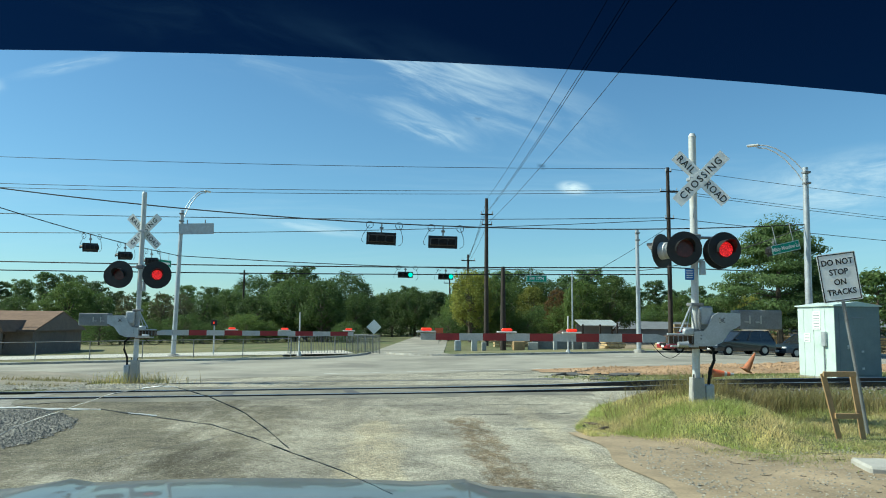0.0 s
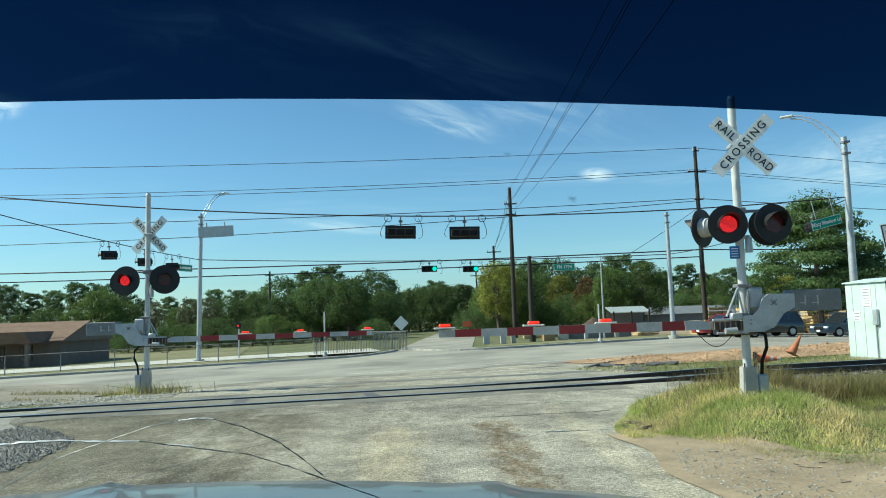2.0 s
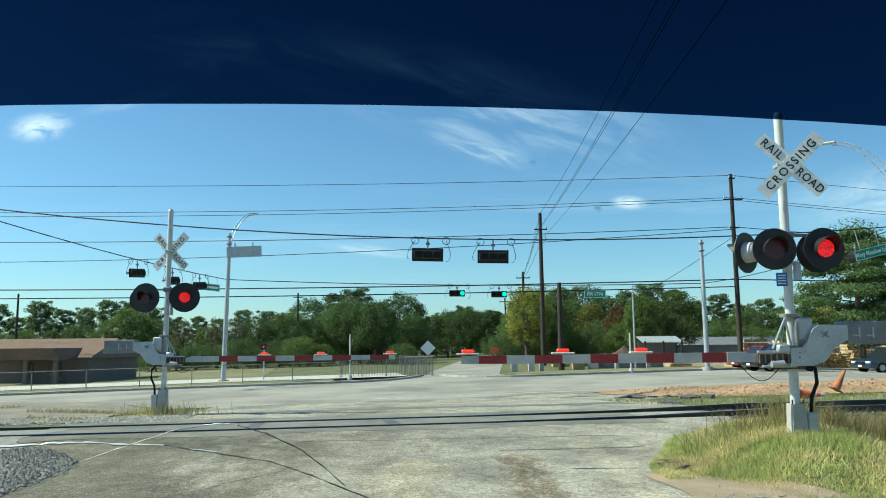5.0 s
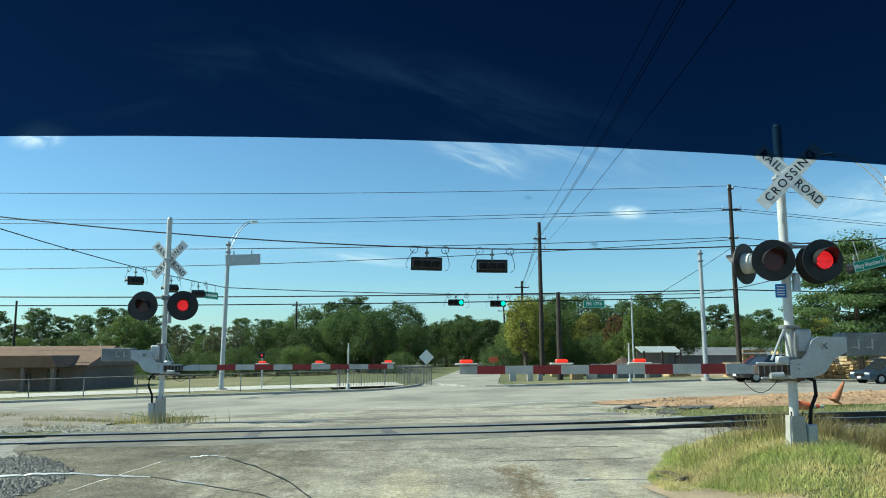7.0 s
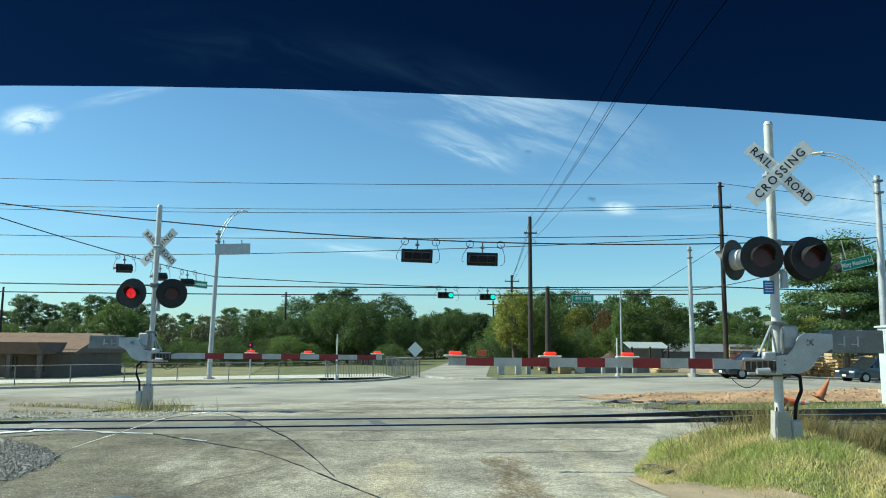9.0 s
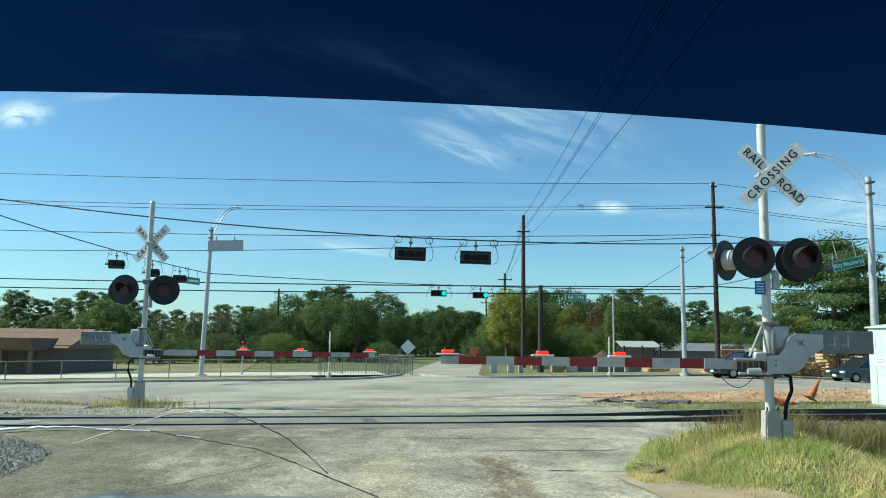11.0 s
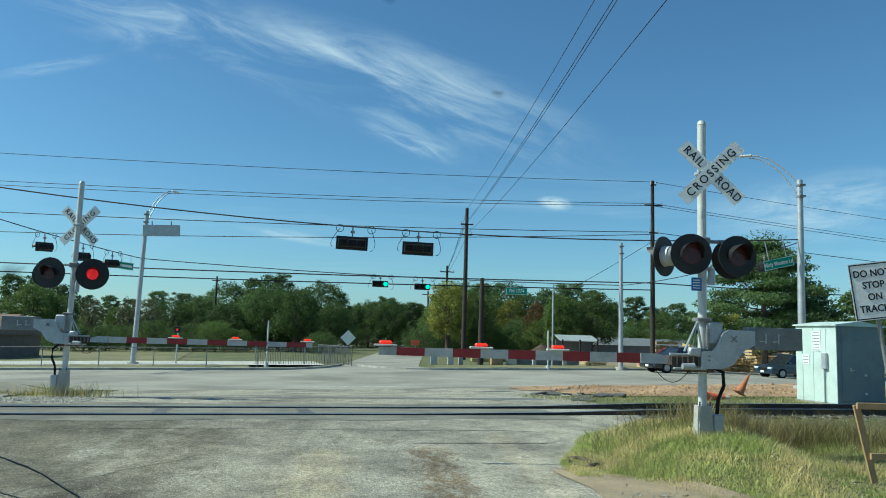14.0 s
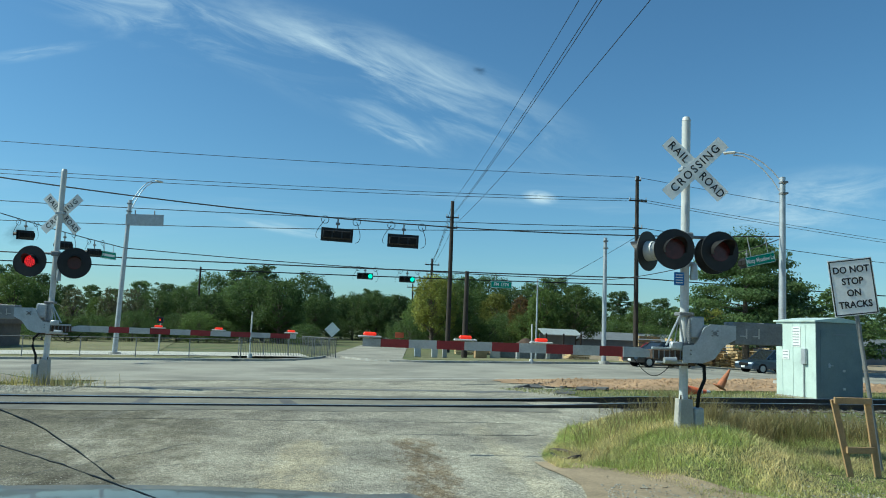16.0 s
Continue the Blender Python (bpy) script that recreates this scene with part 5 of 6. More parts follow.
wood_pole(-55, 95, 9.0, 0.18, "far wooden utility pole among the trees")

# power lines
for k, (dz, sag, r) in enumerate(((0.1, 0.9, 0.022), (2.0, 1.1, 0.022), (2.2, 1.2, 0.022), (4.5, 1.0, 0.03))):
    wire("power_line", ((-92, 55, 16.2 - dz), (23.36, 62.3, 16.1 - dz)), r, "thin black power line across the sky", sag * 1.2)
    wire("power_line", ((23.36, 62.3, 16.1 - dz), (140, 100, 16.0 - dz)), r, "thin black power line across the sky", sag)
for x0, x1, z0 in ((8.18, 5.5, 14.2), (7.95, 5.22, 12.7), (8.05, 5.36, 12.7), (8.3, 6.55, 11.9)):
    wire("power_line", ((x0, 70, z0), (x1, -9.5, z0 + 0.6)), 0.013, "thin black power line along the street", 0.9)
    wire("power_line", ((x0, 70, z0), (8.95 + (x0 - 8.18), 95, 10.3)), 0.017, "thin black power line along the street", 0.3)
wire("cable_line", ((-90, 60, 7.9), (23.36, 62.3, 7.2)), 0.05, "black communication cable along the cross road", 0.7)
wire("cable_line", ((-90, 60, 6.9), (23.36, 62.3, 6.6)), 0.045, "black communication cable along the cross road", 0.6)
wire("cable_line", ((23.36, 62.3, 7.2), (120, 70, 7.4)), 0.05, "black communication cable along the cross road", 0.6)
wire("cable_line", ((-90, 66, 10.9), (23.36, 62.3, 11.4)), 0.03, "thin cable along the cross road", 1.6)
wire("guy_wire", ((23.36, 62.3, 10.8), (12.8, 64, 4.5)), 0.02, "thin black steel guy wire", 0.2)


# trees
def leaf_cloud(bm_vs, bm_fs, blobs, n, size, flat=0.0):
    """Small leaf clumps: bent quads strewn through the shells of the blobs."""
    tot = sum(b[3] ** 2 for b in blobs)
    for bx, by, bz, br, sq in blobs:
        for _ in range(int(n * br ** 2 / tot)):
            d = Vector((random.gauss(0, 1), random.gauss(0, 1), random.gauss(0, 1))).normalized()
            rr = br * random.uniform(0.35, 1.25)
            c = Vector((bx + d.x * rr, by + d.y * rr, bz + d.z * rr * sq))
            nrm = (d * 0.8 + Vector((random.gauss(0, 0.6), random.gauss(0, 0.6), random.gauss(0, 0.6) + 0.4))).normalized()
            t = nrm.cross(Vector((random.gauss(0, 1), random.gauss(0, 1), random.gauss(0, 1)))).normalized()
            b = nrm.cross(t)
            s = size * random.uniform(0.5, 1.3)
            i = len(bm_vs)
            bm_vs += [tuple(c - t * s), tuple(c + b * s * 0.6 + nrm * s * 0.15), tuple(c + t * s), tuple(c - b * s * 0.6 + nrm * s * 0.1)]
            bm_fs.append((i, i + 1, i + 2, i + 3))


def make_tree(name, H, W, kind, material, n, size, label, m):
    """A tapered trunk with limbs and a crown of many leaf clumps."""
    t = thing(name, m, label, "tree", "trees")
    bm = fresh()
    top = H * (0.9 if kind == "pine" else 0.6)
    pipe(bm, [(0, 0, -0.2), (random.uniform(-0.1, 0.1), 0, top * 0.5), (random.uniform(-0.2, 0.2), random.uniform(-0.2, 0.2), top)], [0.022 * H + 0.06, 0.016 * H + 0.04, 0.02], 8)
    blobs = []
    if kind == "pine":
        for k in range(34):
            f = 0.22 + 0.78 * k / 33
            a = k * 2.4 + random.uniform(-0.5, 0.5)
            reach = W * 0.5 * (1.08 - f) ** 0.6 * random.uniform(0.5, 1.0)
            c = (math.cos(a) * reach, math.sin(a) * reach, H * f)
            pipe(bm, [(0, 0, H * f - 0.05 * H), (c[0] * 0.5, c[1] * 0.5, H * f - 0.02 * H), c], [0.05, 0.035, 0.015], 5)
            blobs.append((c[0], c[1], c[2], W * random.uniform(0.10, 0.17), 0.24))
        blobs.append((0, 0, H * 0.97, W * 0.14, 0.8))
    elif kind == "tallpine":
        for k in range(40):
            f = 0.46 + 0.54 * k / 39
            a = k * 2.4 + random.uniform(-0.5, 0.5)
            reach = W * 0.42 * random.uniform(0.3, 1.0) * (1.25 - f) ** 0.4
            c = (math.cos(a) * reach, math.sin(a) * reach, H * f)
            pipe(bm, [(0, 0, H * f - 0.04 * H), c], [0.06, 0.02], 5)
            blobs.append((c[0], c[1], c[2], W * random.uniform(0.07, 0.14), 0.45))
    else:
        low = kind == "bush"
        mid, up, out = (0.40, 0.40, 0.46) if low else (0.56, 0.40, 0.45)
        swell = [random.uniform(0.72, 1.1) for _ in range(7)]
        for k in range(84):
            a = k * 2.39996 + random.uniform(-0.25, 0.25)
            e = -0.75 + 1.72 * (k + 0.5) / 84
            cr = math.sqrt(max(0.05, 1 - e * e)) * swell[int(a / 6.2832 * 7) % 7] * random.uniform(0.72, 1.08)
            c = (math.cos(a) * cr * W * out * 0.86, math.sin(a) * cr * W * out * 0.86, H * (mid + up * e * random.uniform(0.86, 1.08)))
            if k % 3 == 0:
                pipe(bm, [(0, 0, max(0.02, min(0.45, c[2] / H * 0.55)) * H), (c[0] * 0.5, c[1] * 0.5, c[2] * 0.8), c], [0.085, 0.05, 0.015], 5)
            blobs.append((c[0], c[1], c[2], W * random.uniform(0.055, 0.105), random.uniform(0.6, 0.95)))
        for k in range(8):
            a = k * 0.785
            blobs.append((math.cos(a) * W * 0.2, math.sin(a) * W * 0.2, H * (mid + up * random.uniform(-0.5, 0.45)), W * 0.13, 0.8))
    part("trunk", bm, M_BARK, t)
    vs, fs = [], []
    leaf_cloud(vs, fs, blobs, n, size)
    me = bpy.data.meshes.new("crown")
    me.from_pydata(vs, [], fs)
    me.materials.append(material)
    c = new("crown", me)
    c.parent = t
    return t


BASE = pose(0, -400, -60)
KINDS = []
random.seed(11)
for k, (kind, W, mi, n, label) in enumerate((("oak", 9.5, 0, 4200, "broad leafy green tree at the edge of the woods"), ("oak", 10.5, 1, 4600, "broad dark green tree at the edge of the woods"), ("tallpine", 6.5, 4, 2300, "tall dark pine above the woods"),
                                             ("oak", 8.0, 2, 3600, "yellow-green tree at the edge of the woods"), ("oak", 7.0, 0, 3400, "leafy green tree at the edge of the woods"), ("tallpine", 7.5, 4, 2600, "tall open pine above the woods"),
                                             ("oak", 5.5, 5, 1100, "thin pale tree with sparse leaves"), ("oak", 6.0, 3, 2200, "tree with rusty brown leaves"), ("bush", 13.0, 0, 4200, "dense green shrub below the woods"), ("bush", 14.0, 1, 4200, "dense dark shrub below the woods"))):
    KINDS.append((kind, W, M_LEAF[mi], n, label))
TREES = {}


def plant(k, x, y, hgt, turn):
    """The first of a kind is built, further ones are copies scaled to their height."""
    kind, W, mt, n, label = KINDS[k]
    s = hgt / 10.0
    m = pose(x, y, h(x, y) - 0.1, 0, 0, turn)
    if k not in TREES:
        TREES[k] = make_tree("tree", 10.0, W, kind, mt, int(n * 2.9), 0.135, label, m)
        TREES[k].scale = (s, s, s)
        return TREES[k]
    t = copy_thing(TREES[k], m)
    t.scale = (s, s, s)
    return t


random.seed(5)
# skyline: bearing (x per unit ahead) and height of the crowns seen over the far side
SKY = [(-0.62, 0.055), (-0.50, 0.060), (-0.44, 0.068), (-0.40, 0.072), (-0.36, 0.048), (-0.30, 0.045), (-0.25, 0.050), (-0.20, 0.060), (-0.165, 0.077), (-0.10, 0.068), (-0.06, 0.066), (-0.03, 0.045), (0.0, 0.048), (0.04, 0.05), (0.08, 0.046), (0.12, 0.072), (0.17, 0.072), (0.22, 0.068), (0.27, 0.068), (0.33, 0.062), (0.40, 0.056), (0.5, 0.055), (0.6, 0.05), (0.75, 0.05)]


def skyline(b):
    for (b0, a0), (b1, a1) in zip(SKY, SKY[1:]):
        if b0 <= b <= b1:
            return a0 + (a1 - a0) * (b - b0) / (b1 - b0)
    return 0.05


b = -0.66
while b < 0.78:
    D = random.uniform(118, 135)
    hgt = (skyline(b) * D + 2.1) * random.uniform(0.84, 1.12)
    gap = abs(b - 0.035) < 0.012
    k = random.choice((2, 5, 2, 5, 2, 1))
    plant(k, b * D - 0.7, D, hgt, random.uniform(0, 360))
    b += 0.030
b = -0.66
while b < 0.78:
    D = random.uniform(95, 108)
    hgt = (skyline(b) * D + 2.1) * random.uniform(0.62, 0.92)
    if not -0.02 < b < 0.055:
        k = random.choice((0, 1, 1, 4, 0, 3) if b > 0 else (0, 1, 1, 4, 0, 1))
        plant(k, b * D - 0.7, D, hgt, random.uniform(0, 360))
    b += 0.034
b = -0.60
while b < 0.78:
    D = random.uniform(86, 96)
    if not -0.035 < b < 0.075:
        plant(random.choice((8, 9)), b * D - 0.7, D, random.uniform(3.0, 4.6) + (1.0 if b > 0.08 else 0), random.uniform(0, 360))
    b += 0.027
b = -0.66
while b < 0.78:
    D = random.uniform(122, 130)
    plant(random.choice((8, 9)), b * D - 0.7, D, random.uniform(4.0, 5.5), random.uniform(0, 360))
    b += 0.03
# unseen woods added behind the camera, to close the place and cut skylight
for k in range(26):
    a = radians(200 + 140 * k / 25)
    plant(random.choice((0, 1, 4)), 90 * math.cos(a) + random.uniform(-4, 4), -3 + 80 * math.sin(a) + random.uniform(-4, 4), random.uniform(9, 13), random.uniform(0, 360))
for b, D, hgt, k in ((-0.095, 92, 7.8, 1), (-0.13, 96, 8.4, 1), (-0.28, 92, 6.6, 6), (-0.305, 96, 6.8, 6), (-0.35, 90, 6.3, 6), (0.105, 84, 8.4, 3), (0.13, 88, 8.0, 0), (0.225, 90, 6.6, 7), (0.255, 80, 7.2, 4), (0.30, 82, 7.6, 0), (0.05, 150, 9, 4), (0.0, 150, 8.5, 0), (0.03, 175, 10, 1), (0.02, 200, 12, 5), (-0.03, 140, 7.5, 1), (-0.015, 138, 7.8, 0), (0.0, 142, 8.0, 4), (0.012, 139, 7.6, 1), (0.025, 143, 8.2, 0), (0.038, 141, 8.0, 4), (0.052, 139, 8.3, 1), (0.068, 140, 8.0, 0)):
    plant(k, b * D - 0.7, D, hgt, random.uniform(0, 360))

# a big pine behind the cabinet
random.seed(21)
make_tree("pine_tree", 9.8, 11.5, "pine", M_PINE, 46000, 0.105, "large spreading green pine beside the lumber yard", pose(28.8, 54, h(28.8, 54) - 0.1))
make_tree("pine_tree", 7.6, 8.5, "pine", M_LEAF[4], 5000, 0.17, "spreading green pine beside the lumber yard", pose(33.5, 57, h(33.5, 57) - 0.1))
make_tree("pine_tree", 7.0, 8.0, "pine", M_LEAF[1], 4000, 0.19, "dark green pine beside the lumber yard", pose(42.0, 62, h(42, 62) - 0.1))


# house
def house():
    e = thing("house", pose(-38.3, 60.3, h(-33, 64) - 0.05, 0, 0, 0), "long low brown brick house with brown shingle roof", "house")
    L, D, E, R = 18.0, 9.5, 2.0, 3.6
    bm = fresh()
    box(bm, (0.5, D / 2, E / 2), (L - 1, D, E), bevel=0.0)
    part("wall", bm, M_BRICK, e)
    bm = fresh()
    prism(bm, [(-0.5, E - 0.05), (D + 0.5, E - 0.05), (D / 2, R)], L + 0.6, Matrix.Rotation(radians(90), 4, "Z") @ Matrix.Translation((0, -L / 2 - 0.3, 0)))
    rf = part("roof", bm, M_ROOF, e, "brown shingle roof")
    for gx in (-L / 2 - 0.32, L / 2 + 0.3):
        bm = fresh()
        prism(bm, [(-0.3, E - 0.06), (D + 0.3, E - 0.06), (D / 2, R - 0.14)], 0.03, Matrix.Translation((gx + 0.03, 0, 0)) @ Matrix.Rotation(radians(90), 4, "Z"))
        part("gable", bm, M_BRICK, e)
    bm = fresh()
    box(bm, (0, -0.5, E - 0.05), (L + 0.7, 0.06, 0.2))
    part("fascia", bm, M_TRIM, e)
    for x in (-5.5, -3.0, 4.2, 6.4):
        bm = fresh()
        box(bm, (x, -0.03, 1.1), (0.9, 0.12, 1.2), bevel=0.02)
        w = part("window", bm, M_TRIM, e)
        bm = fresh()
        box(bm, (x, -0.095, 1.1), (0.75, 0.03, 1.05))
        part("pane", bm, M_CARGLASS, w)
    # porch gable
    bm = fresh()
    prism(bm, [(-2.7, E - 0.1), (2.7, E - 0.1), (2.15, E + 0.8), (-2.15, E + 0.8)], 5.0, Matrix.Translation((5.3, -2.6, 0)))
    part("porch_roof", bm, M_ROOF, e, "brown shingle porch roof")
    for x in (3.0, 5.3, 7.6):
        bm = fresh()
        box(bm, (x, -2.3, E / 2 - 0.05), (0.3, 0.3, E - 0.1))
        part("porch_post", bm, M_BRICK, e)
    return e


house()


# chain-link fence
def mesh_fence(name, pts, hgt, post_gap, label, grey=M_GALV, solidish=False):
    f = thing(name, pose(0, 0, 0), label, "fence")
    for (x0, y0), (x1, y1) in zip(pts, pts[1:]):
        d = Vector((x1 - x0, y1 - y0, 0))
        n = max(1, int(d.length / post_gap))
        for k in range(n + 1):
            x, y = x0 + d.x * k / n, y0 + d.y * k / n
            bm = fresh()
            z = h(x, y)
            tube(bm, (x, y, z), (x, y, z + hgt), 0.03, seg=6)
            part("post", bm, grey, f)
        bm = fresh()
        pipe(bm, [(x0 + d.x * k / n, y0 + d.y * k / n, h(x0 + d.x * k / n, y0 + d.y * k / n) + hgt - 0.02) for k in range(n + 1)], 0.022, 5)
        part("top_rail", bm, grey, f)
        vs, fs = [], []
        step_ = 0.16 if not solidish else 0.11
        ln = d.length
        dn = d.normalized()
        cnt = int(ln / step_)
        for k in range(cnt):
            for sg in (1, -1):
                a = k * step_
                xa, ya = x0 + dn.x * a, y0 + dn.y * a
                b2 = a + sg * (0.5 if not solidish else 0.0)
                xb, yb = x0 + dn.x * b2, y0 + dn.y * b2
                w = 0.0018 if not solidish else 0.014
                za, zb = h(xa, ya) + 0.05, h(xb, yb) + hgt - 0.03
                i = len(vs)
                vs += [(xa - dn.x * w, ya - dn.y * w, za), (xa + dn.x * w, ya + dn.y * w, za), (xb + dn.x * w, yb + dn.y * w, zb), (xb - dn.x * w, yb - dn.y * w, zb)]
                fs.append((i, i + 1, i + 2, i + 3))
        me = bpy.data.meshes.new("wire_mesh")
        me.from_pydata(vs, [], fs)
        me.materials.append(grey)
        ob = new("wire_mesh", me)
        ob.parent = f
        tagged(ob, kind="stuff")
    return f


mesh_fence("chain_link_fence", [uv_xy(-75, 49.2), uv_xy(1.5, 49.2)], 1.25, 3.0, "galvanised chain-link fence along the lawn", M_GALVDK)
mesh_fence("picket_fence", [uv_xy(1.5, 52.5), uv_xy(8.0, 52.5), (-4.6, 62)], 1.35, 1.6, "pale grey metal fence at the street corner", M_GALVDK, True)

# small signs and posts at the far corners
dsign = thing("warning_sign", pose(-2.63, 75.3, h(-2.6, 75.3)), "white back of a diamond warning sign on its post", "sign")
bm = fresh()
prism(bm, [(0, 1.1), (0.75, 1.85), (0, 2.6), (-0.75, 1.85)], 0.02)
part("sign_plate", bm, M_WHITE, dsign)
bm = fresh()
tube(bm, (-0.15, 0.05, 0), (-0.15, 0.05, 2.3), 0.04, seg=6)
part("post", bm, M_GALVDK, dsign)
for (x, y, top) in ((-7.17, 50.5, 3.0), (11.3, 49.6, 2.6)):
    s = thing("marker_post", pose(x, y, h(x, y)), "slim white pedestrian signal post", "post")
    bm = fresh()
    tube(bm, (0, 0, 0.2), (0, 0, top), 0.05, seg=8)
    part("post", bm, M_ALU, s)
    bm = fresh()
    tube(bm, (0, 0, 0), (0, 0, 0.3), 0.16, 0.12, 10)
    part("base", bm, M_ALU, s)
    bm = fresh()
    box(bm, (0, -0.06, 1.15), (0.14, 0.08, 0.2), bevel=0.01)
    part("push_button", bm, M_GALVDK, s)
for (x, y, sz) in ((-13.2, 51.6, 0.36),):
    s = thing("walk_signal", pose(x, y, h(x, y) + 2.15), "small pedestrian signal with a red hand-shaped light", "signal")
    bm = fresh()
    box(bm, (0, 0, 0.18), (0.4, 0.2, 0.4), bevel=0.02)
    part("housing", bm, M_BLACK, s)
    bm = fresh()
    box(bm, (0, -0.105, 0.18), (0.1, 0.01, 0.14), bevel=0.004)
    part("lit_symbol", bm, M_AMBER, s)
    bm = fresh()
    tube(bm, (0, 0.1, -2.15), (0, 0.1, 0.1), 0.05, seg=8)
    part("post", bm, M_GALV, s)


osign = thing("road_sign", pose(4.3, 80, h(4.3, 80)), "small orange road sign on its post beside the street", "sign")
bm = fresh()
box(bm, (0, 0, 1.4), (0.9, 0.03, 0.55), bevel=0.01)
part("sign_plate", bm, M_CONE, osign)
bm = fresh()
tube(bm, (0, 0.05, 0), (0, 0.05, 1.5), 0.04, seg=6)
part("post", bm, M_GALVDK, osign)


# lumber yard and clutter beyond the road
def lumber_stack(x, y, w, d, hgt, rows, label):
    s = thing("lumber_stack", pose(x, y, h(x, y), 0, 0, random.uniform(-8, 8)), label, "lumber stack", "lumber stacks")
    for r in range(rows):
        bm = fresh()
        z = hgt * r / rows
        for k in range(5):
            box(bm, (-w / 2 + w * (k + 0.5) / 5 + random.uniform(-0.05, 0.05), random.uniform(-0.12, 0.12), z + hgt / rows * 0.4), (w / 5 * 0.9, d, hgt / rows * 0.72))
        part("board_layer", bm, M_LUMBER, s)
    return s


random.seed(31)
for k in range(11):
    lumber_stack(21.5 + 2.1 * k + random.uniform(-0.2, 0.2), 58.0 + 0.4 * k + random.uniform(-0.5, 0.5), 1.6, 1.4, random.uniform(0.9, 1.5), 6, "weathered stack of yellow-brown lumber in the yard")
for k in range(6):
    lumber_stack(25 + 3.0 * k, 64 + random.uniform(-1, 1), 2.0, 1.4, random.uniform(1.6, 2.3), 7, "tall stack of lumber in the yard")
lumber_stack(9.6, 66, 2.4, 1.2, 0.75, 3, "low pale stack of pallets beyond the road")
lumber_stack(12.2, 67, 2.0, 1.2, 0.6, 3, "low pale stack of pallets beyond the road")
lumber_stack(16.2, 55.5, 1.6, 1.2, 0.9, 5, "small stack of pallets behind the pole")

shed = thing("open_shed", pose(20.6, 76, h(20.6, 76)), "open shed with a pale corrugated metal roof", "shed")
bm = fresh()
box(bm, (0, 0.2, 2.15), (4.0, 2.6, 0.08), Euler((radians(13), 0, 0)).to_matrix())
part("roof", bm, M_TIN, shed)
for dx in (-1.8, 0, 1.8):
    bm = fresh()
    box(bm, (dx, -1.2, 1.0), (0.14, 0.14, 2.0))
    part("post", bm, M_WOODPOLE, shed)
bm = fresh()
box(bm, (0, 1.3, 1.0), (3.8, 0.1, 2.0))
part("back_wall", bm, M_SKYLINE, shed)
bm = fresh()
bmesh.ops.create_icosphere(bm, subdivisions=4, radius=1.0)
for v in bm.verts:
    v.co = Vector((v.co.x * 1.6, v.co.y * 1.2, max(0, v.co.z) * 1.35)) * (1 + 0.16 * noise.noise(v.co * 2.2))
solid("soil_heap", bm, mat("dark_soil", (0.085, 0.055, 0.04), 0.95, var=0.2, scale=3, bump=0.6), "heap of dark brown soil in the yard", "soil heap", m=pose(16.2, 72, h(16.2, 72)), smooth=True)
bm = fresh()
box(bm, (0, 0, 0.55), (5.6, 0.3, 1.1), bevel=0.04)
rub = solid("concrete_wall", bm, mat("stained_concrete", (0.30, 0.29, 0.26), 0.9, var=0.2, scale=1.2, fine=10, second=(0.16, 0.15, 0.13), second_amount=0.5), "low stained concrete wall beside the road", "wall", m=pose(13.2, 58.5, h(13, 58.5), 0, 0, 8))
for x, y, w, hh, mt, lb in ((5.6, 57.0, 0.45, 0.9, M_STRIPE, "pale utility box beside the poles"), (6.4, 57.3, 0.35, 0.7, M_CONC, "pale utility box beside the poles"), (4.4, 58.0, 0.5, 0.8, M_GALV, "grey utility box beside the street"), (9.2, 57.6, 0.9, 0.7, M_TIMBER, "brown crate beside the poles"), (10.4, 57.8, 0.8, 0.6, M_CONC, "pale block beside the poles"), (12.0, 57.0, 0.28, 0.8, M_STRIPE, "slim white plastic utility post"), (14.0, 55.6, 0.3, 0.6, M_CONC, "pale concrete block beside the road")):
    bm = fresh()
    box(bm, (0, 0, hh / 2), (w, w * 0.8, hh), bevel=0.03)
    solid("utility_box", bm, mt, lb, "utility box", m=pose(x, y, h(x, y), 0, 0, random.uniform(-10, 10)))
for x, y, w, hh in ((48, 78, 16, 2.2), (62, 84, 12, 2.2), (31, 86, 14, 1.8)):
    e = thing("yard_building", pose(x, y, h(x, y)), "low grey metal yard building", "building")
    bm = fresh()
    box(bm, (0, 3, hh / 2), (w, 6, hh))
    part("wall", bm, M_SKYLINE, e)
    bm = fresh()
    prism(bm, [(-0.3, hh), (6.3, hh), (3, hh + 0.9)], w + 0.6, Matrix.Rotation(radians(90), 4, "Z") @ Matrix.Translation((0, -w / 2 - 0.3, 0)))
    part("roof", bm, M_SKYLINE, e)


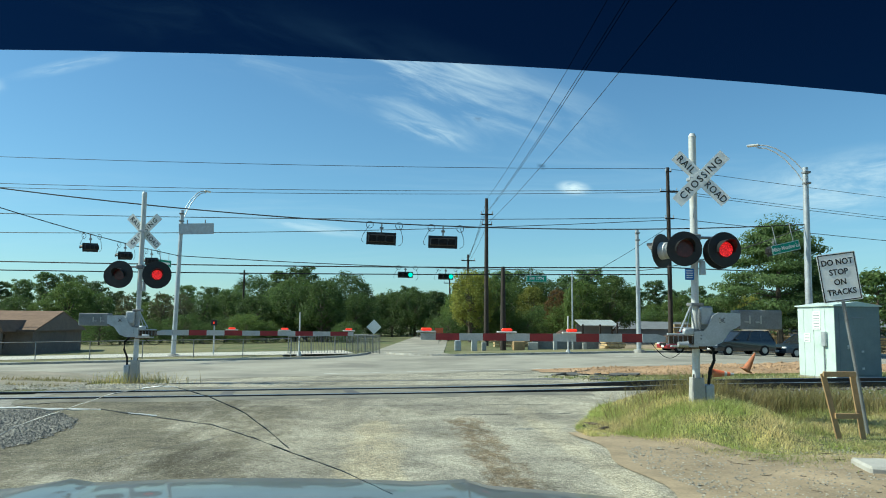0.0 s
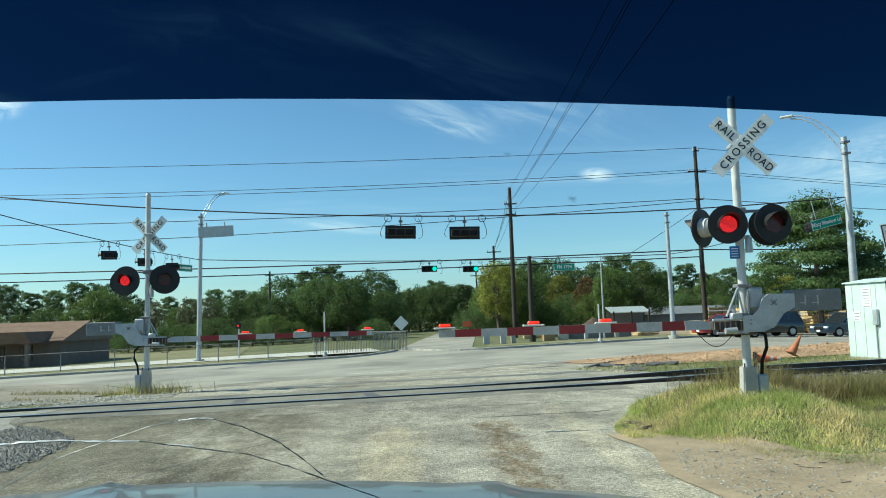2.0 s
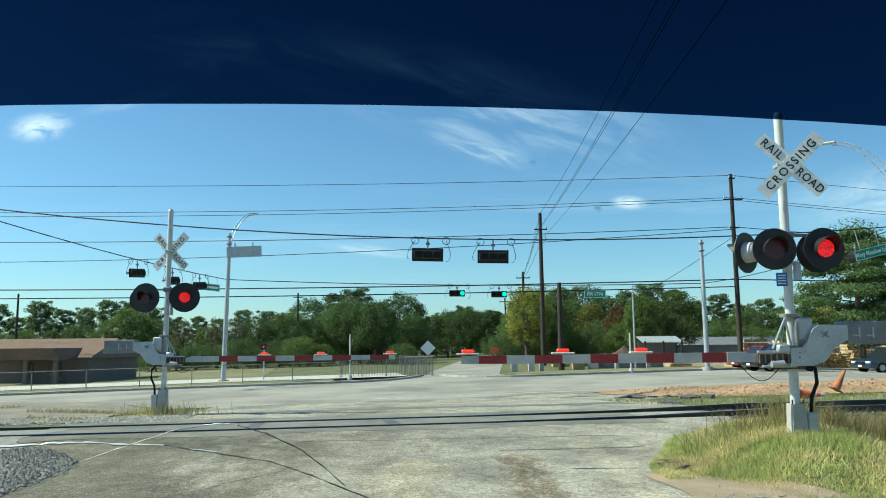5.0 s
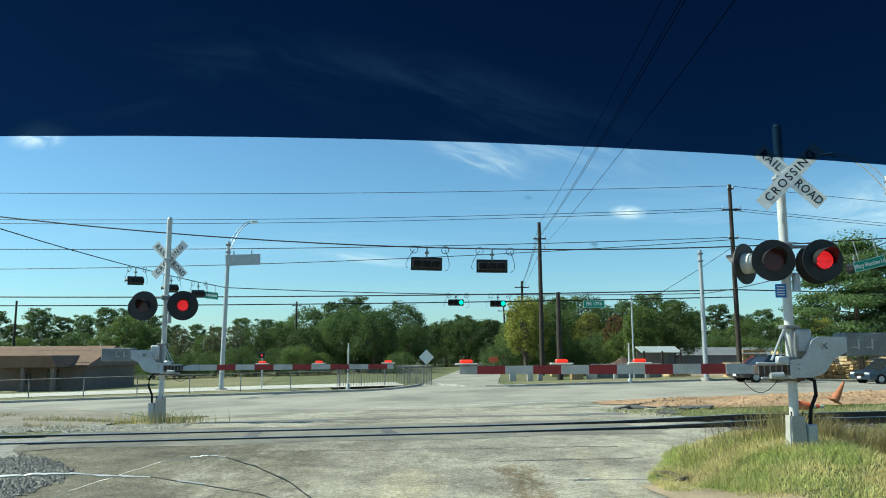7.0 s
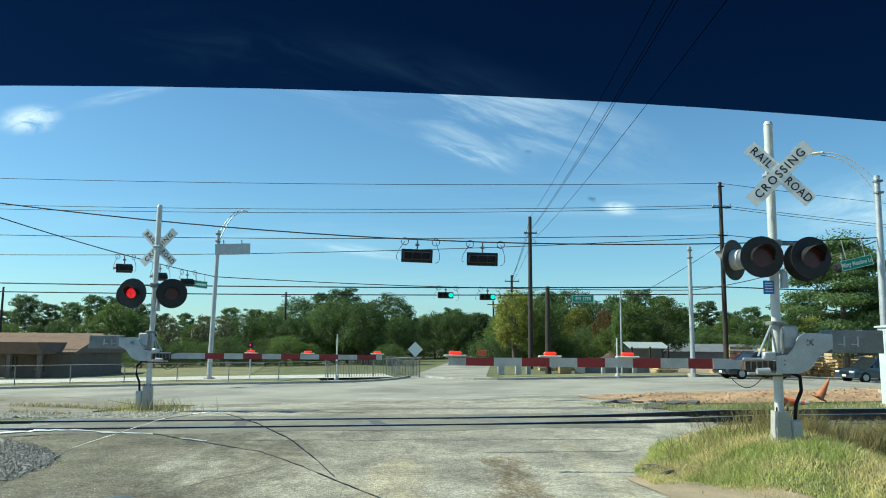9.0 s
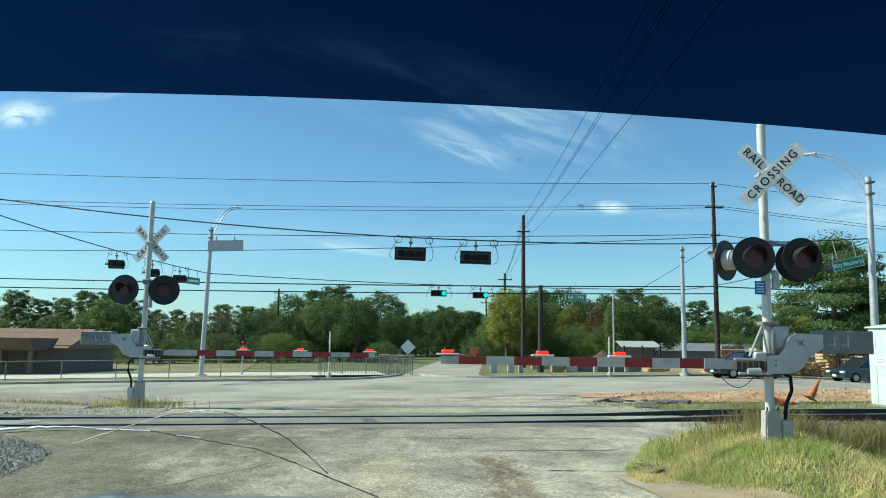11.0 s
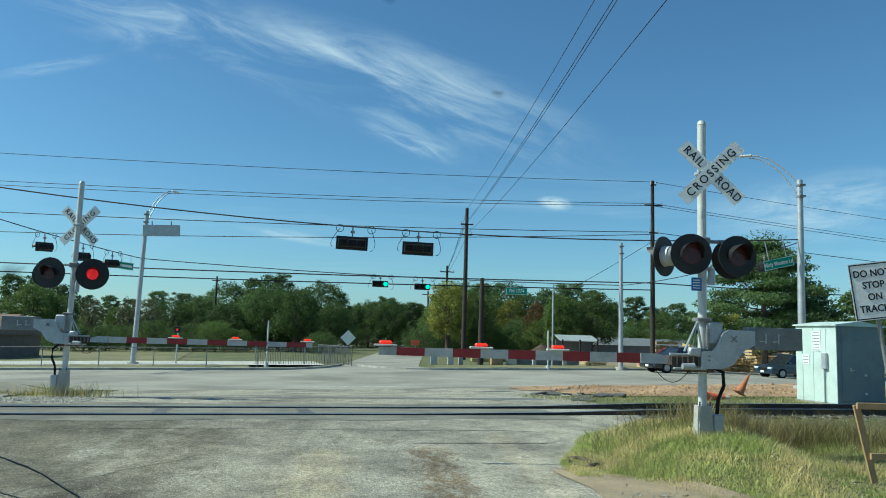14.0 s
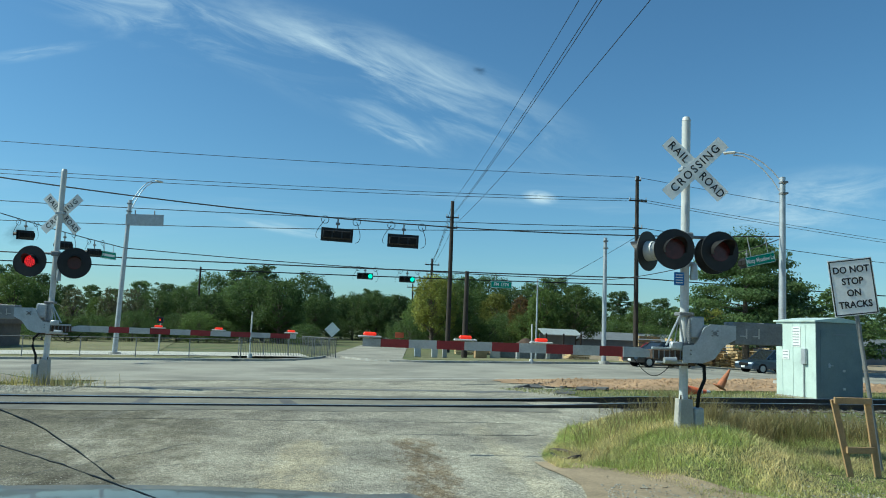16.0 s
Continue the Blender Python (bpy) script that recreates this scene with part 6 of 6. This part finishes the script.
# vehicles
def car(name, m, paint, L, W, H, label, suv=True, group="waiting vehicles"):
    """A car whose nose points along -x."""
    c = thing(name, m, label, "car", group)
    zs, zb = 0.22, H * 0.60
    side = [(-L / 2, 0.38), (-L / 2 + 0.05, 0.30), (L / 2 - 0.05, 0.30), (L / 2, 0.45), (L / 2 - 0.02, zb - 0.08), (L / 2 - 0.12, zb), (-L * 0.22, zb), (-L * 0.40, zb - 0.10), (-L / 2 + 0.12, zb - 0.2), (-L / 2 + 0.01, zb - 0.34)]
    bm = fresh()
    prism(bm, side, W, Matrix.Translation((0, -W / 2, 0)))
    es = [e for e in bm.edges if abs(e.verts[0].co.y - e.verts[1].co.y) < 0.01]
    bmesh.ops.bevel(bm, geom=es, offset=0.06, segments=2, affect="EDGES", profile=0.6)
    body = part("body", bm, paint, c, smooth=True)
    roof_b = L / 2 - (0.30 if suv else 0.9)
    lo = [(-L * 0.24, zb - 0.01), (L / 2 - 0.1, zb - 0.01)]
    hi = [(-L * 0.06, H - 0.03), (roof_b - 0.15, H - 0.03)]
    bm = fresh()
    ring0 = [bm.verts.new(p) for p in ((lo[0][0], -W / 2 + 0.06, lo[0][1]), (lo[1][0], -W / 2 + 0.06, lo[1][1]), (lo[1][0], W / 2 - 0.06, lo[1][1]), (lo[0][0], W / 2 - 0.06, lo[0][1]))]
    ring1 = [bm.verts.new(p) for p in ((hi[0][0], -W / 2 + 0.22, hi[0][1]), (hi[1][0], -W / 2 + 0.22, hi[1][1]), (hi[1][0], W / 2 - 0.22, hi[1][1]), (hi[0][0], W / 2 - 0.22, hi[0][1]))]
    for k in range(4):
        bm.faces.new((ring0[k], ring0[(k + 1) % 4], ring1[(k + 1) % 4], ring1[k]))
    bm.faces.new(ring1)
    part("cabin_glass", bm, M_CARGLASS, c, "dark tinted windows")
    bm = fresh()
    box(bm, ((hi[0][0] + hi[1][0]) / 2, 0, H - 0.02), (hi[1][0] - hi[0][0] + 0.12, W - 0.4, 0.06), bevel=0.025)
    part("roof", bm, paint, c, smooth=True)
    for f in (0.0, 0.36, 0.68, 1.0):
        for sgn_ in (-1, 1):
            a = Vector((lo[0][0] + (lo[1][0] - lo[0][0]) * f, sgn_ * (W / 2 - 0.055), zb - 0.01))
            b_ = Vector((hi[0][0] + (hi[1][0] - hi[0][0]) * f, sgn_ * (W / 2 - 0.215), H - 0.03))
            bm = fresh()
            tube(bm, a, b_, 0.045, 0.04, 6)
            part("pillar", bm, paint, c)
    for x in (-L * 0.31, L * 0.30):
        for sgn_ in (-1, 1):
            wv = new("wheel")
            wv.parent = c
            wv.matrix_basis = pose(x, sgn_ * (W / 2 - 0.1), 0.34)
            bm = fresh()
            tube(bm, (0, -0.11, 0), (0, 0.11, 0), 0.34, seg=22)
            part("tyre", bm, M_RUBBER, wv)
            bm = fresh()
            tube(bm, (0, sgn_ * 0.10, 0), (0, sgn_ * 0.125, 0), 0.22, 0.2, 16)
            part("rim", bm, M_RIM, wv)
    for sgn_ in (-1, 1):
        bm = fresh()
        box(bm, (-L / 2 + 0.09, sgn_ * (W / 2 - 0.25), zb - 0.28), (0.22, 0.36, 0.13), bevel=0.03)
        part("headlight", bm, M_LAMP, c, "clear headlight")
        bm = fresh()
        box(bm, (-L * 0.17, sgn_ * (W / 2 + 0.06), zb + 0.08), (0.16, 0.16, 0.13), bevel=0.03)
        part("mirror", bm, paint, c)
    bm = fresh()
    box(bm, (-L / 2 + 0.02, 0, zb - 0.36), (0.08, W * 0.5, 0.2), bevel=0.02)
    part("grille", bm, M_RUBBER, c)
    bm = fresh()
    box(bm, (-L / 2 - 0.02, 0, 0.45), (0.03, 0.34, 0.14), bevel=0.005)
    part("number_plate", bm, M_PALE, c)
    return c


YAW = math.degrees(SK)
BX, BY = 28.2, 49.6
blue_car = car("suv", pose(BX, BY, h(BX, BY), 0, 0, YAW), M_BLUECAR, 4.5, 1.8, 1.62, "dark blue SUV waiting on the cross road")
DX, DY = 19.6, 48.0
dark_car = car("suv", pose(DX, DY, h(DX, DY), 0, 0, YAW), M_DARKCAR, 4.6, 1.85, 1.66, "black SUV rolling up behind a stopped car")
red_car = car("hatchback", pose(20.6, 51.4, h(20.6, 51.4), 0, 0, YAW), M_REDCAR, 4.3, 1.75, 1.55, "red hatchback waiting behind the crossing gate", False)
# parked white cars in the yard
car("parked_car", pose(33.5, 66, h(33.5, 66), 0, 0, 20), M_WHITECAR, 4.6, 1.8, 1.5, "white car parked among the lumber", False, "parked cars")
car("parked_car", pose(39.5, 68, h(39.5, 68), 0, 0, -10), M_WHITECAR, 4.6, 1.8, 1.5, "white car parked among the lumber", False, "parked cars")


# the vehicle that carries the view: windscreen with shade band, cracks and specks, and the hood ahead
truck = thing("truck", pose(0, 0, 0), "grey truck seen from within, windscreen cracked", "truck")
WS_Y, WS_Z, WS_K = 0.082, 2.241, -1.2      # a point of the shade band's lower edge, and the slope of the pane


def pane(x, z):
    """The point of the windscreen's inner face at x and height z."""
    return Vector((x, WS_Y + (z - WS_Z) / WS_K - 0.10 * (x + 0.2) ** 2, z))


def edge_z(x):
    return WS_Z - 0.0012 - 0.10 * (x + 0.56) ** 2 - 0.006 * (x + 0.6)


def pane_sheet(name, zlo, zhi, material, label, n=30, rows=4):
    vs, fs = [], []
    for j in range(rows + 1):
        for i in range(n + 1):
            x = -1.0 + 1.8 * i / n
            z = zlo(x) + (zhi(x) - zlo(x)) * j / rows
            vs.append(tuple(pane(x, z)))
    for j in range(rows):
        for i in range(n):
            a = j * (n + 1) + i
            fs.append((a, a + 1, a + n + 2, a + n + 1))
    me = bpy.data.meshes.new(name)
    me.from_pydata(vs, [], fs)
    me.materials.append(material)
    for p in me.polygons:
        p.use_smooth = True
    ob = new(name, me)
    ob.parent = truck
    ob["label"] = label
    ob.visible_shadow = False
    return ob


M_BAND = tint_glass("shade_band_glass", (0.014, 0.034, 0.073), 0.004)
pane_sheet("shade_band", edge_z, lambda x: WS_Z + 0.40, M_BAND, "dark blue tinted shade band of the windscreen")


def crack(pts, r, material, label):
    bm = fresh()
    fine = []
    for (a, b) in zip(pts, pts[1:]):
        for k in range(6):
            f = k / 6
            fine.append(pane(a[0] + (b[0] - a[0]) * f, a[1] + (b[1] - a[1]) * f) + Vector((random.uniform(-1, 1), 0, random.uniform(-1, 1))) * r * 0.5)
    fine.append(pane(*pts[-1]))
    pipe(bm, fine, [r * random.uniform(0.35, 1.2) for _ in fine], 4)
    return part("crack", bm, material, truck, label)


random.seed(3)
crack([(-0.9254, 2.0451), (-0.8824, 2.0481), (-0.8572, 2.0494), (-0.8325, 2.0478), (-0.7999, 2.0465)], 0.0008, M_CRACK, "crack in the glass, sun glint put into its white")
crack([(-0.7858, 2.0434), (-0.766, 2.041)], 0.0008, M_CRACK, "crack in the glass, sun glint put into its white")
crack([(-0.7999, 2.0465), (-0.7604, 2.0388), (-0.7306, 2.0331), (-0.7046, 2.022), (-0.6777, 2.0085), (-0.6455, 1.9934), (-0.606, 1.97)], 0.00042, M_CRACKDK, "dark crack in the glass")
crack([(-0.92, 2.003), (-0.8937, 2.0165), (-0.8542, 2.0363), (-0.8217, 2.0472), (-0.7898, 2.0576), (-0.771, 2.0605)], 0.00032, M_CRACKPALE, "pale hazy crack in the glass")
crack([(-0.771, 2.0605), (-0.7594, 2.0623), (-0.7486, 2.061)], 0.0005, M_CRACK, "chip in the glass, sun glint put into its white")
crack([(-0.7486, 2.061), (-0.731, 2.0546), (-0.7098, 2.0429), (-0.6958, 2.0296), (-0.6814, 2.0133)], 0.0004, M_CRACKDK, "dark crack in the glass")


def smudge(x, z, r, dark):
    """A soft speck of dirt on the glass."""
    m = bpy.data.materials.new("glass_dirt")
    m.use_nodes = True
    n, l = m.node_tree.nodes, m.node_tree.links
    n.clear()
    o = n.new("ShaderNodeOutputMaterial")
    tr = n.new("ShaderNodeBsdfTransparent")
    tc = n.new("ShaderNodeTexCoord")
    ln = n.new("ShaderNodeVectorMath")
    ln.operation = "LENGTH"
    l.new(tc.outputs["Object"], ln.inputs[0])
    nz = n.new("ShaderNodeTexNoise")
    nz.inputs["Scale"].default_value = 1.6 / r
    l.new(tc.outputs["Object"], nz.inputs["Vector"])
    ad = n.new("ShaderNodeMath")
    ad.operation = "MULTIPLY_ADD"
    l.new(nz.outputs["Fac"], ad.inputs[0])
    ad.inputs[1].default_value = r * 0.9
    l.new(ln.outputs["Value"], ad.inputs[2])
    mr = n.new("ShaderNodeMapRange")
    mr.interpolation_type = "SMOOTHSTEP"
    mr.inputs["From Min"].default_value, mr.inputs["From Max"].default_value = r * 0.35, r * 1.25
    mr.inputs["To Min"].default_value, mr.inputs["To Max"].default_value = dark, 1.0
    l.new(ad.outputs[0], mr.inputs["Value"])
    cb = n.new("ShaderNodeCombineColor")
    for c in range(3):
        l.new(mr.outputs[0], cb.inputs[c])
    l.new(cb.outputs[0], tr.inputs[0])
    l.new(tr.outputs[0], o.inputs[0])
    bm = fresh()
    bmesh.ops.create_circle(bm, cap_ends=True, radius=r * 1.3, segments=20, matrix=pose(0, 0, 0, 50, 0, 0))
    ob = part("dirt_speck", bm, m, truck, "blurred speck of dirt on the glass")
    ob.matrix_basis = Matrix.Translation(pane(x, z) - Vector((0, 0.002, 0)))
    ob.visible_shadow = False


for sx_, sz_, sr_, sk_ in ((-0.6968, 2.1272, 0.009, 0.5), (-0.5206, 2.1932, 0.0045, 0.55), (-0.375, 2.115, 0.008, 0.82), (-0.56, 2.215, 0.004, 0.75), (-0.40, 2.06, 0.008, 0.75)):
    smudge(sx_, sz_, sr_, sk_)


def hood_z(x, y):
    return 1.672 - 0.051 * (x + 1.15) ** 2 - 0.10 * max(0.0, y - 1.55) ** 1.5 - 0.02 * (2.1 - y)


vs, fs = [], []
for j in range(17):
    y = 0.75 + 1.45 * j / 16
    for i in range(33):
        x = -1.95 + 2.4 * i / 32
        z = hood_z(x, y) + 0.02 * math.exp(-((abs(x + 1.0) - 0.6) / 0.05) ** 2) - (0.25 if j == 16 else 0)
        vs.append((x, y, z))
for j in range(16):
    for i in range(32):
        a = j * 33 + i
        fs.append((a, a + 1, a + 34, a + 33))
me = bpy.data.meshes.new("hood")
me.from_pydata(vs, [], fs)
me.materials.append(M_HOOD)
for p in me.polygons:
    p.use_smooth = True
hood_ob = new("hood", me)
hood_ob.parent = truck
hood_ob["label"] = "dusty grey hood reflecting the sky"

# the rest of the truck, out of sight from within
XC = -0.75
bm = fresh()
prism(bm, [(0.72, 0.85), (2.15, 0.85), (2.2, 1.1), (2.15, 1.42), (0.72, 1.5)], 2.3, Matrix.Translation((XC + 1.15, 0, 0)) @ Matrix.Rotation(radians(90), 4, "Z"))
part("body", bm, M_HOOD, truck)
for px_ in (XC - 1.12, XC + 1.12):
    bm = fresh()
    box(bm, (px_, -0.95, 1.18), (0.06, 3.3, 0.66), bevel=0.02)
    part("door", bm, M_HOOD, truck)
bm = fresh()
box(bm, (XC, -0.95, 0.80), (2.2, 3.3, 0.06))
part("cab_floor", bm, M_RUBBER, truck)
bm = fresh()
box(bm, (XC, -1.45, 2.66), (2.0, 2.4, 0.05), bevel=0.02)
part("roof", bm, M_HOOD, truck)
bm = fresh()
box(bm, (XC, -2.66, 1.75), (2.2, 0.06, 1.84), bevel=0.02)
part("cab_back", bm, M_HOOD, truck)
bm = fresh()
box(bm, (XC, 0.62, 1.54), (2.0, 0.4, 0.06), bevel=0.02)
part("dashboard", bm, M_RUBBER, truck)
for px_ in (XC - 1.02, XC + 1.02):
    bm = fresh()
    tube(bm, (px_, -0.32, 2.64), (px_, 0.66, 1.5), 0.04, seg=8)
    part("pillar", bm, M_HOOD, truck)
    bm = fresh()
    tube(bm, (px_, -2.55, 2.64), (px_, -2.55, 1.5), 0.05, seg=8)
    part("pillar", bm, M_HOOD, truck)
    for py_ in (1.45, -1.6):
        wv = new("wheel")
        wv.parent = truck
        wv.matrix_basis = pose(px_ + (0.05 if px_ < XC else -0.05), py_, 0.73)
        bm = fresh()
        tube(bm, (-0.13, 0, 0), (0.13, 0, 0), 0.40, seg=24)
        part("tyre", bm, M_RUBBER, wv)
        bm = fresh()
        tube(bm, (-0.14, 0, 0), (0.14, 0, 0), 0.24, seg=16)
        part("rim", bm, M_RIM, wv)


HALF = 0.595      # seconds that each lamp of a pair stays lit
DROPS = {"left": ((1.47, 1.62), (2.88, 3.12), (3.56, 3.74), (7.74, 7.94), (8.42, 8.62), (15.06, 15.16)),
         "right": ((4.16, 4.45), (8.92, 9.2), (13.22, 13.42), (13.93, 14.2), (15.92, 16.1))}      # spells in which a pair stays dark


def lamp_rows(first, drops):
    """A lamp's LED unit stands forward and shows, or sits back behind the dark lens."""
    rows = []
    turns = []
    k = 0
    start = 0.29 - HALF      # the second lamp of each pair is lit from here
    while start + k * HALF < 16.2:
        a, b = start + k * HALF, start + (k + 1) * HALF
        lit = (k % 2 == 1) == first
        for c, d in drops:
            if lit and c < b and d > a:
                if c - a > 0.1:
                    turns.append((a, c, True))
                turns.append((max(a, c), min(b, d), False))
                a = min(b, d)
        if b - a > 0.1:
            turns.append((a, b, lit))
        k += 1
    away, front = pose(0, -0.138, 0), pose(0, -0.178, 0)
    for a, b, lit in turns:
        if lit:
            rows += [(max(0.0, a), away if a > 0 else front), (max(0.0, a + 0.034), front), (b - 0.034, front), (b, away)]
        else:
            rows += [(max(0.0, a), away), (b, away)]
    rows.sort(key=lambda r: r[0])
    clean = []
    for r in rows:
        if r[0] > 16.0:
            continue
        if not clean or frame(r[0]) > frame(clean[-1][0]):
            clean.append(r)
    if clean[-1][0] < 16.0:
        clean.append((16.0, clean[-1][1]))
    return clean


def motions():
    for unit in FLASHERS:
        walk(unit, lamp_rows(unit["side"] == 0, DROPS["right" if unit.parent.parent == sig_r else "left"]))
    # the truck rolls forward and stops
    def at(x, y, z, lean):
        """The truck rolled a little about a line at the height of the shade band."""
        top = Matrix.Translation((x - 0.6, y, z + 2.24))
        return top @ pose(0, 0, 0, 0, lean, 0) @ Matrix.Translation((0.6, 0, -2.24))

    walk(truck, [(t, at(*p)) for t, p in ((0, (-0.33, -1.87, -0.0066, -0.7)), (0.5, (-0.255, -1.477, 0.0017, -0.5)), (1, (-0.2, -1.161, 0.0046, -1.0)), (1.5, (-0.13, -0.876, -0.0005, -0.5)), (2, (-0.09, -0.665, 0.0009, 1.0)),
                                          (2.5, (-0.07, -0.484, -0.0014, 0.8)), (3, (-0.045, -0.346, -0.0061, 1.3)), (3.5, (-0.036, -0.237, 0.0004, 1.3)), (4, (-0.011, -0.096, 0.0021, 1.04)), (4.5, (0, 0, 0.0055, 0.8)),
                                          (5, (0, 0, 0.0003, 0.8)), (7.5, (0, 0, -0.0016, 1.2)), (8, (0, 0, 0.0023, 1.0)), (8.5, (0, 0, 0.0002, 0.5)), (9, (0, 0, -0.0042, 0.3)), (11.5, (0, 0, 0.0034, 0.4)), (12, (0, 0, -0.0037, -0.2)), (13, (0, 0, 0, -0.2)), (16, (0, 0, 0, -0.2)))])
    # the black SUV closes up
    dark = [(0, 3.4), (1, 2.9), (3, 2.0), (5, 0.9), (6.5, 0.15), (8, 0.0), (16, 0.0)]
    walk(dark_car, [(t, pose(DX + d * CS, DY + d * SS, h(DX + d * CS, DY + d * SS), 0, 0, YAW)) for t, d in dark])


motions()
